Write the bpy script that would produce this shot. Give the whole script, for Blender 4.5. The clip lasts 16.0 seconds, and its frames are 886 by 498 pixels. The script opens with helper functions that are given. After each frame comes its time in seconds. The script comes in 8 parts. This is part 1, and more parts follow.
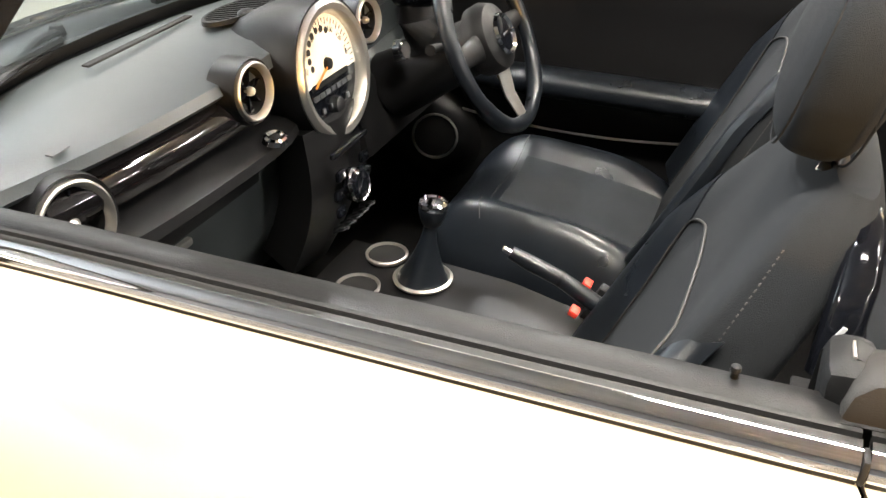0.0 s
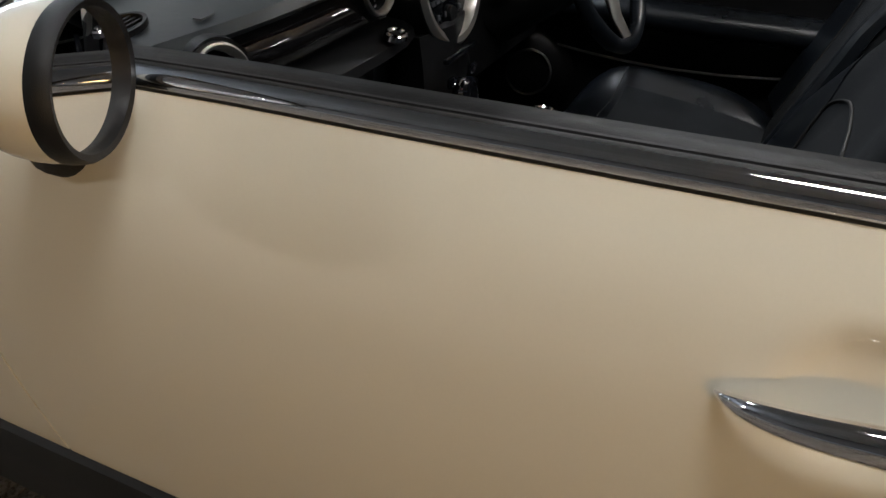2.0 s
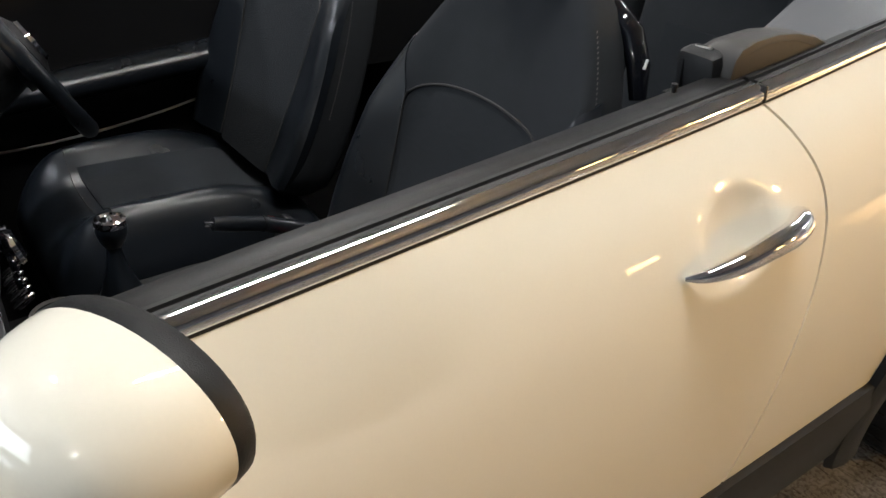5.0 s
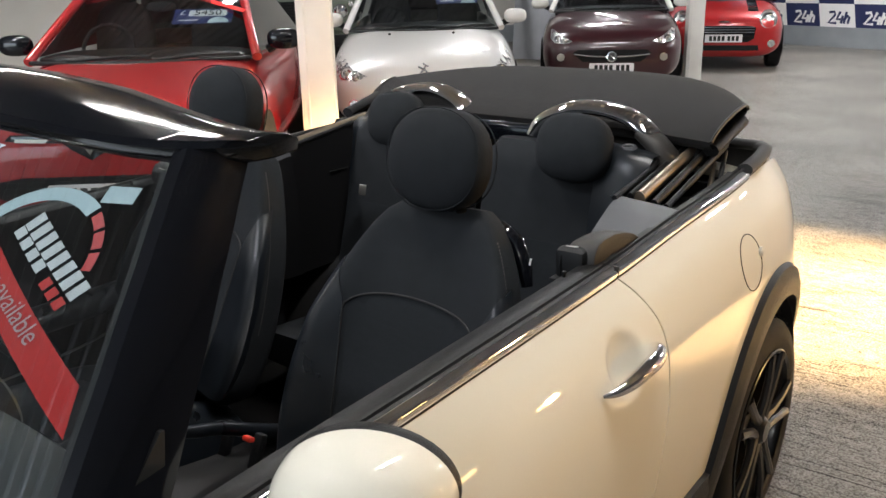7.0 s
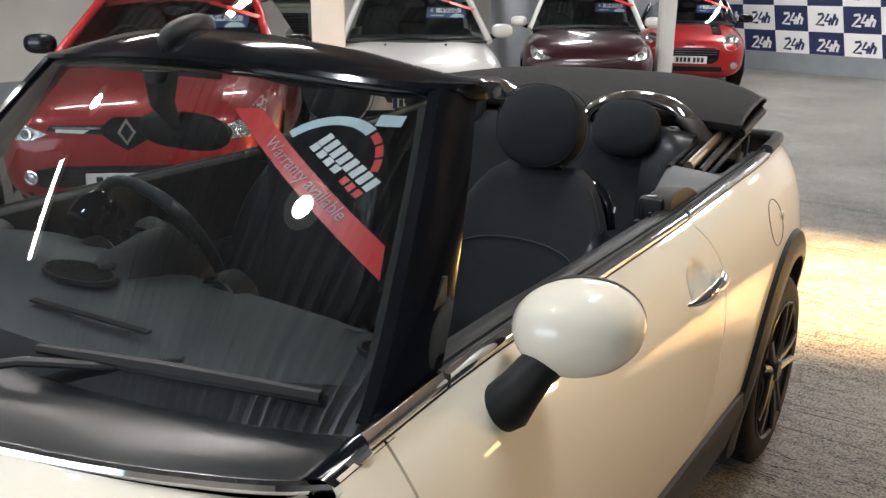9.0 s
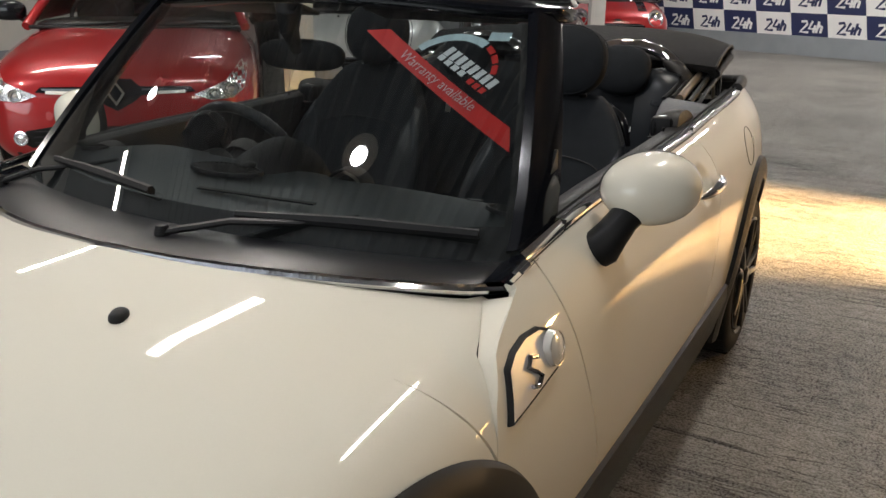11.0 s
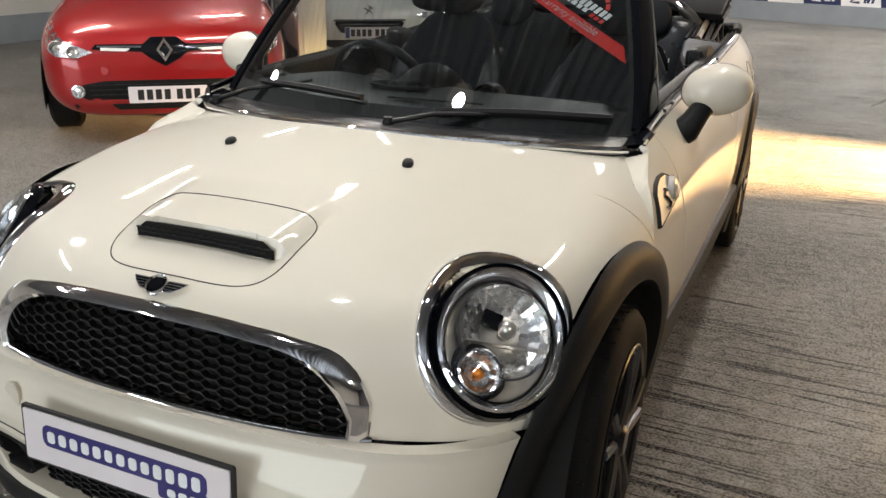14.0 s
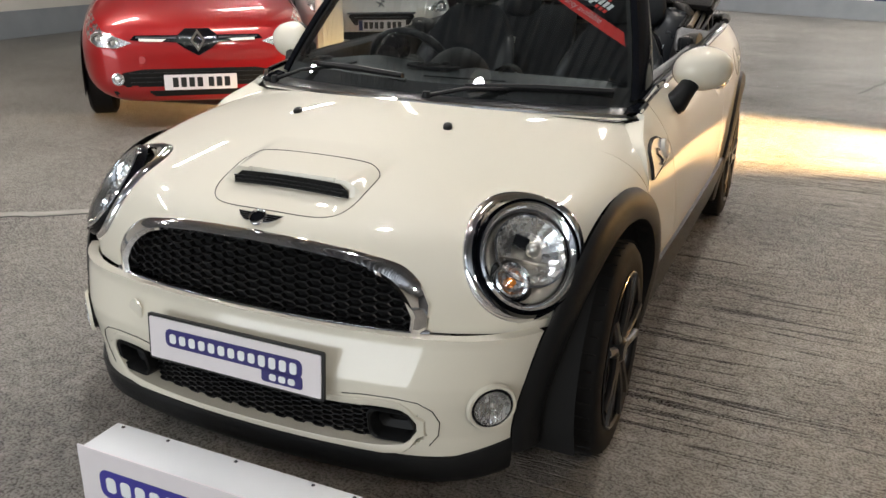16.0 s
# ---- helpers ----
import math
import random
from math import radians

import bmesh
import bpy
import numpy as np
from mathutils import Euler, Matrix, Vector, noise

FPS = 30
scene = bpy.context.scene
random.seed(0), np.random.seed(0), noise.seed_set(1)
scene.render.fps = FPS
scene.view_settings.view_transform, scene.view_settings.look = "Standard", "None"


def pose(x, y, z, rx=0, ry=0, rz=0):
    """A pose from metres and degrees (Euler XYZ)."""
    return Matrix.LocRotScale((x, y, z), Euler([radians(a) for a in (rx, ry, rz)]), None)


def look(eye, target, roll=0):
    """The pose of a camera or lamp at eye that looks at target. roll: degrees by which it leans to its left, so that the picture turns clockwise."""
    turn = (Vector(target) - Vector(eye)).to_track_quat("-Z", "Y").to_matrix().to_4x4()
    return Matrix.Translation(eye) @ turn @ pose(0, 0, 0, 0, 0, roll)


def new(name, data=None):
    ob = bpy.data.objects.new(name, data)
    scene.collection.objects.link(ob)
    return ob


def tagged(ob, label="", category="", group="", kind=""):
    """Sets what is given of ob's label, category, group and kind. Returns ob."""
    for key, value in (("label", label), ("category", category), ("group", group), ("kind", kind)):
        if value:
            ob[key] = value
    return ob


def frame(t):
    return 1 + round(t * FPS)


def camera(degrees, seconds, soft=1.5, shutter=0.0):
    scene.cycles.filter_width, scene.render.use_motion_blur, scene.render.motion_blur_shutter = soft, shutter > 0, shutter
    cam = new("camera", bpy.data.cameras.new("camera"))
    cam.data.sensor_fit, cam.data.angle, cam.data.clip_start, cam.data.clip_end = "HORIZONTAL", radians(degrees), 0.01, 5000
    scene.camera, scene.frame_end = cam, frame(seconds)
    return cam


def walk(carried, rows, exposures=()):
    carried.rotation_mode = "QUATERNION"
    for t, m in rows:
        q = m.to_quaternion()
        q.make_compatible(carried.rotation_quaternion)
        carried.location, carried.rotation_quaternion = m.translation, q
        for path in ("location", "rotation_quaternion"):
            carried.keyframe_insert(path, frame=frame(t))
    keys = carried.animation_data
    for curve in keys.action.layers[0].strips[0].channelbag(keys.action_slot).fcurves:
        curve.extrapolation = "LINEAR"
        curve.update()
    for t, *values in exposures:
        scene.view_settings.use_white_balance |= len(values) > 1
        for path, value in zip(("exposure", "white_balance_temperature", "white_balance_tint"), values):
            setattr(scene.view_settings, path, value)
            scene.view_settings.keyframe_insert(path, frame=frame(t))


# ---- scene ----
cam = camera(55.0, 16.0)
PATH = [
    (0, (1.232, 0.387, 1.399), (-0.349, -0.256, 0.355), 0.5),
    (0.2, (1.219, 0.415, 1.387), (-0.353, -0.243, 0.341), 0.5),
    (0.5, (1.226, 0.455, 1.362), (-0.34, -0.222, 0.318), 0.5),
    (1, (1.26, 0.477, 1.319), (-0.293, -0.234, 0.278), 0.7),
    (1.5, (1.3, 0.413, 1.272), (-0.241, -0.322, 0.23), 0.7),
    (2, (1.365, 0.318, 1.258), (-0.175, -0.415, 0.215), 0.6),
    (2.5, (1.35, 0.174, 1.243), (-0.216, -0.497, 0.195), 0.1),
    (3, (1.345, 0.057, 1.263), (-0.292, -0.43, 0.223), -1.0),
    (3.5, (1.339, -0.07, 1.269), (-0.359, -0.128, 0.213), 0.1),
    (4, (1.316, -0.116, 1.266), (-0.356, 0.217, 0.221), -0.9),
    (4.5, (1.293, -0.215, 1.3), (-0.273, 0.449, 0.248), -1.4),
    (5, (1.312, -0.377, 1.364), (-0.091, 0.572, 0.3), -1.8),
    (5.2, (1.322, -0.438, 1.389), (-0.003, 0.624, 0.331), -1.5),
    (7.3, (1.402, -0.945, 1.515), (0.263, 0.586, 0.916), -0.7),
    (7.5, (1.416, -0.988, 1.522), (0.289, 0.552, 0.922), -0.1),
    (8, (1.385, -1.128, 1.504), (0.284, 0.435, 0.917), 0.3),
    (8.5, (1.319, -1.295, 1.48), (0.228, 0.275, 0.895), 0.3),
    (9, (1.341, -1.437, 1.465), (0.267, 0.147, 0.884), 0.4),
    (9.2, (1.355, -1.501, 1.457), (0.288, 0.088, 0.876), 0.3),
    (11.3, (1.261, -2.1, 1.378), (0.379, -0.416, 0.754), 1.1),
    (11.5, (1.258, -2.168, 1.373), (0.389, -0.48, 0.744), 1.2),
    (12, (1.208, -2.344, 1.371), (0.371, -0.65, 0.717), 1.1),
    (12.5, (1.2, -2.513, 1.375), (0.396, -0.804, 0.715), 1.0),
    (13, (1.229, -2.672, 1.369), (0.448, -0.956, 0.703), 1.0),
    (13.5, (1.191, -2.801, 1.372), (0.42, -1.083, 0.699), 1.0),
    (14, (1.133, -2.931, 1.373), (0.364, -1.215, 0.693), 0.9),
    (14.5, (1.168, -3.033, 1.385), (0.399, -1.319, 0.698), 0.8),
    (15, (1.244, -3.162, 1.377), (0.476, -1.448, 0.688), 0.8),
    (15.5, (1.259, -3.288, 1.394), (0.492, -1.575, 0.704), 0.8),
    (16, (1.242, -3.407, 1.399), (0.475, -1.695, 0.707), 0.8),
]
walk(cam, [(t, look(eye, target, roll)) for t, eye, target, roll in PATH],
     [(0.0, 2.3, 6700, 10), (0.5, 1.75, 6500, 10), (1.0, 0.65, 6300, 10), (1.5, 0.05, 6000, 10), (2.0, -0.22, 6100, 10), (3.0, 0.15, 6150, 10), (3.5, 0.32, 6150, 10),
      (5.0, 0.6, 6100, 10), (7.5, 0.35, 6150, 11), (9.2, 0.3, 6150, 11), (11.5, -0.3, 6500, 12), (13.0, -0.05, 6500, 12), (16.0, 0.1, 6500, 12)])

# ---- world and lights ----
world = bpy.data.worlds.new("dim_hall")
scene.world = world
world.use_nodes = True
world.node_tree.nodes["Background"].inputs[0].default_value = (0.75, 0.85, 1.0, 1)
world.node_tree.nodes["Background"].inputs[1].default_value = 0.025


def lamp(name, kind, at, aim, power, colour, size=(0.3, 0.3), spot=60, blend=0.3):
    data = bpy.data.lights.new(name, kind)
    data.energy, data.color = power, colour
    if kind == "AREA":
        data.shape, data.size, data.size_y = "RECTANGLE", size[0], size[1]
    if kind == "SPOT":
        data.spot_size, data.spot_blend, data.shadow_soft_size = radians(spot), blend, size[0]
    if kind == "POINT":
        data.shadow_soft_size = size[0]
    ob = new(name, data)
    ob.matrix_world = look(at, aim)
    return ob


CEILING = 3.6
# one row per ceiling panel: x, y, power
# the last three are added fill: one over the door, two before the banner
PANELS = [(-3.2, -4.6, 22), (-1.7, 0.9, 44), (-0.9, 4.4, 34), (-0.9, 7.6, 34), (-0.9, 10.8, 34), (3.4, -5.2, 120),
          (-4.8, -1.6, 44), (-4.8, 2.0, 40), (-4.8, 4.9, 34), (-4.8, 8.2, 34), (-4.8, 11.4, 34), (3.4, 8.2, 95), (3.6, 11.2, 130), (0.95, 0.7, 44), (1.6, 12.6, 110), (-2.6, 13.6, 90)]

# ---- materials ----


def mat(name, colour, rough=0.5, metal=0.0, coat=0.0, spec=0.5, vary=0.0, scale=8.0, bump=0.0, bump_scale=60.0,
        rough_vary=0.0, emit=None, glow=0.0, trans=0.0, alpha=1.0, ior=1.45, sheen=0.0, stretch=(1, 1, 1), coat_rough=0.04):
    m = bpy.data.materials.new(name)
    m.use_nodes = True
    nt = m.node_tree
    b = nt.nodes["Principled BSDF"]
    col = (*colour, 1)
    b.inputs["Base Color"].default_value = col
    b.inputs["Roughness"].default_value = rough
    b.inputs["Metallic"].default_value = metal
    b.inputs["Coat Weight"].default_value = coat
    b.inputs["Coat Roughness"].default_value = coat_rough
    b.inputs["Specular IOR Level"].default_value = spec
    b.inputs["IOR"].default_value = ior
    b.inputs["Transmission Weight"].default_value = trans
    b.inputs["Alpha"].default_value = alpha
    b.inputs["Sheen Weight"].default_value = sheen
    if emit:
        b.inputs["Emission Color"].default_value = (*emit, 1)
        b.inputs["Emission Strength"].default_value = glow
    if vary or bump or rough_vary:
        tc = nt.nodes.new("ShaderNodeTexCoord")
        mp = nt.nodes.new("ShaderNodeMapping")
        mp.inputs["Scale"].default_value = stretch
        nt.links.new(tc.outputs["Object"], mp.inputs[0])
    if vary or rough_vary:
        n = nt.nodes.new("ShaderNodeTexNoise")
        n.inputs["Scale"].default_value, n.inputs["Detail"].default_value = scale, 6
        nt.links.new(mp.outputs[0], n.inputs["Vector"])
        if vary:
            mix = nt.nodes.new("ShaderNodeMix")
            mix.data_type, mix.blend_type = "RGBA", "MIX"
            mix.inputs[6].default_value = tuple(c * (1 - vary) for c in colour) + (1,)
            mix.inputs[7].default_value = tuple(min(1, c * (1 + vary)) for c in colour) + (1,)
            nt.links.new(n.outputs["Fac"], mix.inputs[0])
            nt.links.new(mix.outputs[2], b.inputs["Base Color"])
        if rough_vary:
            mr = nt.nodes.new("ShaderNodeMapRange")
            mr.inputs[3].default_value, mr.inputs[4].default_value = max(0.02, rough - rough_vary), rough + rough_vary
            nt.links.new(n.outputs["Fac"], mr.inputs[0])
            nt.links.new(mr.outputs[0], b.inputs["Roughness"])
    if bump:
        n2 = nt.nodes.new("ShaderNodeTexNoise")
        n2.inputs["Scale"].default_value, n2.inputs["Detail"].default_value = bump_scale, 4
        nt.links.new(mp.outputs[0], n2.inputs["Vector"])
        bp = nt.nodes.new("ShaderNodeBump")
        bp.inputs["Strength"].default_value, bp.inputs["Distance"].default_value = bump, 0.002
        nt.links.new(n2.outputs["Fac"], bp.inputs["Height"])
        nt.links.new(bp.outputs[0], b.inputs["Normal"])
    return m


CREAM = mat("cream_paint", (0.70, 0.665, 0.56), 0.5, 0.0, 1.0, spec=0.25, vary=0.02, scale=300, coat_rough=0.02)
RED = mat("red_metallic_paint", (0.34, 0.0045, 0.006), 0.36, 0.25, 1.0, vary=0.1, scale=400)
SILVERWHITE = mat("pearl_white_paint", (0.72, 0.71, 0.69), 0.33, 0.25, 1.0, vary=0.04, scale=300)
MAROON = mat("maroon_paint", (0.030, 0.004, 0.007), 0.3, 0.0, 1.0, vary=0.1, scale=300)
GREEN = mat("drab_green_paint", (0.10, 0.115, 0.085), 0.5, 0.0, 0.3, vary=0.15, scale=10)
WHITE = mat("white_gloss", (0.82, 0.81, 0.77), 0.3, 0.0, 0.6, vary=0.02)
GLOSS_BLACK = mat("gloss_black", (0.004, 0.0046, 0.0065), 0.09, 0.0, 0.0, spec=0.42, vary=0.1)
PIANO = mat("piano_black", (0.006, 0.005, 0.005), 0.08, 0.0, 1.0, vary=0.1)
CLADDING = mat("black_plastic_cladding", (0.0095, 0.0098, 0.0105), 0.46, spec=0.28, bump=0.25, bump_scale=900, vary=0.15, scale=6)
RUBBER = mat("tyre_rubber", (0.0075, 0.0075, 0.008), 0.7, spec=0.2, vary=0.25, scale=14, bump=0.2, bump_scale=300)
RIM = mat("satin_black_alloy", (0.012, 0.012, 0.013), 0.3, 0.2, 0.3, vary=0.2)
CHROME = mat("chrome", (0.86, 0.86, 0.88), 0.05, 1.0, rough_vary=0.03, scale=20)
DARK_CHROME = mat("dark_chrome", (0.25, 0.25, 0.27), 0.08, 1.0, rough_vary=0.03)
PALE_METAL = mat("pale_brushed_metal", (0.72, 0.73, 0.75), 0.42, 0.45, rough_vary=0.08)
SATIN = mat("satin_silver", (0.58, 0.56, 0.52), 0.34, 0.9, rough_vary=0.08)
DASH = mat("grained_dashboard_plastic", (0.042, 0.049, 0.051), 0.40, bump=0.3, bump_scale=420, vary=0.12, scale=9)
TRIM = mat("black_interior_trim", (0.006, 0.006, 0.0065), 0.45, spec=0.35, bump=0.25, bump_scale=500, vary=0.15, scale=7)
TRIM_GREY = mat("grey_interior_trim", (0.065, 0.068, 0.074), 0.5, bump=0.35, bump_scale=500, vary=0.1, scale=7)
LEATHER = mat("black_leather", (0.0070, 0.0090, 0.0120), 0.30, spec=0.46, bump=0.16, bump_scale=520, vary=0.2, scale=12, rough_vary=0.08)
FABRIC = mat("black_ribbed_fabric", (0.0150, 0.0175, 0.0205), 0.9, bump=0.6, bump_scale=700, vary=0.2, scale=40, sheen=0.0, stretch=(1, 1, 6), spec=0.2)
CLOTH = mat("grey_black_cloth", (0.0140, 0.0160, 0.0185), 0.85, bump=0.5, bump_scale=900, vary=0.2, scale=30, sheen=0.0, spec=0.2)
HOODCLOTH = mat("folded_roof_canvas", (0.014, 0.0135, 0.0135), 0.85, bump=0.6, bump_scale=800, vary=0.3, scale=5, sheen=0.05, spec=0.2)
CARPET = mat("black_carpet", (0.006, 0.006, 0.006), 0.95, bump=0.8, bump_scale=500, vary=0.3, scale=60, spec=0.1)
GRILLE = mat("black_grille_plastic", (0.005, 0.005, 0.0055), 0.4, vary=0.2)
# near-black: the shade inside openings and wells is put into this colour
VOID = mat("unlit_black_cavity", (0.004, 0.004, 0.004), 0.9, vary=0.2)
SEAM = mat("black_seal_rubber", (0.012, 0.012, 0.012), 0.6, vary=0.2)
GLASS_TINT = mat("dark_window_glass", (0.012, 0.014, 0.015), 0.03, 0.0, 1.0, vary=0.05)
PLATE = mat("white_plate_plastic", (0.78, 0.74, 0.76), 0.3, 0, 0.5, vary=0.04, scale=20)
NAVY = mat("navy_print", (0.035, 0.03, 0.16), 0.4, vary=0.08)
BLACK_PRINT = mat("black_print", (0.012, 0.012, 0.012), 0.5, vary=0.1)
WHITE_PRINT = mat("white_print", (0.82, 0.85, 0.86), 0.4, vary=0.03)
PALE_BLUE = mat("pale_blue_print", (0.62, 0.78, 0.82), 0.4, vary=0.03)
RED_PRINT = mat("red_print", (0.72, 0.035, 0.03), 0.35, vary=0.06)
RED_PLASTIC = mat("red_plastic", (0.75, 0.05, 0.03), 0.35, vary=0.08)
ORANGE = mat("orange_needle", (0.9, 0.3, 0.04), 0.4, vary=0.05)
DIAL = mat("cream_dial_face", (0.86, 0.80, 0.68), 0.4, vary=0.04)
BLUE_BOARD = mat("blue_price_board", (0.02, 0.035, 0.16), 0.35, vary=0.08)
STITCH = mat("pale_stitching", (0.085, 0.08, 0.075), 0.8, vary=0.1)
REFLECTOR = mat("headlamp_reflector", (0.82, 0.82, 0.82), 0.27, 1.0, rough_vary=0.06, scale=60)
AMBER = mat("amber_bulb", (0.9, 0.28, 0.04), 0.25, 0.3, vary=0.2, scale=120)
SCUTTLE = mat("satin_black_scuttle", (0.010, 0.011, 0.013), 0.32, vary=0.15, bump=0.1, bump_scale=700)
ARM = mat("bronze_grey_arm", (0.30, 0.245, 0.185), 0.36, 0.8, rough_vary=0.1)
# dark plastic; the warm light falling on it is tinted into the colour
GUIDE = mat("warm_lit_dark_plastic", (0.030, 0.028, 0.026), 0.5, spec=0.35, bump=0.25, bump_scale=600, vary=0.15, scale=9)


def thin_glass(name, tint, gloss):
    m = bpy.data.materials.new(name)
    m.use_nodes = True
    nt = m.node_tree
    nt.nodes.remove(nt.nodes["Principled BSDF"])
    out = nt.nodes["Material Output"]
    tr, gl, mix, lw, pw, ma = (nt.nodes.new(k) for k in ("ShaderNodeBsdfTransparent", "ShaderNodeBsdfGlossy", "ShaderNodeMixShader", "ShaderNodeLayerWeight", "ShaderNodeMath", "ShaderNodeMath"))
    tr.inputs[0].default_value = (*tint, 1)
    gl.inputs["Roughness"].default_value = 0.01
    lw.inputs[0].default_value = 0.5
    pw.operation, ma.operation = "POWER", "MULTIPLY_ADD"
    pw.inputs[1].default_value = 5.0
    ma.inputs[1].default_value, ma.inputs[2].default_value = 1.0 - gloss, gloss
    nt.links.new(lw.outputs["Facing"], pw.inputs[0])
    nt.links.new(pw.outputs[0], ma.inputs[0])
    nt.links.new(ma.outputs[0], mix.inputs[0])
    nt.links.new(tr.outputs[0], mix.inputs[1])
    nt.links.new(gl.outputs[0], mix.inputs[2])
    nt.links.new(mix.outputs[0], out.inputs[0])
    return m


SCREEN = thin_glass("windscreen_glass", (0.40, 0.45, 0.46), 0.17)
LAMP_GLASS = thin_glass("lamp_glass", (0.95, 0.97, 0.98), 0.05)

# ---- mesh helpers ----


def thing(name, at=(0, 0, 0), label="", category="", group="", turn=0, kind=""):
    ob = new(name)
    ob.empty_display_size = 0.1
    ob.matrix_world = pose(*at, 0, 0, turn)
    return tagged(ob, label, category, group, kind)


def mesh_of(name, bm, material, smooth=True):
    me = bpy.data.meshes.new(name)
    bmesh.ops.recalc_face_normals(bm, faces=bm.faces)
    bm.to_mesh(me)
    bm.free()
    if material is not None:
        me.materials.append(material)
    if smooth:
        me.shade_smooth()
        me.set_sharp_from_angle(angle=radians(38))
    return me


def part(name, bm, material, parent, label="", smooth=True):
    ob = new(name, mesh_of(name, bm, material, smooth))
    ob.parent = parent
    return tagged(ob, label)


def alone(name, bm, material, label, category, group="", kind="", smooth=True):
    ob = new(name, mesh_of(name, bm, material, smooth))
    return tagged(ob, label, category, group, kind)


def spline(xs, ys):
    """A smooth curve through points, as a function of numpy arrays."""
    xs, ys = np.array(xs, float), np.array(ys, float)
    d = np.diff(ys) / np.diff(xs)
    m = np.r_[d[0], (d[:-1] + d[1:]) / 2, d[-1]]

    lx, ly, lm = xs.tolist(), ys.tolist(), m.tolist()

    def one(x):
        if x <= lx[0]:
            return ly[0]
        if x >= lx[-1]:
            return ly[-1]
        i = 0
        while lx[i + 1] < x:
            i += 1
        h = lx[i + 1] - lx[i]
        t = (x - lx[i]) / h
        return ((2 * t**3 - 3 * t**2 + 1) * ly[i] + (t**3 - 2 * t**2 + t) * h * lm[i]
                + (-2 * t**3 + 3 * t**2) * ly[i + 1] + (t**3 - t**2) * h * lm[i + 1])

    def f(x):
        if isinstance(x, float):
            return one(float(x))
        x = np.clip(np.asarray(x, float), xs[0], xs[-1])
        i = np.clip(np.searchsorted(xs, x) - 1, 0, len(xs) - 2)
        h = xs[i + 1] - xs[i]
        t = (x - xs[i]) / h
        return ((2 * t**3 - 3 * t**2 + 1) * ys[i] + (t**3 - 2 * t**2 + t) * h * m[i]
                + (-2 * t**3 + 3 * t**2) * ys[i + 1] + (t**3 - t**2) * h * m[i + 1])
    return f


def sheet(points, thick=0.0, keep=None, closed_u=False, inward=None):
    """A bmesh from a grid of points (nv x nu x 3). thick: depth behind the face, away from inward."""
    nv, nu, _ = points.shape
    if thick:
        du = np.gradient(points, axis=1)
        dv = np.gradient(points, axis=0)
        n = np.cross(du, dv)
        n /= np.linalg.norm(n, axis=2, keepdims=True) + 1e-9
        if inward is not None:
            sign = np.sign(((np.array(inward) - points) * n).sum(2, keepdims=True))
            n = n * np.where(sign == 0, 1, sign)
        back = points + n * thick
    bm = bmesh.new()
    front = [[bm.verts.new(p) for p in row] for row in points]
    faces = {}
    for j in range(nv - 1):
        for i in range(nu - 1 + closed_u):
            i2 = (i + 1) % nu
            if keep is not None:
                c = (points[j, i] + points[j, i2] + points[j + 1, i] + points[j + 1, i2]) / 4
                if not keep(c):
                    continue
            faces[j, i] = bm.faces.new((front[j][i], front[j][i2], front[j + 1][i2], front[j + 1][i]))
    if thick:
        rim = [e for e in bm.edges if len(e.link_faces) == 1]
        loc = {front[j][i]: back[j, i] for j in range(nv) for i in range(nu)}
        made = {}
        for e in rim:
            q = []
            for v in e.verts:
                if v not in made:
                    made[v] = bm.verts.new(loc[v])
                q.append(made[v])
            bm.faces.new((e.verts[0], e.verts[1], q[1], q[0]))
    bmesh.ops.delete(bm, geom=[v for v in bm.verts if not v.link_faces], context="VERTS")
    return bm


def tube(path, radius, sides=10, closed=False, flat=1.0, bm=None, cap=True, up=(0, 0, 1)):
    """A rod along a path; radius may be a list. flat squeezes it along the second axis."""
    bm = bm or bmesh.new()
    pts = [Vector(p) for p in path]
    n = len(pts)
    rad = radius if isinstance(radius, (list, tuple)) else [radius] * n
    rings = []
    for i, p in enumerate(pts):
        a, b = pts[(i - 1) % n] if closed or i else p, pts[(i + 1) % n] if closed or i < n - 1 else p
        t = (b - a).normalized()
        ref = Vector(up)
        if abs(t.dot(ref)) > 0.97:
            ref = Vector((1, 0, 0))
        s = t.cross(ref).normalized()
        w = s.cross(t).normalized()
        rings.append([bm.verts.new(p + (s * math.cos(k) + w * math.sin(k) * flat) * rad[i])
                      for k in (2 * math.pi * j / sides for j in range(sides))])
    for i in range(n if closed else n - 1):
        r, q = rings[i], rings[(i + 1) % n]
        for j in range(sides):
            bm.faces.new((r[j], r[(j + 1) % sides], q[(j + 1) % sides], q[j]))
    if cap and not closed:
        bm.faces.new(rings[0][::-1])
        bm.faces.new(rings[-1])
    return bm


def box(size, at=(0, 0, 0), bevel=0.0, rot=(0, 0, 0), bm=None, segs=2, m=None):
    bm = bm or bmesh.new()
    made = bmesh.ops.create_cube(bm, size=1)["verts"]
    bmesh.ops.scale(bm, vec=size, verts=made)
    if bevel:
        edges = list({e for v in made for e in v.link_edges})
        got = bmesh.ops.bevel(bm, geom=edges, offset=bevel, segments=segs, affect="EDGES", profile=0.5)
        made = list({v for f in got["faces"] for v in f.verts} | {v for v in made if v.is_valid})
    m = (m if m is not None else Matrix.Identity(4)) @ pose(*at, *rot)
    bmesh.ops.transform(bm, matrix=m, verts=made)
    return bm


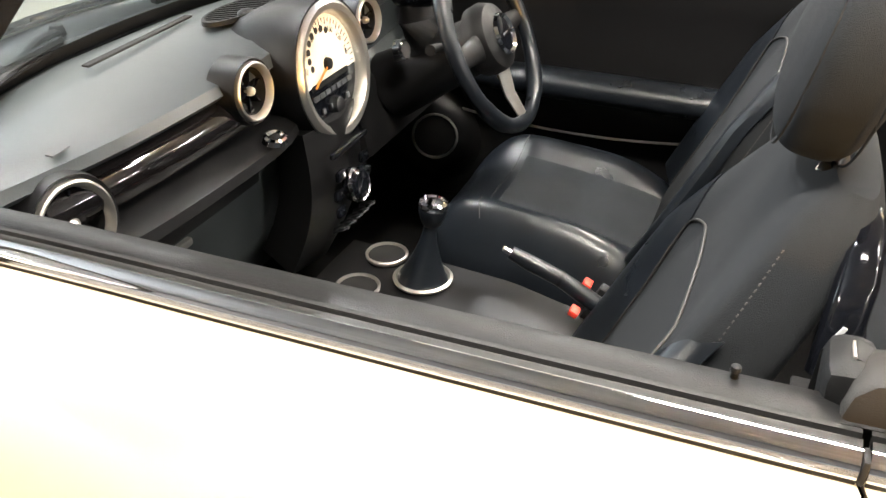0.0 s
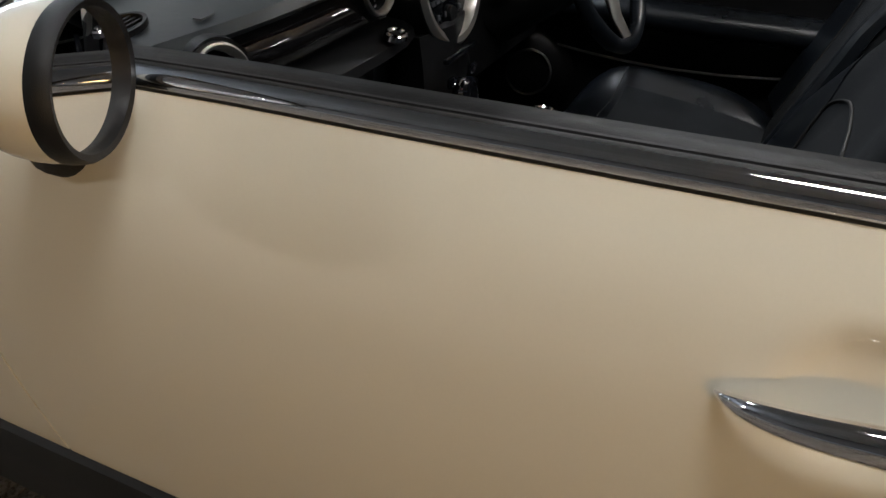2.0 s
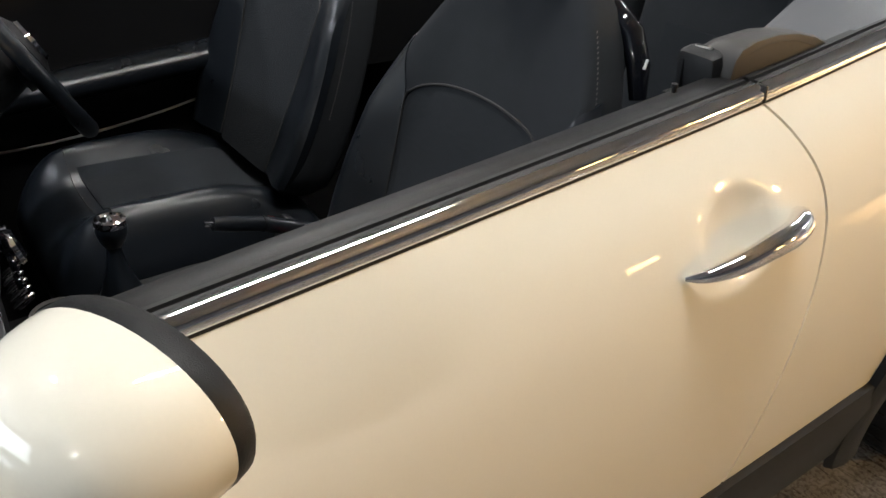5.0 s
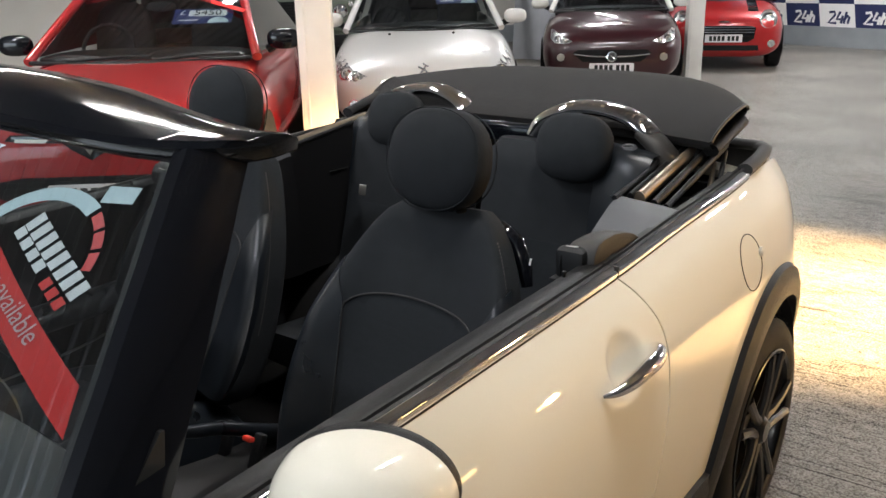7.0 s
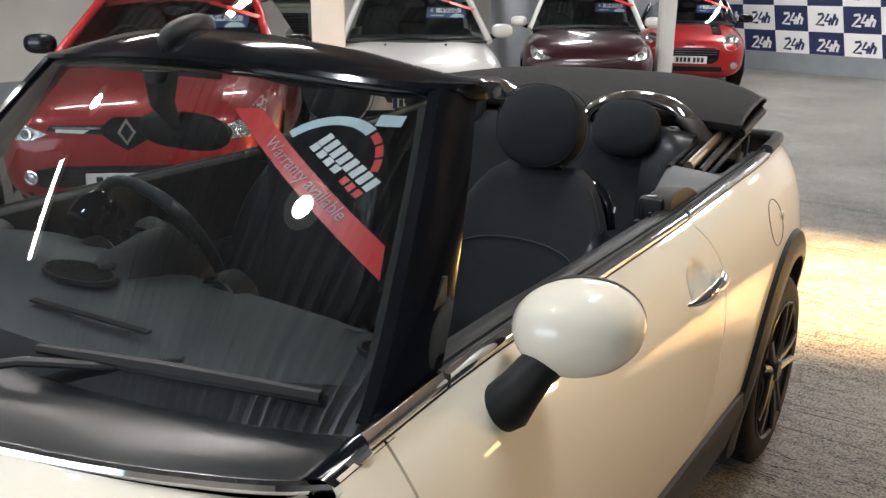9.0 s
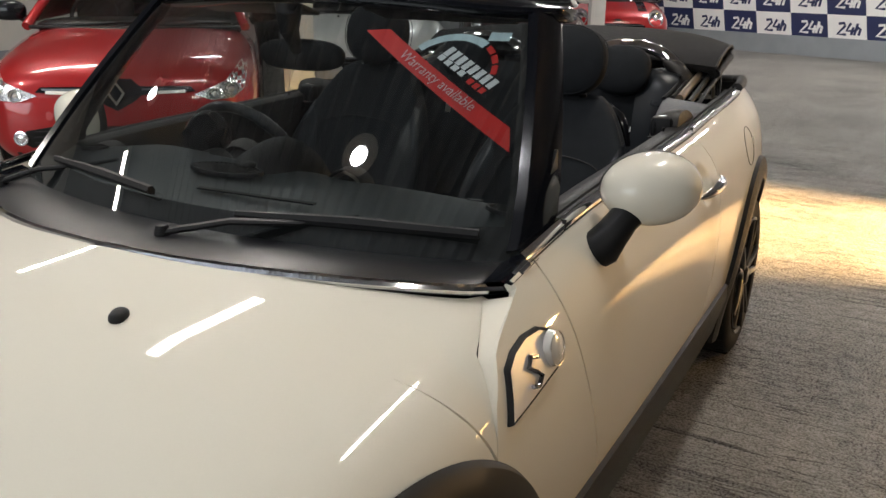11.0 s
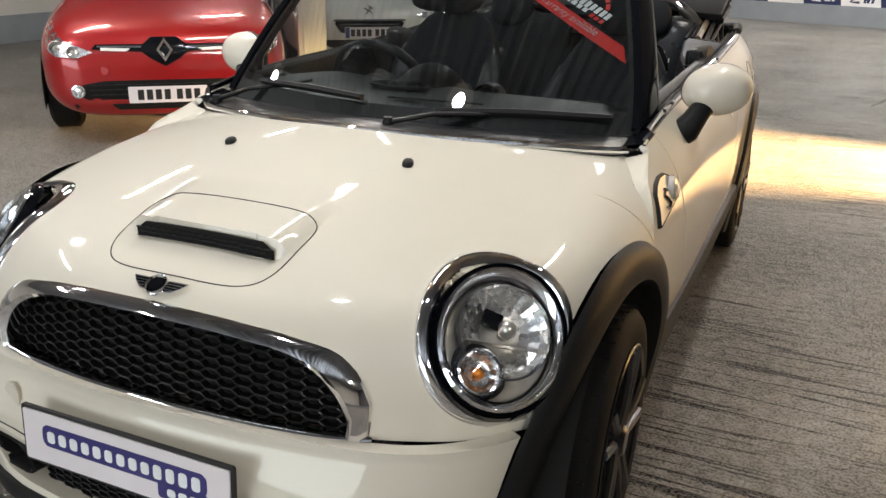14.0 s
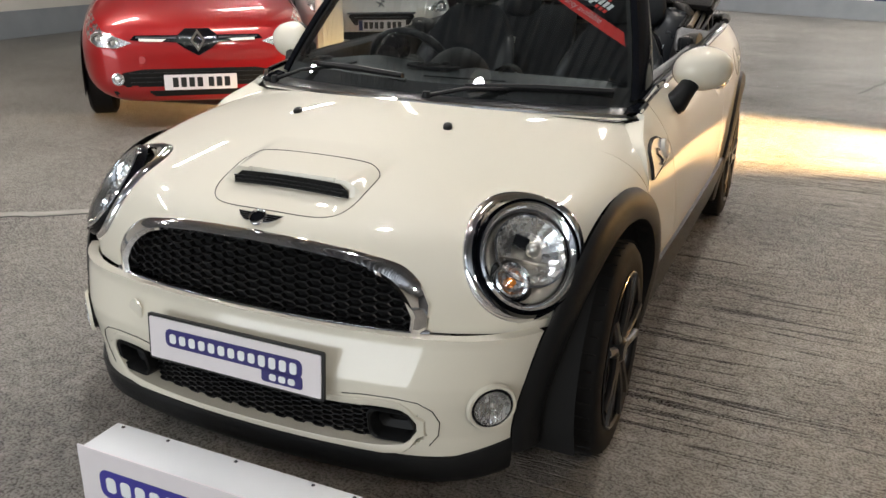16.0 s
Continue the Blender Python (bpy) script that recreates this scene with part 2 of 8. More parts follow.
def lathe(profile, m=None, steps=32, bm=None, arc=(0, 360), oval=1.0):
    """Turns (radius, height) points round z, then moves by m."""
    bm = bm or bmesh.new()
    m = m or Matrix.Identity(4)
    full = arc[1] - arc[0] >= 360
    angles = [radians(arc[0] + (arc[1] - arc[0]) * i / steps) for i in range(steps if full else steps + 1)]
    rings = [[bm.verts.new(m @ Vector((r * math.cos(a), r * math.sin(a) * oval, h))) for a in angles] for r, h in profile]
    k = len(angles)
    for a, b in zip(rings, rings[1:]):
        for i in range(k if full else k - 1):
            bm.faces.new((a[i], a[(i + 1) % k], b[(i + 1) % k], b[i]))
    bmesh.ops.remove_doubles(bm, verts=bm.verts, dist=1e-5)
    return bm


def ellipsoid(radii, at=(0, 0, 0), rot=(0, 0, 0), power=1.0, seg=(28, 16), bm=None, m=None):
    """A rounded pillow: power under 1 makes it boxier."""
    bm = bm or bmesh.new()
    mm = (m if m is not None else Matrix.Identity(4)) @ pose(*at, *rot)
    nu, nv = seg

    def pw(v):
        return math.copysign(abs(v) ** power, v)
    rings = []
    for j in range(1, nv):
        t = math.pi * j / nv
        rings.append([bm.verts.new(mm @ Vector((radii[0] * pw(math.cos(a)) * pw(math.sin(t)), radii[1] * pw(math.sin(a)) * pw(math.sin(t)), radii[2] * pw(math.cos(t)))))
                      for a in (2 * math.pi * i / nu for i in range(nu))])
    top, bot = bm.verts.new(mm @ Vector((0, 0, radii[2]))), bm.verts.new(mm @ Vector((0, 0, -radii[2])))
    for a, b in zip(rings, rings[1:]):
        for i in range(nu):
            bm.faces.new((a[i], a[(i + 1) % nu], b[(i + 1) % nu], b[i]))
    for i in range(nu):
        bm.faces.new((top, rings[0][(i + 1) % nu], rings[0][i]))
        bm.faces.new((bot, rings[-1][i], rings[-1][(i + 1) % nu]))
    return bm


def outline(points, depth, m=None, bm=None, bevel=0.0):
    """A flat shape of (x, y) points in the local plane, raised by depth along local z."""
    bm = bm or bmesh.new()
    m = m or Matrix.Identity(4)
    low = [bm.verts.new(m @ Vector((x, y, 0))) for x, y in points]
    top = [bm.verts.new(m @ Vector((x * (1 - bevel), y * (1 - bevel), depth))) for x, y in points]
    bm.faces.new(low[::-1])
    bm.faces.new(top)
    for i in range(len(low)):
        k = (i + 1) % len(low)
        bm.faces.new((low[i], low[k], top[k], top[i]))
    return bm


def round_rect(w, h, r, n=5):
    pts = []
    for cx, cy, a in ((w / 2 - r, h / 2 - r, 0), (-w / 2 + r, h / 2 - r, 90), (-w / 2 + r, -h / 2 + r, 180), (w / 2 - r, -h / 2 + r, 270)):
        pts += [(cx + r * math.cos(radians(a + 90 * i / n)), cy + r * math.sin(radians(a + 90 * i / n))) for i in range(n + 1)]
    return pts


def frame_at(at, z_axis, x_hint):
    """A pose with local z along z_axis and local x near x_hint."""
    z = Vector(z_axis).normalized()
    x = Vector(x_hint)
    x = (x - z * x.dot(z)).normalized()
    y = z.cross(x)
    m = Matrix((x, y, z)).transposed().to_4x4()
    m.translation = Vector(at)
    return m


def text_mesh(words, height, m, depth=0.001, bm=None):
    """Letters in the built-in font, as mesh, centred on m's origin."""
    cu = bpy.data.curves.new("lettering", "FONT")
    cu.body, cu.size, cu.extrude, cu.align_x, cu.align_y = words, height, depth, "CENTER", "CENTER"
    ob = bpy.data.objects.new("lettering", cu)
    scene.collection.objects.link(ob)
    me = bpy.data.meshes.new_from_object(ob.evaluated_get(bpy.context.evaluated_depsgraph_get()))
    bpy.data.objects.remove(ob)
    bm = bm or bmesh.new()
    tmp = bmesh.new()
    tmp.from_mesh(me)
    bmesh.ops.transform(tmp, matrix=m, verts=tmp.verts)
    got = bpy.data.meshes.new("lettering_part")
    tmp.to_mesh(got)
    tmp.free()
    bm.from_mesh(got)
    return bm

# ---- hall: floor, walls, ceiling ----


def concrete():
    m = bpy.data.materials.new("grooved_concrete")
    m.use_nodes = True
    nt = m.node_tree
    N, L = nt.nodes.new, nt.links.new
    b = nt.nodes["Principled BSDF"]
    tc = N("ShaderNodeTexCoord")

    def noise_of(scale, detail, stretch=(1, 1, 1), rough=0.5):
        mp, n = N("ShaderNodeMapping"), N("ShaderNodeTexNoise")
        mp.inputs["Scale"].default_value = stretch
        mp.inputs["Rotation"].default_value = (0, 0, radians(7))
        n.inputs["Scale"].default_value, n.inputs["Detail"].default_value, n.inputs["Roughness"].default_value = scale, detail, rough
        L(tc.outputs["Object"], mp.inputs[0])
        L(mp.outputs[0], n.inputs["Vector"])
        return n.outputs["Fac"]
    big, grain, grit = noise_of(1.1, 6), noise_of(20, 9, rough=0.72), noise_of(110, 4)
    lines, lines2 = noise_of(13, 2, (0.035, 1, 1)), noise_of(25, 2, (0.06, 1, 1))
    where = noise_of(1.3, 4)

    def math_of(kind, a, b=None, c=None):
        n = N("ShaderNodeMath")
        n.operation = kind
        for i, v in enumerate((a, b, c)):
            if v is None:
                continue
            if isinstance(v, (int, float)):
                n.inputs[i].default_value = v
            else:
                L(v, n.inputs[i])
        return n.outputs[0]

    def span(v, a, b, c, d):
        n = N("ShaderNodeMapRange")
        for i, q in enumerate((a, b, c, d)):
            n.inputs[i + 1].default_value = q
        L(v, n.inputs[0])
        return n.outputs[0]
    # thin broken grooves: where a stretched noise crosses its middle value, in some stretches only
    near = math_of("ABSOLUTE", math_of("SUBTRACT", lines, 0.5))
    near2 = math_of("ABSOLUTE", math_of("SUBTRACT", lines2, 0.53))
    deep = math_of("MULTIPLY", span(near, 0.005, 0.022, 1.0, 0.0), span(where, 0.46, 0.56, 0.12, 1.0))
    deep2 = math_of("MULTIPLY", span(near2, 0.004, 0.018, 0.9, 0.0), span(where, 0.40, 0.50, 1.0, 0.1))
    # the slab beside the car is tined; the others are only trowelled
    split = N("ShaderNodeSeparateXYZ")
    L(tc.outputs["Object"], split.inputs[0])
    slab = span(split.outputs[0], -0.3, 0.5, 0.12, 1.0)
    groove = math_of("MULTIPLY", math_of("MAXIMUM", deep, deep2), slab)
    tone = math_of("MULTIPLY_ADD", big, 0.34, math_of("MULTIPLY_ADD", grit, 0.16, math_of("MULTIPLY", grain, 0.55)))
    ramp = N("ShaderNodeValToRGB")
    ramp.color_ramp.elements[0].position, ramp.color_ramp.elements[0].color = 0.38, (0.058, 0.053, 0.047, 1)
    ramp.color_ramp.elements[1].position, ramp.color_ramp.elements[1].color = 0.68, (0.36, 0.335, 0.30, 1)
    L(tone, ramp.inputs[0])
    mul = N("ShaderNodeMix")
    mul.data_type, mul.blend_type = "RGBA", "MIX"
    L(math_of("MULTIPLY", groove, 0.92), mul.inputs[0])
    L(ramp.outputs[0], mul.inputs[6])
    mul.inputs[7].default_value = (0.018, 0.015, 0.012, 1)
    L(mul.outputs[2], b.inputs["Base Color"])
    L(span(grit, 0.38, 0.60, 0.10, 0.50), b.inputs["Roughness"])
    hgt = math_of("MULTIPLY_ADD", grit, 0.5, math_of("MULTIPLY_ADD", grain, 1.1, math_of("MULTIPLY", groove, -1.3)))
    bp = N("ShaderNodeBump")
    bp.inputs["Strength"].default_value, bp.inputs["Distance"].default_value = 1.0, 0.009
    L(hgt, bp.inputs["Height"])
    L(bp.outputs[0], b.inputs["Normal"])
    return m


CONCRETE = concrete()
WALL_WHITE = mat("whitewashed_block_wall", (0.62, 0.60, 0.55), 0.8, vary=0.15, scale=1.5, bump=0.5, bump_scale=30)
WALL_GREY = mat("grey_painted_plinth", (0.24, 0.26, 0.28), 0.7, vary=0.2, scale=3, bump=0.4, bump_scale=40)
WALL_DARK = mat("dark_grey_block_wall", (0.10, 0.10, 0.105), 0.7, vary=0.25, scale=1.5, bump=0.5, bump_scale=30)
ROOF = mat("corrugated_roof_sheet", (0.30, 0.31, 0.33), 0.34, 0.85, vary=0.25, scale=1.2)
POST = mat("white_painted_steel", (0.72, 0.70, 0.66), 0.5, vary=0.1, scale=5, bump=0.2, bump_scale=40)
PANEL_GLOW = mat("lit_diffuser", (0.9, 0.9, 0.9), 0.5, emit=(1.0, 0.97, 0.9), glow=14)
LED_GLOW = mat("lit_led_disc", (0.9, 0.9, 0.9), 0.5, emit=(0.95, 0.97, 1.0), glow=60)
GREY_DRAPE = mat("grey_plastic_sheet", (0.32, 0.33, 0.35), 0.45, vary=0.2, scale=3)

X0, X1, Y0, Y1 = -9.0, 6.2, -9.0, 17.0
floor = alone("floor", box((X1 - X0 + 0.4, Y1 - Y0 + 3, 0.2), ((X0 + X1) / 2, (Y0 + Y1) / 2 + 1, -0.1)), CONCRETE,
              "rough grooved grey concrete showroom floor", "floor", kind="structure", smooth=False)


def wall(name, a, b, label, height=CEILING, thick=0.25, face=WALL_WHITE):
    a, b = Vector(a), Vector(b)
    d = b - a
    ang = math.degrees(math.atan2(d.y, d.x))
    mid = (a + b) / 2
    m = pose(mid.x, mid.y, 0, 0, 0, ang)
    w = thing(name, label=label, category="wall", kind="structure")
    part("wall_face", box((d.length, thick, height - 0.01), (0, thick / 2, height / 2), m=m), face, w, smooth=False)
    part("plinth", box((d.length, 0.04, 0.36), (0, -0.02, 0.18), 0.006, m=m), WALL_GREY, w, "grey painted plinth", smooth=False)
    return w, m


wall("wall_north", (-9.2, 18.6), (6.2, 13.3), "whitewashed rear wall with a grey plinth")
wall("wall_west", (-9.0, -9.0), (-9.0, 18.6), "whitewashed side wall with a grey plinth")
# out of view; its dark face is chosen to keep gloss reflections dark
wall("wall_east", (6.2, 13.6), (6.2, -9.0), "unseen side wall, made dark grey, with a grey plinth", face=WALL_DARK)
# front wall with a wide open roller door, daylight and greenery outside
DOORWAY = (-6.2, 0.6, 3.1)
wall("wall_south", (6.2, -9.0), (DOORWAY[1], -9.0), "whitewashed front wall with a grey plinth")
wall("wall_south", (DOORWAY[0], -9.0), (-9.0, -9.0), "whitewashed front wall with a grey plinth")
alone("lintel", box((DOORWAY[1] - DOORWAY[0], 0.25, CEILING - DOORWAY[2] - 0.01), ((DOORWAY[0] + DOORWAY[1]) / 2, -9.125, (CEILING + DOORWAY[2]) / 2)), WALL_WHITE, "whitewashed lintel over the open roller door", "lintel", kind="structure", smooth=False)
SKY_GLOW = mat("overcast_sky", (0.5, 0.6, 0.7), emit=(0.80, 0.92, 1.0), glow=1.1)
HEDGE_GLOW = mat("sunlit_greenery", (0.1, 0.2, 0.05), 0.9, vary=0.5, scale=2.5, emit=(0.30, 0.46, 0.16), glow=0.8)
alone("backdrop_sky", box((24, 0.1, 9), (-2.8, -15.6, 5.4)), SKY_GLOW, "pale overcast sky outside the open door", "backdrop", kind="structure", smooth=False)
alone("backdrop_greenery", box((24, 0.1, 1.9), (-2.8, -15.4, 0.95)), HEDGE_GLOW, "green hedge outside the open door", "backdrop", kind="structure", smooth=False)
alone("ground_outside", box((24, 6.6, 0.2), (-2.8, -12.2, -0.12)), CONCRETE, "grey concrete yard outside the open door", "ground", kind="structure", smooth=False)
lamp("door_daylight", "AREA", (-2.8, -9.2, 1.7), (-2.8, 0, 1.3), 230, (0.90, 0.95, 1.0), (6.4, 2.7))

# corrugated ceiling in one mesh
cx = np.linspace(X0 - 0.1, X1 + 0.1, 500)
pts = np.array([[(x, y, CEILING + 0.03 * math.sin(x * 42)) for x in cx] for y in (Y0 - 0.1, 19.0)])
alone("ceiling", sheet(pts), ROOF, "grey corrugated metal roof sheeting", "ceiling", kind="structure")


def ceiling_panel(x, y, power):
    t = thing("ceiling_light", (x, y, CEILING - 0.12), "lit white rectangular fluorescent light of the unseen ceiling, some added as fill", "light", "ceiling lights")
    fr = bmesh.new()
    for s in (-1, 1):
        box((0.24, 0.03, 0.07), (0, s * 0.625, 0), 0.004, bm=fr)
        box((0.03, 1.22, 0.07), (s * 0.105, 0, 0), 0.004, bm=fr)
    box((0.20, 1.24, 0.01), (0, 0, 0.034), bm=fr)
    for s in (-1, 1):
        box((0.035, 1.22, 0.012), (s * 0.075, 0, -0.008), 0.002, bm=fr)
    part("frame", fr, POST, t, smooth=False)
    part("diffuser", box((0.11, 1.22, 0.008), (0, 0, -0.01)), PANEL_GLOW, t, "glowing white diffuser", smooth=False)
    for s in (-1, 1):
        part("hanger", tube([(0, s * 0.5, 0.03), (0, s * 0.5, 0.10)], 0.004, 6), POST, t)
    lamp("panel_lamp", "AREA", (x, y, CEILING - 0.15), (x, y + 0.0001, 0), power, (1.0, 0.97, 0.92) if y > 3 else (1.0, 0.94, 0.85), (0.11, 1.22))


for row in PANELS:
    ceiling_panel(*row)


def high_bay(x, y, z, power):
    t = thing("high_bay_lamp", (x, y, z), "round white high-bay lamp hanging lit from the roof", "light", "high-bay lamps")
    part("housing", lathe([(0.0, 0.16), (0.05, 0.15), (0.07, 0.06), (0.15, 0.03), (0.16, -0.01), (0.08, -0.01), (0.068, 0.0)]), POST, t)
    part("lens", lathe([(0.0, -0.008), (0.066, -0.006)]), LED_GLOW, t, "glowing round lens")
    part("cable", tube([(0, 0, 0.15), (0, 0, CEILING - z + 0.02)], 0.006, 6), CLADDING, t)
    lamp("bay_lamp", "SPOT", (x, y, z - 0.03), (x, y + 0.0001, 0), power, (0.97, 0.98, 1.0), (0.066, 0.066), 150, 0.5)


for x, y, z, p in ((-0.36, -1.42, 3.25, 105), (-3.9, -0.4, 3.25, 150)):
    high_bay(x, y, z, p)

# warm floodlight low on the right, which rakes the floor behind the car
HALOGEN = mat("lit_halogen", (1, 0.8, 0.5), emit=(1.0, 0.62, 0.2), glow=20)


def floodlight(x, y, aim, power, height=0.62, spread=40, colour=(1.0, 0.58, 0.19)):
    t = thing("floodlight", (x, y, 0.0), "warm yellow floodlight on a short stand out of view, the second one added as fill", "light", "floodlights")
    part("stand", tube([(0, 0, 0), (0, 0, height - 0.08)], 0.02, 8), CLADDING, t)
    part("base", lathe([(0.0, 0.03), (0.14, 0.025), (0.16, 0.0), (0.0, 0.0)]), CLADDING, t)
    part("housing", box((0.10, 0.34, 0.22), (0.05, 0, height), 0.015), CLADDING, t)
    part("lens", box((0.01, 0.30, 0.18), (-0.006, 0, height)), HALOGEN, t, "glowing warm lens")
    lamp("flood_lamp", "SPOT", (x - 0.03, y, height), aim, power, colour, (0.10, 0.10), spread, 1.0)


floodlight(4.9, 3.55, (1.1, 3.25, 0.0), 36000, 1.25, 31, (1.0, 0.63, 0.26))
# added fill: spreads a weak warm tail over the right-hand floor and door
floodlight(4.6, 4.5, (1.15, 0.7, 0.0), 660, 1.5, 64)

# ---- the cream convertible: body shell ----
CAR = thing("convertible_car", label="cream white two-door convertible car with its black roof folded down", category="car")
AXLE_F, AXLE_R, HUB = -1.2335, 1.2335, 0.308
ARCH_OUT, ARCH_IN = 0.455, 0.375
side_profile = spline([0.15, 0.30, 0.45, 0.60, 0.72, 0.81, 0.88, 0.945, 1.02], [0.780, 0.802, 0.825, 0.831, 0.822, 0.802, 0.768, 0.715, 0.63])
side_plan = spline([-1.95, -1.75, -1.5, -1.23, -0.9, -0.5, 0.2, 0.7, 1.2, 1.5, 1.75, 1.9], [-0.30, -0.16, -0.065, -0.02, -0.008, 0, 0.004, 0.004, 0.0, -0.035, -0.13, -0.26])
bonnet_line = spline([-1.95, -1.80, -1.755, -1.62, -1.45, -1.175, -1.0, -0.7], [0.62, 0.704, 0.726, 0.782, 0.831, 0.884, 0.905, 0.925])


belt = spline([-0.80, -0.65, -0.50, -0.30, 0.0, 0.30, 0.50, 0.90, 1.40, 1.9], [0.886, 0.904, 0.920, 0.931, 0.938, 0.945, 0.951, 0.973, 0.990, 0.992])


def half_width(y, z):
    if isinstance(y, float) and isinstance(z, float):
        up = (belt(y) - 0.938) * min(max((z - 0.55) / 0.35, 0.0), 1.0)
        return side_profile(z - up) + side_plan(y)
    y, z = np.asarray(y, float), np.asarray(z, float)
    lift = (belt(y) - 0.938) * np.clip((z - 0.55) / 0.35, 0, 1)
    return side_profile(z - lift) + side_plan(y)


def smax(a, b, k):
    return np.maximum(a, b) + np.maximum(k - np.abs(a - b), 0) ** 2 / (4 * k)


def bonnet_field(p):
    x, y, z = np.abs(p[..., 0]), p[..., 1], p[..., 2]
    top = (z - (bonnet_line(y) - 0.15 * x**2)) * 0.9
    front = (-1.815 + 0.16 * x**2 + 0.40 * x**4 + 0.30 * np.maximum(z - 0.52, 0) ** 1.5) - y
    side = x - half_width(y, np.minimum(z, 0.95)) + 0.0
    return smax(smax(top, front, 0.05 + 0.34 * x**2), side, 0.10)


def bumper_field(p):
    x, y, z = np.abs(p[..., 0]), p[..., 1], p[..., 2]
    bulge = 0.035 * np.clip((0.50 - z) / 0.10, 0, 1) + 0.02 * np.clip((0.36 - z) / 0.1, 0, 1) * -1
    front = (-1.845 - bulge + 0.17 * x**2 + 0.10 * x**4) - y
    return smax(front, x - half_width(y, z), 0.16)


def press(points, centre, field, reach=1.6):
    """Moves points along the ray from centre until they lie on field = 0."""
    centre = np.broadcast_to(np.asarray(centre, float), points.shape)
    way = points - centre
    way /= np.linalg.norm(way, axis=-1, keepdims=True)
    lo, hi = np.zeros(points.shape[:-1]), np.full(points.shape[:-1], reach)
    for _ in range(26):
        mid = (lo + hi) / 2
        inside = field(centre + way * mid[..., None]) < 0
        lo, hi = np.where(inside, mid, lo), np.where(inside, hi, mid)
    return centre + way * lo[..., None]


# headlamp and grille openings on the nose
SHELL_C = (0, -0.95, 0.42)
LAMP_AT = press(np.array([[0.600, -1.535, 0.665]]), SHELL_C, bonnet_field)[0]


def shell_normal(p, field):
    e = 0.012
    g = np.array([float(field(np.array([p + d * e]))[0] - field(np.array([p - d * e]))[0]) for d in np.eye(3)])
    return g / np.linalg.norm(g)


LAMP_N = np.mean([shell_normal(press(np.array([LAMP_AT + d]), SHELL_C, bonnet_field)[0], bonnet_field)
                  for d in np.array([(0.1, 0.05, 0), (-0.1, -0.05, 0), (0, 0.1, 0.1), (0, -0.1, -0.1)])], axis=0)
LAMP_N = LAMP_N / np.linalg.norm(LAMP_N)
LAMP_AT = LAMP_AT - LAMP_N * 0.006


def lamp_frame(s):
    at, n = LAMP_AT * (s, 1, 1), LAMP_N * (s, 1, 1)
    up = Vector((0, 0.74, 0.67))
    z = Vector(n)
    y = (up - z * up.dot(z)).normalized()
    x = y.cross(z)
    m = Matrix((x, y, z)).transposed().to_4x4()
    m.translation = Vector(at)
    return m


LAMP_M = {s: lamp_frame(s) for s in (-1, 1)}
GR_TOP = spline([0, 0.20, 0.36, 0.43, 0.475, 0.50], [0.685, 0.677, 0.655, 0.625, 0.575, 0.515])


def in_lamp(c, grow=1.0):
    for s in (-1, 1):
        q = LAMP_M[s].inverted() @ Vector(c)
        if (q.x / 0.138) ** 2 + (q.y / 0.159) ** 2 < grow and abs(q.z) < 0.15:
            return True
    return False


def in_grille(c):
    return abs(c[0]) < 0.466 and c[2] < GR_TOP(abs(c[0])) + (0.004 if abs(c[0]) < 0.43 else -0.004) and c[1] < -1.6


def bonnet_edge_front(u):
    """Lower edge of the clamshell bonnet, from the middle (0) to behind the wheel arch (1)."""
    if u < 0.60:
        x = 0.70 * u / 0.60
        return (x, -1.86 + 0.35 * x**2, 0.520)
    a0 = math.asin((0.52 - HUB) / ARCH_OUT)
    t = (u - 0.60) / 0.40
    ang = math.pi - a0 + (math.acos(0.245 / ARCH_OUT) - (math.pi - a0)) * t
    y, z = AXLE_F + ARCH_OUT * math.cos(ang), HUB + ARCH_OUT * math.sin(ang)
    return (0.76 + 0.06 * t, y, z)


cowl_y = spline([0, 0.2, 0.4, 0.55, 0.66, 0.70], [-1.005, -0.985, -0.925, -0.855, -0.785, -0.745])


def bonnet_edge_back(u):
    if u < 0.74:
        x = 0.70 * u / 0.74
        return (x, float(cowl_y(x)), 0.90 - 0.06 * x)
    t = (u - 0.74) / 0.26
    ys, zs, xs = np.interp(t, [0, 0.5, 0.8, 1], [-0.745, -0.905, -0.965, -0.985]), np.interp(t, [0, 0.5, 0.8, 1], [0.875, 0.83, 0.76, 0.70]), np.interp(t, [0, 1], [0.70, 0.82])
    return (xs, ys, zs)


def scoop_lift(p):
    """Raised intake in the middle of the bonnet: its lip faces forwards."""
    x, y = p[..., 0], p[..., 1]
    wide = np.clip((0.215 - np.abs(x)) / 0.05, 0, 1)
    wide = wide * wide * (3 - 2 * wide)
    back = np.clip((y + 1.612) / 0.24, 0, 1)
    rise = np.where(y > -1.612, 0.030 * (1 - back) ** 1.4, -0.012 * np.clip((y + 1.72) / 0.10, 0, 1))
    return rise * wide


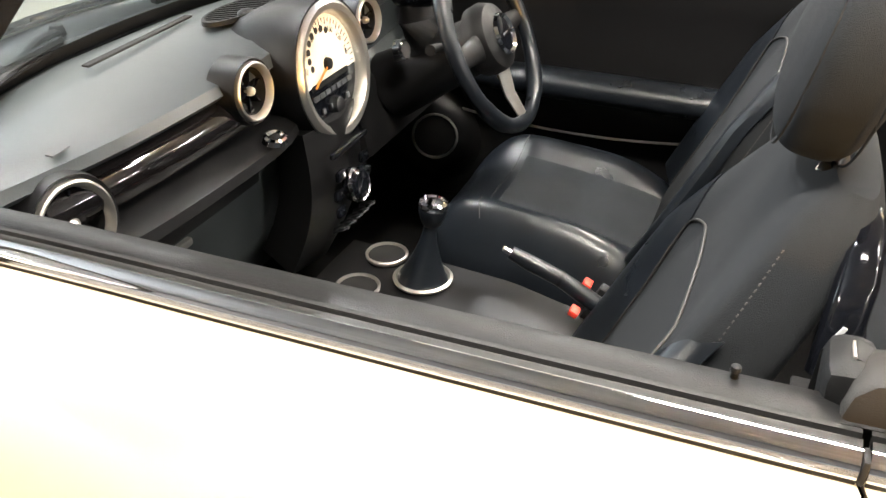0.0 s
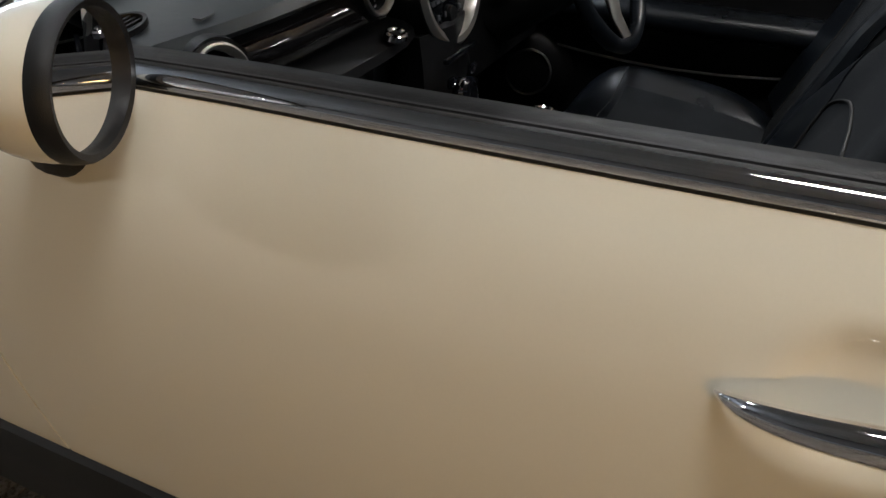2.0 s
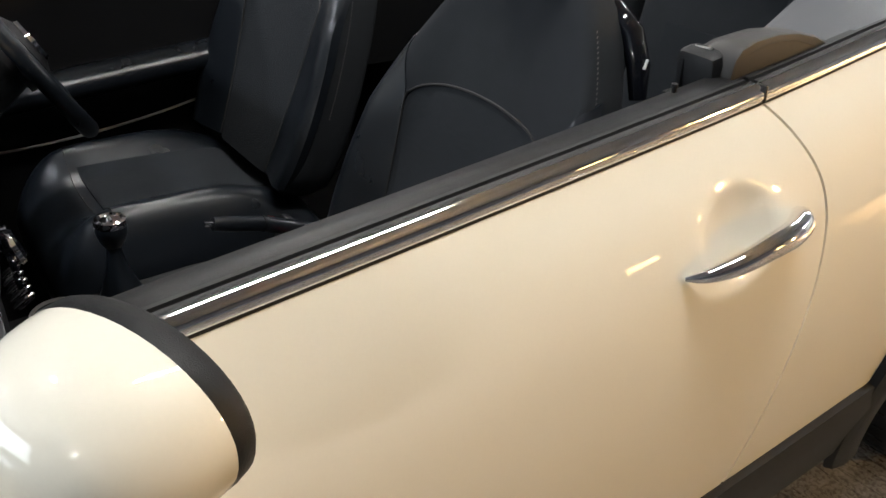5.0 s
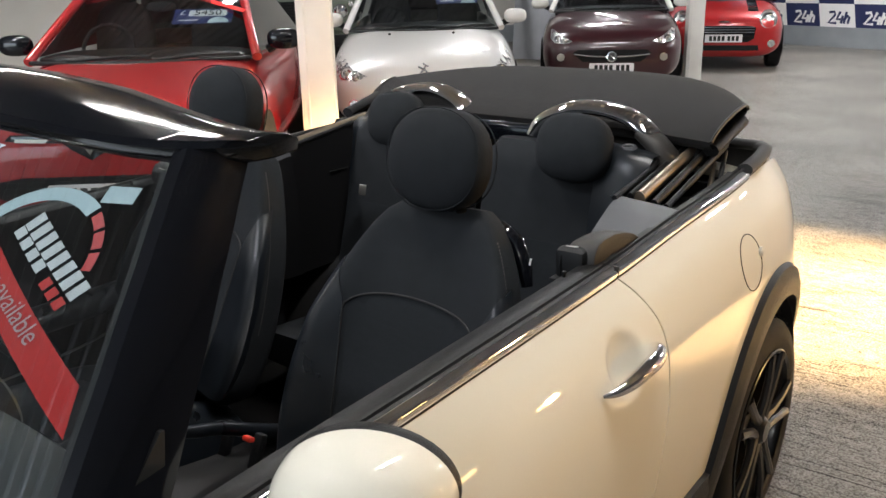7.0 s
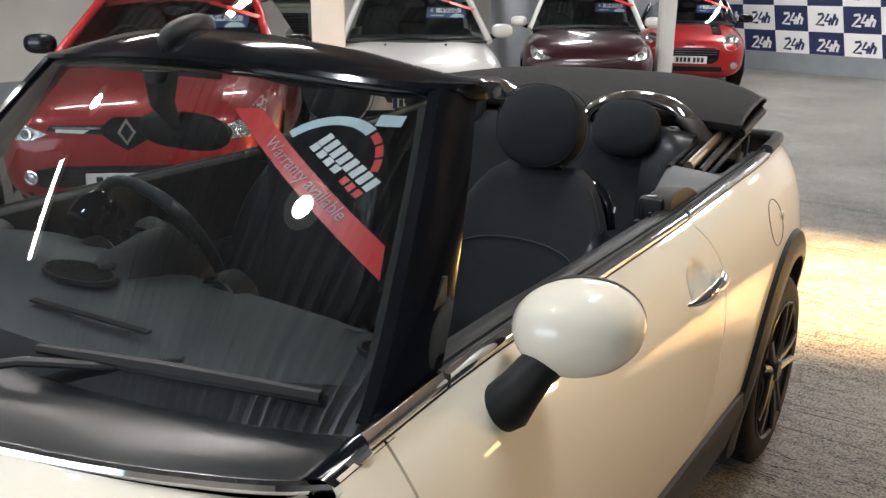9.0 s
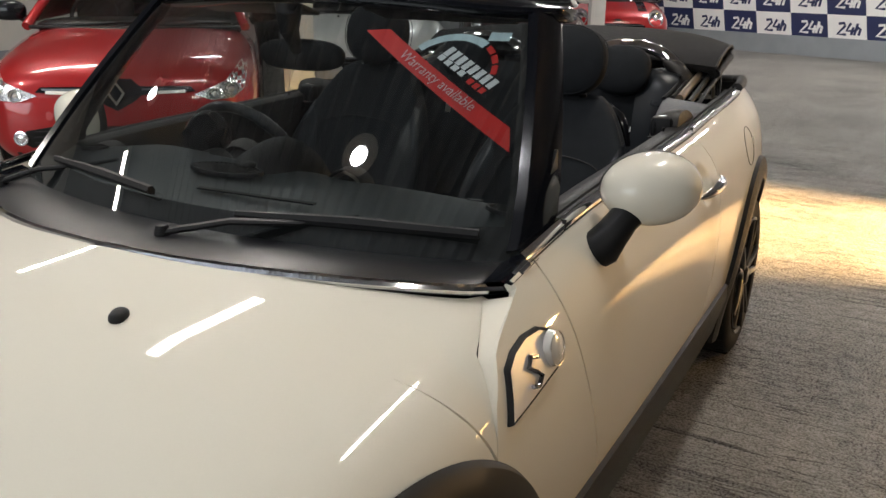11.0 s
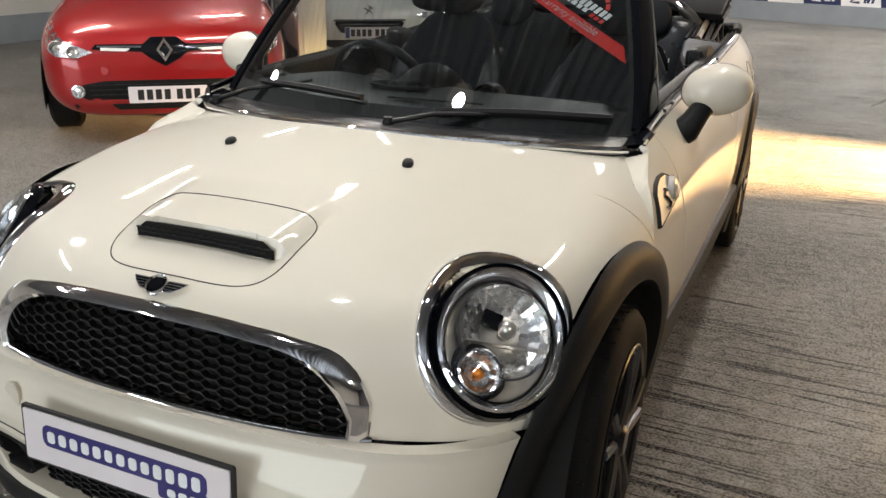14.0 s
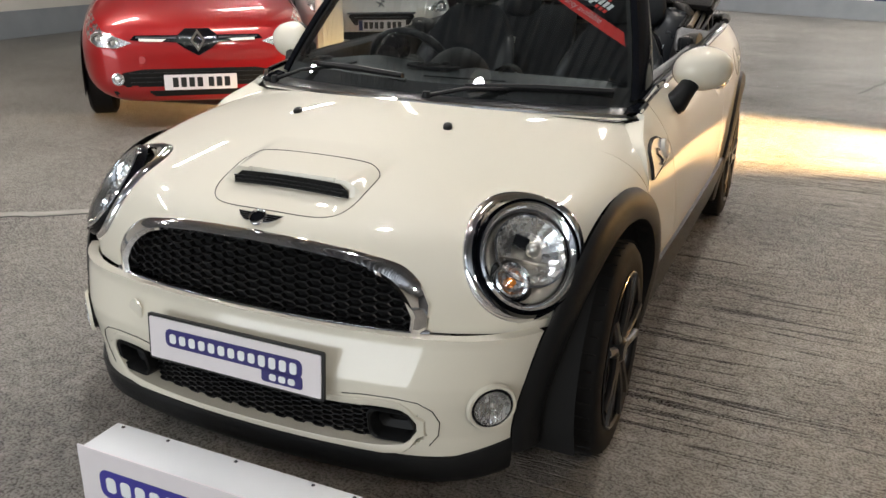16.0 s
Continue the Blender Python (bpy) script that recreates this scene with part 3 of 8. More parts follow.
NU, NV = 241, 151
us = np.linspace(-1, 1, NU)
lo = np.array([np.array(bonnet_edge_front(abs(u))) * (math.copysign(1, u), 1, 1) for u in us])
hi = np.array([np.array(bonnet_edge_back(abs(u))) * (math.copysign(1, u), 1, 1) for u in us])
vs = np.linspace(0, 1, NV)[:, None, None]
chord = lo[None] * (1 - vs) + hi[None] * vs
chord[..., 2] += (np.sin(np.pi * vs) * 0.22)[..., 0]
chord[..., 1] -= (np.sin(np.pi * vs) * 0.10)[..., 0]
bonnet_pts = press(chord, SHELL_C, bonnet_field)
bonnet_pts[..., 2] += scoop_lift(bonnet_pts)
part("bonnet", sheet(bonnet_pts, 0.02, lambda c: not in_lamp(c) and not in_grille(c), inward=SHELL_C), CREAM, CAR, "glossy cream clamshell bonnet with an intake scoop")


def on_bonnet(x, y):
    """A point on the bonnet's top, and its normal."""
    def z_at(x, y):
        lo, hi = 0.45, 1.1
        for _ in range(26):
            mid = (lo + hi) / 2
            if float(bonnet_field(np.array((x, y, mid)))) < 0:
                lo = mid
            else:
                hi = mid
        return lo
    z = z_at(x, y)
    e = 0.004
    n = Vector((-(z_at(x + e, y) - z) / e, -(z_at(x, y + e) - z) / e, 1)).normalized()
    return Vector((x, y, z)), n


def side_panel(name, y0, y1, bot, top, nu, nv, sides=(1,), lift=0.0, mat_=CREAM, label="", dent=None, thick=0.02, keep=None):
    """A panel of the car's side: y0, y1 its edges as functions of height; bot, top its heights as functions of y."""
    base = np.zeros((nv, nu, 3))
    for j in range(nv):
        v = j / (nv - 1)
        for i in range(nu):
            u = i / (nu - 1)
            zg = 0.42 + 0.52 * v
            for _ in range(3):
                y = y0(zg) + (y1(zg) - y0(zg)) * u
                zg = bot(y) + (top(y) - bot(y)) * v
            base[j, i] = (float(half_width(y, zg)) + lift - (dent(y, zg) if dent else 0), y, zg)
    for s in sides:
        grid = base * (s, 1, 1)
        part(name, sheet(grid, thick, keep, inward=(0, float(grid[..., 1].mean()), 0.6)), mat_, CAR, label)


def arch_edge(axle, sgn):
    """How far the arch reaches at a height, ahead (-1) or behind (+1) of the axle."""
    def f(z):
        return axle + sgn * math.sqrt(max(ARCH_OUT**2 - (z - HUB) ** 2, 0.0))
    return f


door_front = spline([0.35, 0.42, 0.56, 0.70, 0.82, 0.95], [-0.47, -0.50, -0.565, -0.625, -0.655, -0.655])
door_back = spline([0.35, 0.42, 0.487, 0.633, 0.75, 0.85, 0.916, 0.95], [0.39, 0.425, 0.455, 0.512, 0.548, 0.555, 0.525, 0.498])
GAP = 0.0025
SILL = 0.415


def handle_dent(y, z):
    """The finger bowl behind the door handle."""
    r = math.hypot((y - 0.398) / 0.070, (z - 0.832) / 0.056)
    return 0.020 * max(0.0, 1 - r * r) ** 1.15 if r < 1 else 0.0


fender_front = lambda z: max(float(np.interp(z, [0.70, 0.76, 0.83, 0.88], [-0.985, -0.965, -0.905, -0.75])) if z > 0.69 else -9.9, arch_edge(AXLE_F, 1)(z)) + GAP
side_panel("front_wing", fender_front, lambda z: float(door_front(z)) - GAP, lambda y: SILL, lambda y: float(belt(y)) - 0.001, 16, 40, (1, -1), label="short cream wing panel ahead of the door")
side_panel("door", lambda z: float(door_front(z)) + GAP, lambda z: float(door_back(z)) - GAP, lambda y: SILL, lambda y: float(belt(y)) - 0.001, 120, 64, (1, -1), label="closed cream car door", dent=handle_dent)


def quarter_top(y):
    return float(belt(y)) - 0.001 - max(0.0, y - 1.35) ** 2 * 0.35


side_panel("rear_wing", lambda z: float(door_back(z)) + GAP, lambda z: 1.80, lambda y: max(SILL, HUB + math.sqrt(max(ARCH_OUT**2 - (y - AXLE_R) ** 2, 0))) if abs(y - AXLE_R) < ARCH_OUT else SILL,
           quarter_top, 110, 48, (1, -1), label="cream rear wing panel with a round fuel flap")

# rear end, closed round behind
tail = []
for z in np.linspace(0.28, 0.93, 26):
    w = float(half_width(1.80, min(z, 0.92)))
    tail.append([(w * math.sin(a), 1.80 + 0.07 * math.cos(a) * (1 - 0.4 * abs(z - 0.55)), z) for a in np.linspace(-math.pi / 2, math.pi / 2, 31)])
part("tailgate", sheet(np.array(tail), 0.02, inward=(0, 1, 0.6)), CREAM, CAR, "cream tailgate and rear bumper")
deck = np.array([[(half_width(y, 0.94) * t * 0.985, y, 0.955 - 0.035 * abs(t) ** 3 - max(0, y - 1.55) * 0.12) for t in np.linspace(-1, 1, 25)] for y in np.linspace(1.50, 1.84, 10)])
part("boot_deck", sheet(deck, 0.02, inward=(0, 1.6, 0.5)), CREAM, CAR, "cream rear deck behind the folded roof")

# front bumper
BUMP_C = np.array((0, -1.05, 0))
phis = np.linspace(-1, 1, 161)
zs = np.linspace(0.205, 0.5185, 46)


def bumper_end(z):
    return arch_edge(AXLE_F, -1)(z)


rows = []
for z in zs:
    ye = bumper_end(z) - GAP
    ph = math.atan2(float(half_width(ye, z)), -(ye - BUMP_C[1]))
    rows.append([(math.sin(p * ph), BUMP_C[1] - math.cos(p * ph), z) for p in phis])
rows = np.array(rows)
cen = np.zeros_like(rows)
cen[..., 1], cen[..., 2] = BUMP_C[1], rows[..., 2]
bumper_pts = press(rows, cen, bumper_field)
INTAKE_TOP, INTAKE_LOW = spline([0, 0.3, 0.42, 0.47, 0.50], [0.338, 0.338, 0.345, 0.335, 0.295]), spline([0, 0.3, 0.42, 0.47, 0.50], [0.218, 0.220, 0.228, 0.245, 0.29])


def in_intake(c):
    return abs(c[0]) < 0.488 and INTAKE_LOW(abs(c[0])) < c[2] < INTAKE_TOP(abs(c[0])) and c[1] < -1.6


part("front_bumper", sheet(bumper_pts, 0.03, lambda c: not in_intake(c), inward=(0, -1.2, 0.4)), CREAM, CAR, "cream front bumper")
lip = []
for k, (z, out) in enumerate([(0.115, -0.03), (0.15, 0.004), (0.19, 0.012), (0.205, 0.008), (0.214, -0.01)]):
    r = bumper_pts[0].copy()
    d = r - np.array((0, -1.05, 0.205))
    d[:, 2] = 0
    d /= np.linalg.norm(d, axis=1, keepdims=True)
    r = r + d * out
    r[:, 2] = z + 0.05 * np.clip((np.abs(r[:, 0]) - 0.55) / 0.2, 0, 1) * (k > 1)
    lip.append(r)
part("front_lip", sheet(np.array(lip), 0.02, inward=(0, -1.2, 0.2)), CLADDING, CAR, "black plastic front lip")

# wheel arch cladding and sills
for s in (1, -1):
    for axle in (AXLE_F, AXLE_R):
        a_from, a_to = (-12, 199) if axle < 0 else (-19, 196)
        prof = [(ARCH_OUT + 0.004, 0.0), (ARCH_OUT - 0.004, 0.013), (ARCH_OUT - 0.03, 0.020), (ARCH_IN + 0.02, 0.021), (ARCH_IN, 0.014), (ARCH_IN - 0.006, -0.03), (ARCH_IN, -0.08)]
        grid = []
        for a in np.linspace(a_from, a_to, 60):
            c, si = math.cos(radians(a)), math.sin(radians(a))
            row = []
            for r, o in prof:
                y, z = axle + r * c, HUB + r * si
                zz = max(z, 0.19)
                row.append((s * (float(half_width(np.clip(y, -1.72, 1.80), max(zz, 0.2))) + o), y, zz))
            grid.append(row)
        part("wheel_arch_trim", sheet(np.array(grid)), CLADDING, CAR, "matt black plastic wheel arch trim")
        liner = [[(s * x, axle + 0.37 * math.cos(radians(a)), HUB + 0.37 * math.sin(radians(a))) for x in (0.795, 0.72, 0.45)] for a in np.linspace(-25, 205, 30)]
        part("arch_liner", sheet(np.array(liner)), VOID, CAR)
    sill = []
    for y in np.linspace(AXLE_F + ARCH_OUT - 0.045, AXLE_R - ARCH_OUT + 0.045, 30):
        w = lambda z: float(half_width(y, z))
        sill.append([(s * (w(SILL) - 0.004), y, SILL + 0.004), (s * (w(SILL) + 0.010), y, SILL - 0.004), (s * (w(0.37) + 0.016), y, 0.36), (s * (w(0.25) + 0.006), y, 0.24), (s * (w(0.2) - 0.05), y, 0.19), (s * 0.5, y, 0.18)])
    part("sill", sheet(np.array(sill)), CLADDING, CAR, "matt black plastic sill")

# waist strip: chrome moulding, rubber seal and inner door top
for s in (1, -1):
    for name, ya, yb in (("front_waist_strip", -0.690, -0.512), ("door_waist_strip", -0.508, 0.496), ("rear_waist_strip", 0.502, 1.255)):
        chrome, seal, line = [], [], []
        for y in np.linspace(ya, yb, 44):
            zb, w = float(belt(y)), float(half_width(y, float(belt(y))))
            chrome.append([(s * (w + o), y, zb + h) for o, h in ((-0.003, -0.001), (0.003, 0.001), (0.0045, 0.006), (0.0035, 0.012), (-0.001, 0.018), (-0.008, 0.0215), (-0.013, 0.020))])
            seal.append([(s * (w + o), y, zb + h) for o, h in ((-0.011, 0.020), (-0.013, 0.0215), (-0.018, 0.0215), (-0.020, 0.012), (-0.024, 0.012), (-0.026, 0.0205), (-0.031, 0.0205), (-0.033, 0.010), (-0.052, 0.010), (-0.056, -0.02))])
            line.append([(s * (w + o), y, zb + h) for o, h in ((0.0005, -0.0045), (0.0032, -0.003), (0.0032, 0.0005), (-0.002, 0.001))])
        part(name, sheet(np.array(chrome)), CHROME, CAR, "chrome waistline moulding")
        part("strip_gasket", sheet(np.array(line)), SEAM, CAR, "thin black rubber line below the moulding")
        if name != "front_waist_strip":
            part("waist_seal", sheet(np.array(seal)), SEAM, CAR, "black rubber window seal")

# corner between the bonnet's rear edge and the waistline
for s in (1, -1):
    rows = []
    for z in np.linspace(0.715, 0.872, 12):
        t = float(np.interp(z, [0.70, 0.76, 0.83, 0.875], [1.0, 0.8, 0.5, 0.0]))
        i = int(round((NU - 1) / 2 + (0.74 + 0.26 * t) * (NU - 1) / 2))
        p = bonnet_pts[-1, i]
        y = fender_front(z) + 0.004
        q = np.array((float(half_width(y, z)) - 0.002, y, z))
        rows.append([(s * (p[0] + (q[0] - p[0]) * k), p[1] + (q[1] - p[1]) * k, p[2] - 0.002 + (q[2] - p[2]) * k) for k in np.linspace(0, 1, 5)])
    part("wing_corner", sheet(np.array(rows)), CREAM, CAR)
    top = []
    for k in np.linspace(0, 1, 8):
        y = -0.760 + 0.12 * k
        zb = float(belt(y)) - 0.006
        w = float(half_width(y, zb))
        top.append([(s * (w + 0.001), y, zb), (s * (w - 0.020), y, zb + 0.004), (s * (w - 0.045), y, zb - 0.002), (s * (w - 0.070), y, zb - 0.016)])
    part("wing_top", sheet(np.array(top)), GLOSS_BLACK, CAR)

# ---- the convertible: nose, lamps, glass, wheels ----
for s in (1, -1):
    m = LAMP_M[s]
    rows = []
    for r, h in ((0.160, -0.012), (0.161, 0.002), (0.157, 0.009), (0.150, 0.0125), (0.142, 0.012), (0.136, 0.007), (0.1315, -0.002), (0.131, -0.02)):
        ring = np.array([tuple(m @ Vector((r * math.cos(a), 1.15 * r * math.sin(a), 0))) for a in np.linspace(0, 2 * math.pi, 64, endpoint=False)])
        on = press(ring, SHELL_C, bonnet_field)
        rows.append(on + np.array(LAMP_N * (s, 1, 1)) * h)
    hl = part("headlamp", sheet(np.array(rows), closed_u=True), CHROME, CAR, "oval headlamp in a chrome bezel")
    part("bezel_gap", lathe([(0.134, -0.02), (0.131, -0.002), (0.126, -0.008), (0.122, 0.004)], m, 48, oval=1.15), GLOSS_BLACK, hl)
    part("inner_ring", lathe([(0.122, 0.004), (0.117, 0.008), (0.108, 0.0), (0.100, -0.02)], m, 48, oval=1.15), CHROME, hl, "bright inner ring")
    bowl_m = m @ pose(0.004 * s, 0.018, 0)
    part("surround", lathe([(0.112, -0.012), (0.06, -0.045), (0.0, -0.05)], m, 48, oval=1.15), SATIN, hl)
    part("reflector_rim", lathe([(0.090, -0.016), (0.094, -0.008), (0.090, -0.002), (0.086, -0.008)], bowl_m, 48), CHROME, hl)
    facets = bmesh.new()
    n, rings = 40, []
    for r, h in ((0.088, -0.008), (0.075, -0.024), (0.058, -0.038), (0.036, -0.048), (0.016, -0.052)):
        rings.append([facets.verts.new(bowl_m @ Vector((r * (1 + 0.025 * (k % 2)) * math.cos(2 * math.pi * k / n), r * (1 + 0.025 * (k % 2)) * math.sin(2 * math.pi * k / n), h))) for k in range(n)])
    for a, b in zip(rings, rings[1:]):
        for k in range(n):
            facets.faces.new((a[k], a[(k + 1) % n], b[(k + 1) % n], b[k]))
    facets.faces.new(rings[-1])
    part("reflector", facets, REFLECTOR, hl, "faceted silver reflector", smooth=False)
    part("bulb_cap", ellipsoid((0.019, 0.019, 0.022), (0.012 * s, 0.028, -0.022), m=m), SATIN, hl, "silver bulb cap")
    part("bulb_shade", box((0.040, 0.034, 0.006), (-0.022 * s, 0.036, -0.026), 0.003, m=m), GLOSS_BLACK, hl)
    part("shelf", box((0.12, 0.004, 0.02), (0, -0.004, -0.034), m=m @ pose(0, 0, 0, 0, 0, 14 * s)), SATIN, hl)
    im = m @ pose(-0.018 * s, -0.075, 0.0)
    ind = part("indicator", lathe([(0.044, -0.03), (0.044, 0.002), (0.040, 0.006), (0.036, 0.0)], im, 32), CHROME, hl, "round indicator lamp with an amber bulb")
    part("indicator_bowl", lathe([(0.037, -0.002), (0.025, -0.018), (0.0, -0.022)], im, 24), REFLECTOR, ind)
    part("indicator_bulb", ellipsoid((0.013, 0.011, 0.009), (0, 0, -0.012), m=im, seg=(10, 6)), AMBER, ind, "amber bulb")
    # black skirt that draws a shadow ring round the indicator
    part("indicator_shadow", lathe([(0.060, -0.034), (0.047, -0.012), (0.0445, -0.012)], im, 28), GLOSS_BLACK, hl)
    glass = part("lens", lathe([(0.124, 0.004), (0.095, 0.018), (0.06, 0.027), (0.03, 0.031), (0.0, 0.032)], m, 40, oval=1.15), LAMP_GLASS, hl, "clear domed lens")
    glass.visible_shadow = False

# grille: dark backing, honeycomb and chrome surround
def wrap_table(field):
    """Looks up points of a nose surface by x and z; out moves them off it."""
    gx, gz = np.linspace(-0.75, 0.75, 151), np.linspace(0.18, 0.74, 85)
    X, Z = np.meshgrid(gx, gz)
    P = np.stack([X, np.full_like(X, -1.95), Z], -1)
    C = np.stack([X * 0.6, np.full_like(X, -0.9), Z], -1)
    Q = press(P, C, field)
    T = np.linalg.norm(Q - C, axis=-1)

    def at(x, z, out=0.0):
        fx, fz = min(max((x + 0.75) / 0.01, 0), 149.999), min(max((z - 0.18) * 84 / 0.56, 0), 83.999)
        i, j = int(fx), int(fz)
        a, b = fx - i, fz - j
        t = (T[j, i] * (1 - a) + T[j, i + 1] * a) * (1 - b) + (T[j + 1, i] * (1 - a) + T[j + 1, i + 1] * a) * b + out
        dx, dy = 0.4 * x, -1.05
        n = math.hypot(dx, dy)
        return np.array((0.6 * x + dx / n * t, -0.9 + dy / n * t, z))
    return at


nose_at = wrap_table(bonnet_field)


def loop_grille(grow):
    pts = []
    xs = np.r_[np.linspace(-0.485, 0.485, 61)]
    for x in xs:
        pts.append((x * (1 + grow * 1.2), float(GR_TOP(abs(float(x)))) + grow * (0.55 + 0.30 * min(1.0, max(0.0, (abs(float(x)) - 0.33) / 0.12)))))
    for x in np.linspace(0.478, -0.478, 41):
        pts.append((x * (1 + grow * 1.2), 0.5135 - grow * 0.55))
    return pts


inner, outer = [(x * (1 - 0.045 * min(1.0, abs(x) / 0.4) ** 4), z) for x, z in loop_grille(0.0)], loop_grille(0.044)
rows = []
for k, (mixv, out) in enumerate([(0.0, -0.03), (0.0, 0.008), (0.25, 0.017), (0.6, 0.016), (0.9, 0.008), (1.0, -0.02)]):
    rows.append([nose_at(a[0] + (b[0] - a[0]) * mixv, max(0.50, a[1] + (b[1] - a[1]) * mixv), out) for a, b in zip(inner, outer)])
GRILLE_T = part("grille_surround", sheet(np.array(rows), closed_u=True), CHROME, CAR, "chrome grille surround")
part("grille_bar", tube([nose_at(float(x), 0.5125 + 0.006 * max(0.0, (abs(float(x)) - 0.45) / 0.06), 0.004) for x in np.linspace(-0.512, 0.512, 61)], [0.011] * 60 + [0.009], 10, flat=0.9), CHROME, GRILLE_T, "chrome lower grille bar")
# this sheet's black is the shade behind the mesh
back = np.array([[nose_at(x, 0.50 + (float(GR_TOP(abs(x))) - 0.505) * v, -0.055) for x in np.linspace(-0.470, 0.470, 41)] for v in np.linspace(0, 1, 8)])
part("grille_backing", sheet(back), VOID, CAR, "near-black sheet for the shade behind the grille")


def hexes(place, inside, x0, x1, z0, z1, w, h, bar, depth, name, label):
    bm = bmesh.new()
    rows_n = int((z1 - z0) / (h / 2)) + 1
    for r in range(rows_n):
        z = z0 + r * h / 2
        step = w * 1.5
        x = x0 + (step / 2 if r % 2 else 0)
        while x < x1:
            if inside(x, z):
                corner = [(-0.5, 0), (-0.25, 0.5), (0.25, 0.5), (0.5, 0), (0.25, -0.5), (-0.25, -0.5)]
                fw, fh = (w - 2 * bar) / w, (h - 2 * bar) / h
                o = [bm.verts.new(place(x + cx * w, z + cz * h, 0.0)) for cx, cz in corner]
                i = [bm.verts.new(place(x + cx * w * fw, z + cz * h * fh, 0.002)) for cx, cz in corner]
                d = [bm.verts.new(place(x + cx * w * fw * 0.94, z + cz * h * fh * 0.94, -depth)) for cx, cz in corner]
                for k in range(6):
                    n = (k + 1) % 6
                    bm.faces.new((o[k], o[n], i[n], i[k]))
                    bm.faces.new((i[k], i[n], d[n], d[k]))
            x += step
    ob = part(name, bm, GRILLE, CAR, label, smooth=False)
    return tagged(ob, kind="stuff")


hexes(lambda x, z, o: nose_at(x, z, -0.022 + o), lambda x, z: abs(x) < 0.462 and 0.516 < z < GR_TOP(min(abs(x), 0.485)) + 0.006, -0.48, 0.48, 0.52, 0.69, 0.052, 0.0215, 0.0024, 0.012, "grille_mesh", "black honeycomb grille mesh")


bump_at = wrap_table(bumper_field)
# shade of the lower opening, drawn as a near-black sheet
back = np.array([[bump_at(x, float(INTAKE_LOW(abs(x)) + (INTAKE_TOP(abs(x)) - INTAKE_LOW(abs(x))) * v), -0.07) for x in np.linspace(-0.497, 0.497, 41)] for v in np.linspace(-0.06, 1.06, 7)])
part("intake_backing", sheet(back), VOID, CAR, "near-black sheet for the shade in the lower intake")
hexes(lambda x, z, o: bump_at(x, z, -0.035 + o), lambda x, z: abs(x) < 0.37 and INTAKE_LOW(abs(x)) - 0.030 < z < INTAKE_TOP(abs(x)) + 0.024, -0.37, 0.37, 0.1905, 0.366, 0.040, 0.0155, 0.0020, 0.010, "intake_mesh", "black honeycomb intake mesh")
rim = []
for grow, out in ((-0.002, -0.06), (-0.002, 0.001), (0.006, 0.0045), (0.018, 0.0045), (0.024, -0.004)):
    line = [(x, float(INTAKE_TOP(abs(x))) + grow) for x in np.linspace(-0.495 - grow, 0.495 + grow, 51)] + [(x, float(INTAKE_LOW(abs(x))) - grow) for x in np.linspace(0.495 + grow, -0.495 - grow, 51)]
    rim.append([bump_at(x, z, out) for x, z in line])
part("intake_rim", sheet(np.array(rim), closed_u=True), CREAM, CAR)
for s in (1, -1):
    duct = part("brake_duct", bmesh.new(), CLADDING, CAR, "black brake duct beside the intake")
    bm = bmesh.new()
    def duct_ring(g, out):
        return [bump_at(s * (0.425 + x * g), 0.284 + z * g, out) for x, z in round_rect(0.135, 0.092, 0.028)]
    grid = np.array([duct_ring(1.0, -0.05), duct_ring(1.0, -0.006), duct_ring(0.93, -0.001), duct_ring(0.84, -0.006), duct_ring(0.78, -0.05), duct_ring(0.4, -0.062)])
    duct.data = mesh_of("brake_duct", sheet(grid, closed_u=True), CLADDING)
    part("bumper_seam", tube([bump_at(s * x, z, 0.0006) for x, z in ((0.30, 0.366), (0.36, 0.372), (0.44, 0.373), (0.50, 0.366), (0.535, 0.345), (0.553, 0.310), (0.548, 0.270), (0.525, 0.240))], 0.0014, 5), SEAM, CAR)
    # fog lamp
    fm = frame_at((s * 0.634, -1.751, 0.350), (s * 0.67, -0.73, -0.06), (1, 0, 0))
    part("fog_recess", lathe([(0.064, -0.006), (0.060, 0.003), (0.054, 0.003), (0.050, -0.004)], fm, 40), CREAM, CAR)
    fog = part("fog_lamp", lathe([(0.053, -0.02), (0.052, 0.002), (0.048, 0.004), (0.045, 0.0)], fm, 36), GLOSS_BLACK, CAR, "round clear front fog lamp")
    part("reflector", lathe([(0.046, 0.003), (0.03, -0.006), (0.0, -0.010)], fm, 20), REFLECTOR, fog, smooth=False)
    for k in range(-3, 4):
        hgt = 0.040 * math.sqrt(1 - (k / 3.9) ** 2)
        part("lens_rib", tube([fm @ Vector((0.0105 * k, -hgt, 0.006)), fm @ Vector((0.0105 * k, 0, 0.009)), fm @ Vector((0.0105 * k, hgt, 0.006))], 0.0008, 5), CHROME, fog)
    part("bulb", ellipsoid((0.009, 0.009, 0.008), (0, 0.006, 0.0), m=fm, seg=(16, 8)), SATIN, fog)
    part("lens", lathe([(0.0455, 0.001), (0.025, 0.010), (0.0, 0.013)], fm, 28), LAMP_GLASS, fog).visible_shadow = False

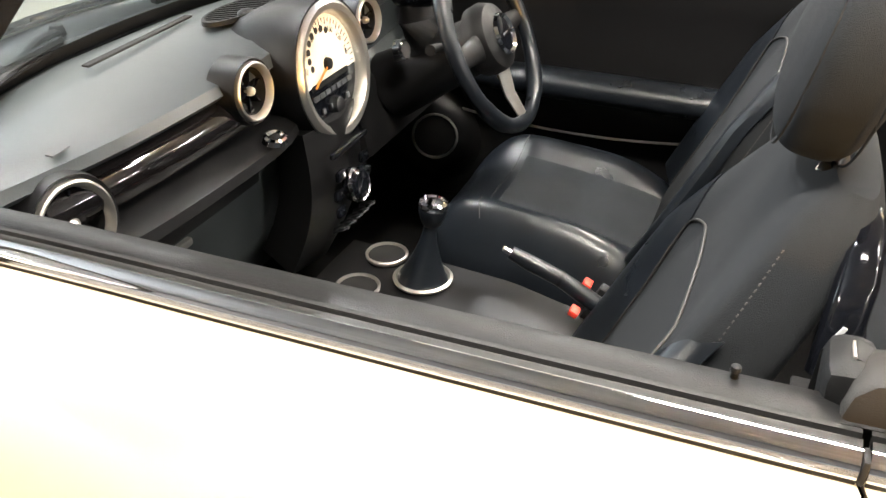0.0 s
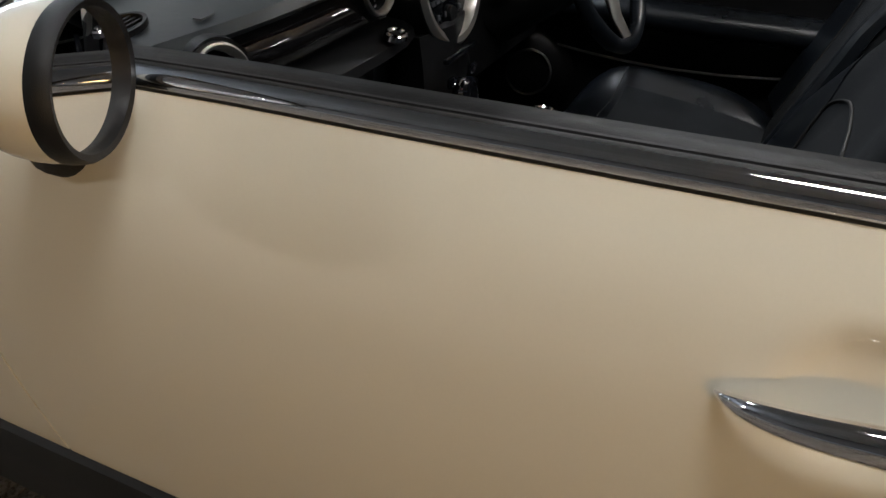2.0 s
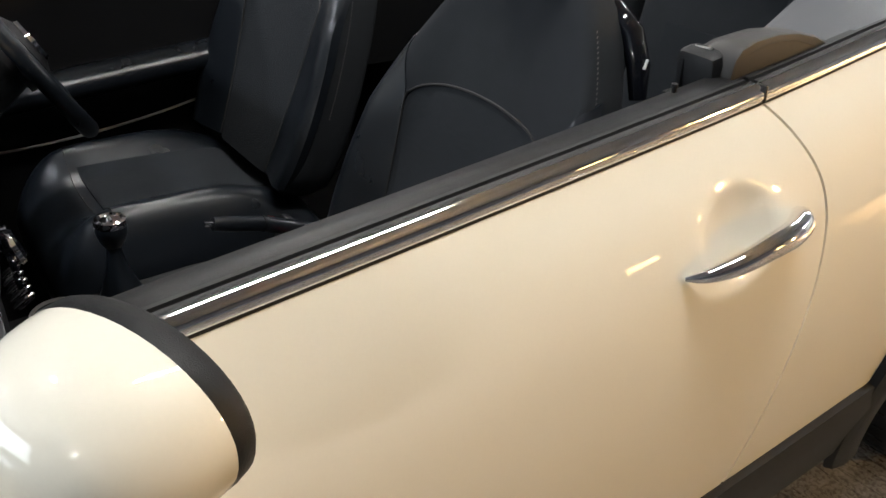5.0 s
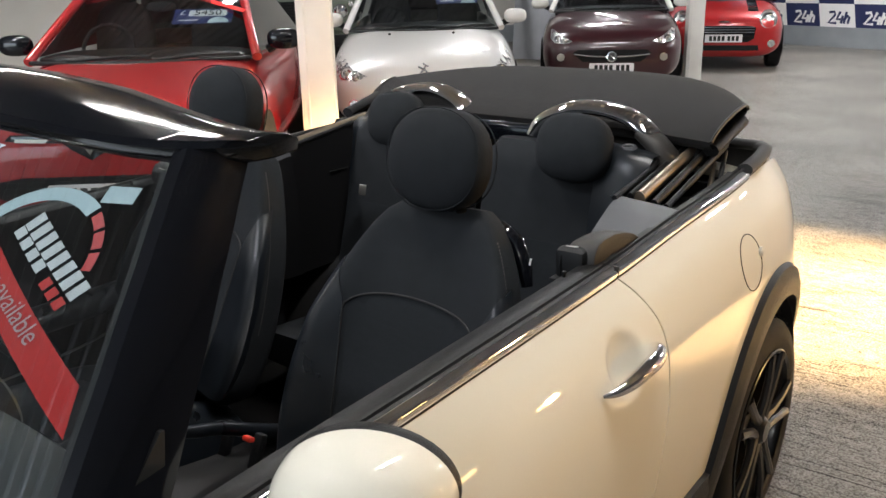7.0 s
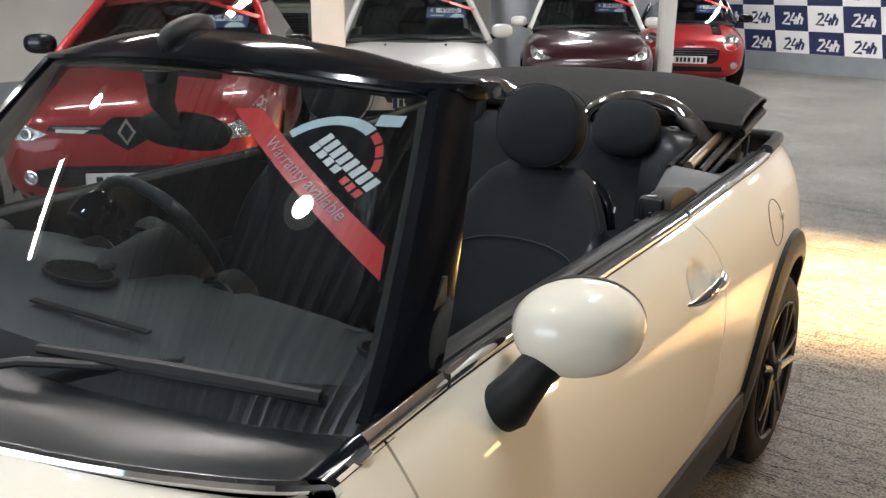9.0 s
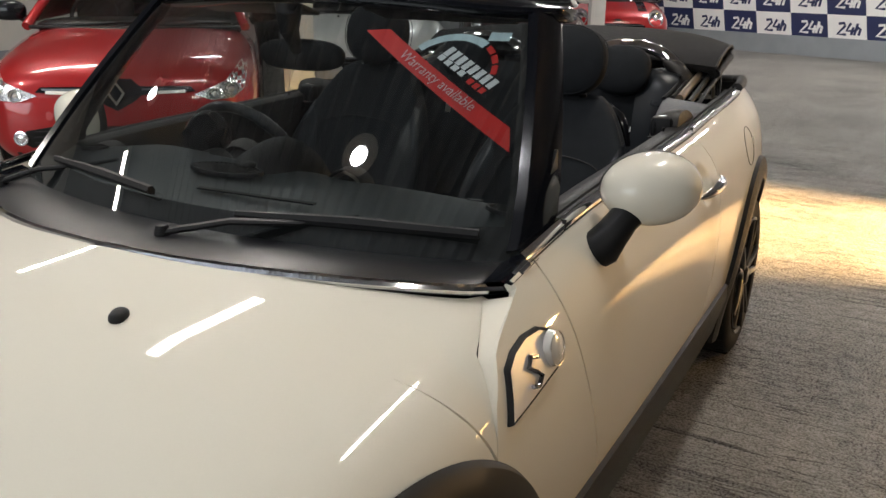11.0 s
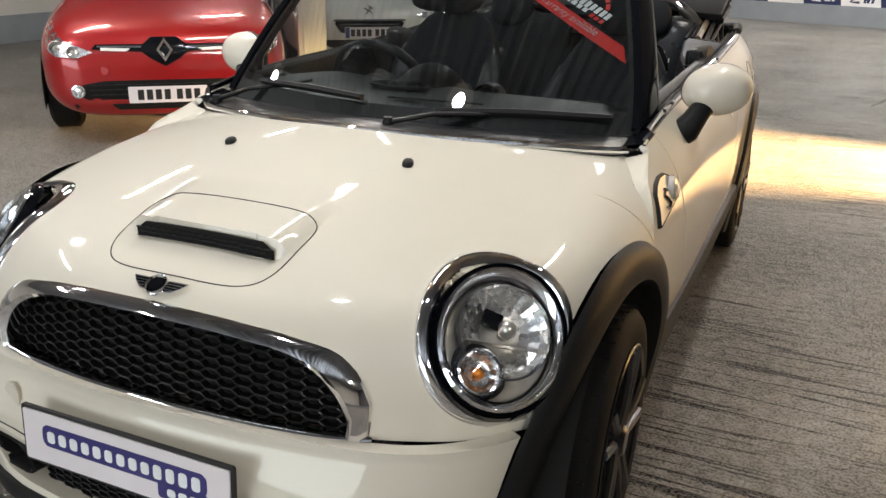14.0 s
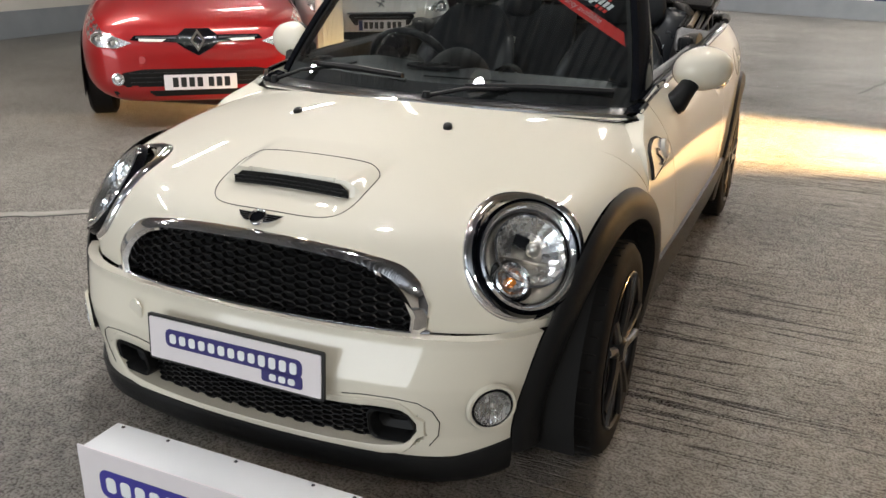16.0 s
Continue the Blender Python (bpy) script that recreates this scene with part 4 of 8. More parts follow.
# bonnet badge: ring with two wings
badge_m = frame_at(on_bonnet(-0.004, -1.752)[0] + on_bonnet(-0.004, -1.752)[1] * 0.004, on_bonnet(-0.004, -1.752)[1], (1, 0, 0))
badge = part("badge", lathe([(0.0, 0.010), (0.016, 0.010), (0.019, 0.006), (0.020, 0.0), (0.0, 0.0)], badge_m, 24), GLOSS_BLACK, CAR, "round black badge with chrome wings")
part("badge_ring", lathe([(0.019, 0.008), (0.022, 0.012), (0.024, 0.008), (0.023, 0.0)], badge_m, 28), CHROME, badge)
for s in (1, -1):
    shape = [(0.016, 0.015), (0.067, 0.0155), (0.058, 0.004), (0.048, -0.004), (0.038, -0.011), (0.016, -0.015)]
    wing = part("badge_wing", outline([(s * x, y) for x, y in shape][::s], 0.004, badge_m), CHROME, badge, "chrome wing")
    part("wing_infill", outline([(s * (0.019 + (x - 0.019) * 0.90), y * 0.80) for x, y in shape][::s], 0.0008, badge_m @ pose(0, 0, 0.004)), GLOSS_BLACK, wing, "black infill")
    ribs = bmesh.new()
    for y, x1 in ((0.0065, 0.058), (0.0, 0.050), (-0.0065, 0.040)):
        box((x1 - 0.022, 0.0016, 0.0012), (s * (x1 + 0.022) / 2, y, 0.0052), bm=ribs, m=badge_m)
    part("wing_rib", ribs, CHROME, wing, smooth=False)

# bonnet scoop: slot shade as a near-black sheet, mesh and inlay joint
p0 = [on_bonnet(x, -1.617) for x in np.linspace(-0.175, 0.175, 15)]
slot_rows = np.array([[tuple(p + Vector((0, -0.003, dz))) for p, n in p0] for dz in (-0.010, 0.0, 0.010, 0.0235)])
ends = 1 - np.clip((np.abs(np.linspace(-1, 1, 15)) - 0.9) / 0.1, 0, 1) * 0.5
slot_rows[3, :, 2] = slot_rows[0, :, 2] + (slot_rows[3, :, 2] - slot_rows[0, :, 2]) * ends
part("scoop_slot_shade", sheet(slot_rows, 0.004, inward=(0, 0, 0.7)), VOID, CAR, "near-black sheet for the shade in the scoop's slot")
sm = bmesh.new()
for r in range(3):
    for k in range(17):
        x = -0.164 + 0.0205 * k + (0.01 if r % 2 else 0)
        if abs(x) < 0.168:
            p, n = on_bonnet(x, -1.623)
            box((0.017, 0.004, 0.0022), (p.x, p.y, p.z - 0.005 + 0.0095 * r), bm=sm)
tagged(part("scoop_mesh", sm, GRILLE, CAR, "black mesh in the scoop", smooth=False), kind="stuff")
joint = []
for k in range(80):
    a = 2 * math.pi * k / 80
    c, si = math.cos(a), math.sin(a)
    x = 0.232 * math.copysign(abs(c) ** 0.42, c) * (1 - 0.16 * (1 - si) / 2)
    y = -1.598 + 0.122 * math.copysign(abs(si) ** 0.5, si)
    p, n = on_bonnet(x, y)
    joint.append(p + n * (0.0004 + float(scoop_lift(np.array((p.x, p.y, p.z))))))
part("scoop_joint", tube(joint, 0.0013, 5, True), SEAM, CAR)
for x in (0.252, -0.262):
    p, n = on_bonnet(x, -1.176)
    part("washer_nozzle", ellipsoid((0.014, 0.019, 0.011), (0, 0, 0.003), seg=(14, 8), m=frame_at(p, n, (0.9, 0.3, 0)), power=0.8), CLADDING, CAR, "black washer nozzle")
# dealer plate on the bumper
pm = frame_at((0.0, -1.893, 0.416), (0.0, -0.985, 0.06), (1, 0, 0))
plate = part("front_plate", outline(round_rect(0.530, 0.126, 0.006), 0.008, pm), BLACK_PRINT, CAR, "white dealer show plate with bars of navy print")
part("plate_face", outline(round_rect(0.516, 0.112, 0.004), 0.003, pm @ pose(0, 0, 0.008)), PLATE, plate)
words = bmesh.new()
outline(round_rect(0.412, 0.048, 0.016), 0.0012, pm @ pose(0.0, 0.008, 0.0112, 0, 0, 0), words)
outline(round_rect(0.118, 0.034, 0.008), 0.0012, pm @ pose(0.148, -0.028, 0.0112), words)
part("plate_print", words, NAVY, plate, "navy bar of print")
wb = bmesh.new()
for k in range(13):
    outline(round_rect(0.020, 0.026 if k < 9 else 0.030, 0.007), 0.001, pm @ pose(-0.182 + 0.0303 * k, 0.007, 0.0126), wb)
for k in range(3):
    outline(round_rect(0.020, 0.017, 0.006), 0.001, pm @ pose(0.122 + 0.027 * k, -0.030, 0.0126), wb)
part("plate_letters", wb, WHITE_PRINT, plate)
part("tow_cover", lathe([(0.030, 0.001), (0.0295, 0.003), (0.0275, 0.003), (0.0, 0.0028)], frame_at(bump_at(-0.375, 0.445, 0.0), (-0.25, -0.97, 0.05), (1, 0, 0)), 32), CREAM, CAR)

# side scuttle with repeater
for s in (1, -1):
    def sc(y, z, o=0.0):
        return (s * (float(half_width(y, z)) + o), y, z)
    shape = [(-0.940, 0.728), (-0.925, 0.765), (-0.905, 0.803), (-0.87, 0.818), (-0.82, 0.826), (-0.768, 0.824), (-0.735, 0.812), (-0.716, 0.790), (-0.722, 0.766), (-0.745, 0.752), (-0.80, 0.744), (-0.87, 0.735)]
    cy, cz = -0.83, 0.775
    rows = []
    for g, o in ((1.0, 0.0), (1.0, 0.004), (0.98, 0.007), (0.95, 0.010), (0.93, 0.007)):
        rows.append([sc(cy + (y - cy) * g, cz + (z - cz) * g, o) for y, z in shape])
    scut = part("side_scuttle", sheet(np.array(rows), closed_u=True), CLADDING, CAR, "chrome side scuttle with a round repeater lamp")
    inner_rows = [[sc(cy + (y - cy) * g, cz + (z - cz) * g, 0.0075) for y, z in shape] for g in (0.94, 0.45, 0.05)]
    part("chrome_plate", sheet(np.array(inner_rows), closed_u=True), PALE_METAL, scut, "bright metal infill")
    rep = frame_at(sc(-0.752, 0.785, 0.010), (s * 0.97, 0, 0.2), (0, 1, 0))
    part("repeater", lathe([(0.0, 0.013), (0.02, 0.011), (0.030, 0.006), (0.033, -0.006)], rep, 28), mat("clear_repeater", (0.85, 0.83, 0.78), 0.15, 0.2, 1.0), scut, "round clear side repeater")
    rg = bmesh.new()
    for r in (0.012, 0.021, 0.030):
        tube([rep @ Vector((r * math.cos(a), r * math.sin(a), 0.013 - r * 0.18)) for a in np.linspace(0, 2 * math.pi, 24, endpoint=False)], 0.0013, 5, True, bm=rg)
    part("repeater_rib", rg, SATIN, scut)
    s_shape = tube([sc(-0.835 + y * 0.8, 0.776 + z * 0.8, 0.012) for y, z in ((0.026, 0.022), (0.0, 0.030), (-0.02, 0.016), (0.004, 0.0), (0.022, -0.014), (0.0, -0.028), (-0.026, -0.020))], 0.0042, 6)
    part("scuttle_mark", s_shape, DARK_CHROME, scut)

# door handles
for s in (1, -1):
    def dh(y, z, o):
        return Vector((s * (float(half_width(y, z)) + o), y, z))
    ks = np.linspace(0, 1, 22)
    z_of, o_of = spline([0, 0.25, 0.6, 1], [0.816, 0.823, 0.831, 0.830]), spline([0, 0.06, 0.2, 0.5, 0.8, 0.95, 1], [0.003, 0.013, 0.025, 0.035, 0.031, 0.015, 0.002])
    r_of = spline([0, 0.06, 0.2, 0.5, 0.8, 0.95, 1], [0.003, 0.007, 0.0115, 0.0155, 0.0175, 0.0165, 0.009])
    h = part("door_handle", tube([dh(0.292 + 0.206 * k, float(z_of(float(k))), float(o_of(float(k)))) for k in ks], [float(r_of(float(k))) for k in ks], 16, flat=0.9, up=(s, 0, 0)), CHROME, CAR, "chrome door handle over a finger bowl")
    part("lock_barrel", lathe([(0.0, 0.006), (0.010, 0.005), (0.012, 0.0)], frame_at(dh(0.472, 0.806, 0.0), (s, 0, 0.1), (0, 1, 0)), 18), CHROME, h)

# waist trim joints at the door shut lines
for s in (1, -1):
    for y in (-0.510, 0.499):
        zb, w = float(belt(y)), float(half_width(y, float(belt(y))))
        part("strip_joint", box((0.017, 0.0045, 0.0225), (s * (w - 0.0035), y, zb + 0.0095), 0.001), SEAM, CAR)

# fuel flap
FLAP_Y, FLAP_Z = 1.048, 0.836
fl = bmesh.new()
ring = [(float(half_width(FLAP_Y + 0.066 * math.cos(a), FLAP_Z + 0.064 * math.sin(a))) + 0.0004, FLAP_Y + 0.066 * math.cos(a), FLAP_Z + 0.064 * math.sin(a)) for a in np.linspace(0, 2 * math.pi, 60, endpoint=False)]
part("fuel_flap", tube(ring, 0.0013, 5, True, bm=fl), SEAM, CAR, "round fuel flap joint")
part("flap_grip", ellipsoid((0.007, 0.010, 0.013), (float(half_width(FLAP_Y + 0.064, FLAP_Z + 0.010)) + 0.003, FLAP_Y + 0.064, FLAP_Z + 0.010), seg=(12, 8)), CREAM, CAR)

# door mirrors
MIRROR_FACE = mat("mirror_silver", (0.9, 0.9, 0.92), 0.01, 1.0)
for s in (1, -1):
    c = (s * 0.832, -0.315, 0.977)
    tilt = pose(*c, 0, -6 * s, 24.7 * s)
    shell = bmesh.new()
    rows = []
    for t, r in ((0.0, 1.0), (0.012, 1.0), (0.03, 0.985), (0.05, 0.945), (0.07, 0.875), (0.088, 0.77), (0.102, 0.63), (0.112, 0.46), (0.118, 0.27), (0.121, 0.08), (0.1215, 0.002)):
        rows.append([tilt @ Vector((0.102 * r * math.cos(a), -t * 0.77, 0.0747 * r * math.sin(a))) for a in np.linspace(0, 2 * math.pi, 44, endpoint=False)])
    mirror = part("door_mirror", sheet(np.array([[tuple(v) for v in r] for r in rows]), closed_u=True), CREAM, CAR, "cream oval door mirror on a black stalk")
    rim = lathe([(0.101, 0.004), (0.103, -0.004), (0.102, -0.016), (0.098, -0.021), (0.090, -0.019), (0.086, 0.012), (0.080, 0.030)], tilt @ pose(0, 0, 0, 90, 0, 0), 44, oval=0.732)
    part("mirror_rim", rim, CLADDING, mirror, "black plastic rim")
    part("mirror_glass", lathe([(0.0, -0.009), (0.0885, -0.009)], tilt @ pose(0, 0, 0, 90, 0, 0), 40, oval=0.732), MIRROR_FACE, mirror, "mirror glass")
    stalk = tube([Vector((s * 0.715, -0.428, 0.838)), Vector((s * 0.752, -0.428, 0.856)), Vector((s * 0.775, -0.424, 0.872)), Vector((s * 0.788, -0.412, 0.896)), Vector((s * 0.802, -0.390, 0.922)), Vector((s * 0.822, -0.352, 0.952))], [0.036, 0.041, 0.041, 0.035, 0.032, 0.034], 20)
    part("mirror_stalk", stalk, CLADDING, mirror, "black plastic stalk")

# windscreen
def screen_at(x, z, out=0.0):
    y = -0.435 + 0.36 * x * x + (z - 1.271) + 0.03 * ((z - 1.1) / 0.2) ** 2 * 0.3
    return Vector((x, y - 0.707 * out, z + 0.707 * out))


def screen_edge(z):
    return float(np.interp(z, [0.86, 0.92, 1.0, 1.1, 1.2, 1.30, 1.34], [0.672, 0.668, 0.650, 0.620, 0.585, 0.545, 0.530]))


def screen_top(x):
    return 1.335 - 0.12 * x * x + 0.35 * max(0.0, abs(x) - 0.38) ** 2


glass_pts = np.array([[tuple(screen_at(screen_edge(0.885 + (screen_top(0.3) - 0.885) * v) * u, 0.885 + (screen_top(screen_edge(1.3) * u) - 0.885) * v)) for u in np.linspace(-1, 1, 41)] for v in np.linspace(0, 1, 25)])
screen = part("windscreen", sheet(glass_pts), SCREEN, CAR, "raked windscreen with a red warranty sticker")
screen.visible_shadow = False
# black printed border on the inside of the glass
low_edge = np.array([[tuple(screen_at(screen_edge(0.90) * u, 0.882 + (0.048 + 0.012 * abs(u) ** 3) * v, -0.003)) for u in np.linspace(-1, 1, 41)] for v in (0, 0.5, 1)])
part("screen_border", sheet(low_edge), SEAM, screen, "black printed glass border")
for s in (1, -1):
    side_edge = np.array([[tuple(screen_at(s * (screen_edge(z) - 0.022 * q), z, -0.003)) for q in (0, 0.5, 1)] for z in np.linspace(0.93, 1.29, 16)])
    part("screen_border", sheet(side_edge), SEAM, screen, "black printed glass border")
for s in (1, -1):
    rows = []
    for z in np.linspace(0.897, 1.304, 24):
        e = screen_edge(z)
        p = screen_at(s * e, z)
        k = (z - 0.875) / 0.425
        wide = 0.080 * (1 - k) + 0.034 * k
        rows.append([tuple(p + Vector((-s * 0.012, 0.004, -0.012))), tuple(p + Vector((-s * 0.008, -0.006, 0.006))), tuple(p + Vector((s * 0.012, -0.002, 0.010))),
                     tuple(p + Vector((s * (0.032), 0.030, 0.010))), tuple(p + Vector((s * 0.036, 0.040 + wide, 0.004))), tuple(p + Vector((s * 0.022, 0.050 + wide, -0.004))), tuple(p + Vector((-s * 0.014, 0.04, -0.012)))])
    part("a_pillar", sheet(np.array(rows), closed_u=True), GLOSS_BLACK, CAR, "gloss black windscreen pillar")
    tri_rows = [[tuple(Vector((s * (0.690 - 0.10 * max(0, z - 0.92)), y, z))) for y in np.linspace(-0.60 + (z - 0.90) * 0.95, -0.475 + (z - 0.90) * 0.20, 6)] for z in np.linspace(0.90, 1.06, 8)]
    part("corner_trim", sheet(np.array(tri_rows), 0.015, inward=(0, -0.5, 0.9)), TRIM, CAR)
rows = []
for x, shrink in [(-0.593, 0.01), (-0.593, 0.80), (-0.591, 0.90), (-0.586, 0.97)] + [(x, 1.0) for x in np.linspace(-0.578, 0.578, 61).tolist()] + [(0.586, 0.97), (0.591, 0.90), (0.593, 0.80), (0.593, 0.01)]:
    zt = screen_top(x)
    p = screen_at(x, zt)
    rise = 0.042 * max(0.0, 1 - (abs(x) / 0.585) ** 2.2)
    sec = [(0.020, -0.020), (-0.004, -0.010), (-0.012, 0.004), (-0.006, 0.012), (0.002, 0.010), (0.03, 0.012 + rise * 0.55), (0.075, 0.014 + rise), (0.135, 0.008 + rise * 0.9), (0.165, -0.002 + rise * 0.5), (0.160, -0.018), (0.09, -0.022)]
    far = 1 - 0.40 * min(1.0, max(0.0, (abs(x) - 0.30) / 0.27)) ** 1.5
    sec = [(dy * far if dy > 0 else dy, z) for dy, z in sec]
    rows.append([(x, p.y + 0.022 * max(0.0, (abs(x) - 0.54) / 0.053) ** 2 + 0.045 + (dy - 0.045) * shrink, zt - 0.003 + (z + 0.003) * shrink) for dy, z in sec])
part("header_rail", sheet(np.array(rows), closed_u=True), GLOSS_BLACK, CAR, "gloss black windscreen header")
fin = ellipsoid((0.030, 0.070, 0.036), (-0.056, -0.285, 1.378), (16, 0, 0), power=0.9)
part("aerial_fin", fin, CLADDING, CAR, "black aerial fin on the header")

# scuttle panel, bonnet-edge chrome and wipers
rows = []
for x in np.linspace(-0.705, 0.705, 61).tolist():
    ax = min(abs(x), 0.70)
    a = Vector((x, float(cowl_y(ax)) + 0.012 + (abs(x) - ax) * 1.1, 0.893 - 0.035 * (ax / 0.7) ** 2 + (abs(x) - ax) * 0.45))
    b = screen_at(x, 0.895 - 0.012 * (abs(x) / 0.7) ** 2)
    b.y = max(b.y, a.y + 0.03) + 0.01
    rows.append([tuple(a.lerp(b, t) + Vector((0, 0, 0.010 * math.sin(math.pi * t) - 0.004))) for t in np.linspace(0, 1, 8)])
part("scuttle_panel", sheet(np.array(rows)), SCUTTLE, CAR, "black scuttle panel below the windscreen")
edge = []
for x in np.r_[-0.7245, -0.716, -0.707, np.linspace(-0.70, 0.70, 81), 0.707, 0.716, 0.7245].tolist():
    ax = min(abs(x), 0.70)
    edge.append(Vector((x, float(cowl_y(ax)) + 0.008 + (abs(x) - ax) * 2.0, 0.902 - 0.033 * (ax / 0.7) ** 2 + 0.003 + (abs(x) - ax) * 1.5)))
part("bonnet_edge_strip", tube([p - Vector((0, 0.002, 0.004)) for p in edge], 0.0095, 8), CHROME, CAR, "chrome strip along the rear of the bonnet")
for name, piv, bend, tip, blade in (("wiper", (0.045, -0.885, 0.905), (0.27, -0.755, 0.925), (0.37, -0.690, 0.938), ((0.14, -0.735, 0.908), (0.610, -0.655, 0.916))),
                                    ("wiper", (-0.655, -0.735, 0.885), (-0.45, -0.665, 0.935), (-0.36, -0.630, 0.955), ((-0.52, -0.68, 0.925), (-0.10, -0.775, 0.930)))):
    wp = part(name, tube([piv, Vector(piv).lerp(Vector(bend), 0.5) + Vector((0, 0, 0.012)), bend, tip], [0.013, 0.012, 0.010, 0.007], 8, flat=0.6), CLADDING, CAR, "black windscreen wiper")
    part("pivot", lathe([(0.0, 0.016), (0.012, 0.014), (0.016, 0.0), (0.016, -0.02)], pose(*piv), 16), CLADDING, wp)
    a, b = (Vector(screen_at(x, z, 0.014)) for x, z in ((blade[0][0], blade[0][2] + 0.012), (blade[1][0], blade[1][2] + 0.004)))
    part("blade", tube([a, a.lerp(b, 0.5) + Vector((0, -0.004, 0.004)), b], [0.008, 0.012, 0.010], 6), CLADDING, wp)
    part("squeegee", tube([a + Vector((0, 0.006, -0.007)), b + Vector((0, 0.006, -0.007))], 0.0035, 5), RUBBER, wp)


# stickers on the inside of the windscreen
def screen_patch(fn, nu, nv, material, label, name="sticker"):
    pts = np.array([[tuple(screen_at(*fn(u / (nu - 1), v / (nv - 1)), -0.004)) for u in range(nu)] for v in range(nv)])
    return part(name, sheet(pts), material, screen, label)


band = ((0.206, 1.270), (0.261, 1.273), (0.586, 1.102), (0.602, 1.060))
screen_patch(lambda u, v: (band[0][0] + (band[3][0] - band[0][0]) * u + ((band[1][0] - band[0][0]) * (1 - u) + (band[2][0] - band[3][0]) * u) * v,
                           band[0][1] + (band[3][1] - band[0][1]) * u + ((band[1][1] - band[0][1]) * (1 - u) + (band[2][1] - band[3][1]) * u) * v), 24, 4, RED_PRINT, "red diagonal warranty band")


def screen_text(words, x, z, height, angle, material, label):
    """Letters laid on the glass, upright for someone in front of the car."""
    flat = text_mesh(words, height, pose(0, 0, 0, 0, 0, angle), 0.0003)
    for v in flat.verts:
        # local y runs up the glass, which rises 0.707 for each metre
        q = screen_at(x + v.co.x, z + v.co.y * 0.707, -0.0022)
        v.co = q
    return part("lettering", flat, material, screen, label, smooth=False)


screen_text("Warranty available", 0.410, 1.180, 0.031, -35, WHITE_PRINT, "white lettering")
ARC_X, ARC_Z = 0.417, 1.195


def arc_at(deg, r):
    return ARC_X + r * math.cos(radians(deg)), ARC_Z + 0.707 * r * math.sin(radians(deg))


screen_patch(lambda u, v: arc_at(140 - 88 * u, 0.086 + 0.018 * v), 26, 3, PALE_BLUE, "pale blue arc")
for k in range(3):
    screen_patch(lambda u, v: arc_at(48 - 17 * k - 14 * u, 0.090 + 0.012 * v), 6, 3, RED_PRINT, "red arc piece")
for x, z, wide, high, mt in ((0.467, 1.205, 0.156, 0.024, WHITE_PRINT), (0.428, 1.208, 0.088, 0.013, WHITE_PRINT), (0.493, 1.172, 0.056, 0.013, RED_PRINT)):
    c, si = math.cos(radians(-36)), math.sin(radians(-36))
    n = max(3, int(wide / 0.019))
    for k in range(n):
        lo_, hi_ = k / n, (k + 0.72) / n
        screen_patch(lambda u, v: (x + (lo_ + (hi_ - lo_) * u - 0.5) * wide * c - (v - 0.5) * high * si, z + ((lo_ + (hi_ - lo_) * u - 0.5) * wide * si + (v - 0.5) * high * c) * 0.707), 3, 3, mt, "bar of print", "print_bar")
screen_patch(lambda u, v: (0.475 + 0.042 * u, 1.257 + 0.016 * v), 3, 3, PALE_BLUE, "small white sticker")


# wheels
def spoke_wheel(at, s, steer, name="wheel"):
    m = pose(*at, 0, 0, steer) @ pose(0, 0, 0, 0, 90 * s, 0)
    holder = thing(name)
    holder.matrix_world = Matrix.Identity(4)
    holder.parent = CAR
    tagged(holder, "black five-spoke alloy wheel with a low-profile tyre")
    R = HUB
    prof = [(0.222, -0.090), (0.250, -0.097), (0.285, -0.094), (0.302, -0.080), (R, -0.058), (R, 0.058), (0.302, 0.080), (0.285, 0.094), (0.250, 0.099), (0.222, 0.093)]
    tyre = part("tyre", lathe(prof, m, 64), RUBBER, holder, "low-profile black tyre")
    tr = bmesh.new()
    for z in (-0.035, 0.0, 0.035):
        lathe([(R + 0.0006, z - 0.004), (R + 0.0008, z), (R + 0.0006, z + 0.004)], m, 48, tr)
    for k in range(44):
        for sx in (-1, 1):
            box((0.004, 0.0035, 0.040), (R, 0, sx * 0.062), bm=tr, m=m @ pose(0, 0, 0, 0, 0, 360 / 44 * k + 3 * sx))
    part("tread_groove", tr, VOID, tyre, smooth=False)
    part("rim", lathe([(0.222, -0.095), (0.216, -0.08), (0.205, 0.02), (0.210, 0.075), (0.217, 0.092), (0.226, 0.098), (0.222, 0.101), (0.212, 0.096)], m, 64), RIM, holder, "satin black rim")
    part("brake_disc", lathe([(0.0, 0.0), (0.13, 0.0), (0.14, -0.005), (0.14, -0.03), (0.0, -0.03)], m, 40), SATIN, holder, "steel brake disc")
    for k in range(5):
        sp = bmesh.new()
        for side in (-1, 1):
            path = [(0.03, 0.020 * side), (0.09, 0.020 * side), (0.15, 0.030 * side), (0.214, 0.046 * side)]
            tube([(x, y, 0.078 + 0.018 * math.sin(x * 9)) for x, y in path], [0.017, 0.013, 0.012, 0.014], 8, flat=0.9, bm=sp)
        bmesh.ops.transform(sp, matrix=m @ pose(0, 0, 0, 0, 0, 72 * k + 20), verts=sp.verts)
        part("spoke", sp, RIM, holder)
    part("hub_cap", lathe([(0.0, 0.108), (0.028, 0.106), (0.036, 0.098), (0.045, 0.085), (0.06, 0.07), (0.0, 0.03)], m, 28), RIM, holder, "black centre cap")
    return holder


for s in (1, -1):
    spoke_wheel((s * 0.728, AXLE_F, HUB), s, 1)
    spoke_wheel((s * 0.728, AXLE_R, HUB), s, 0)

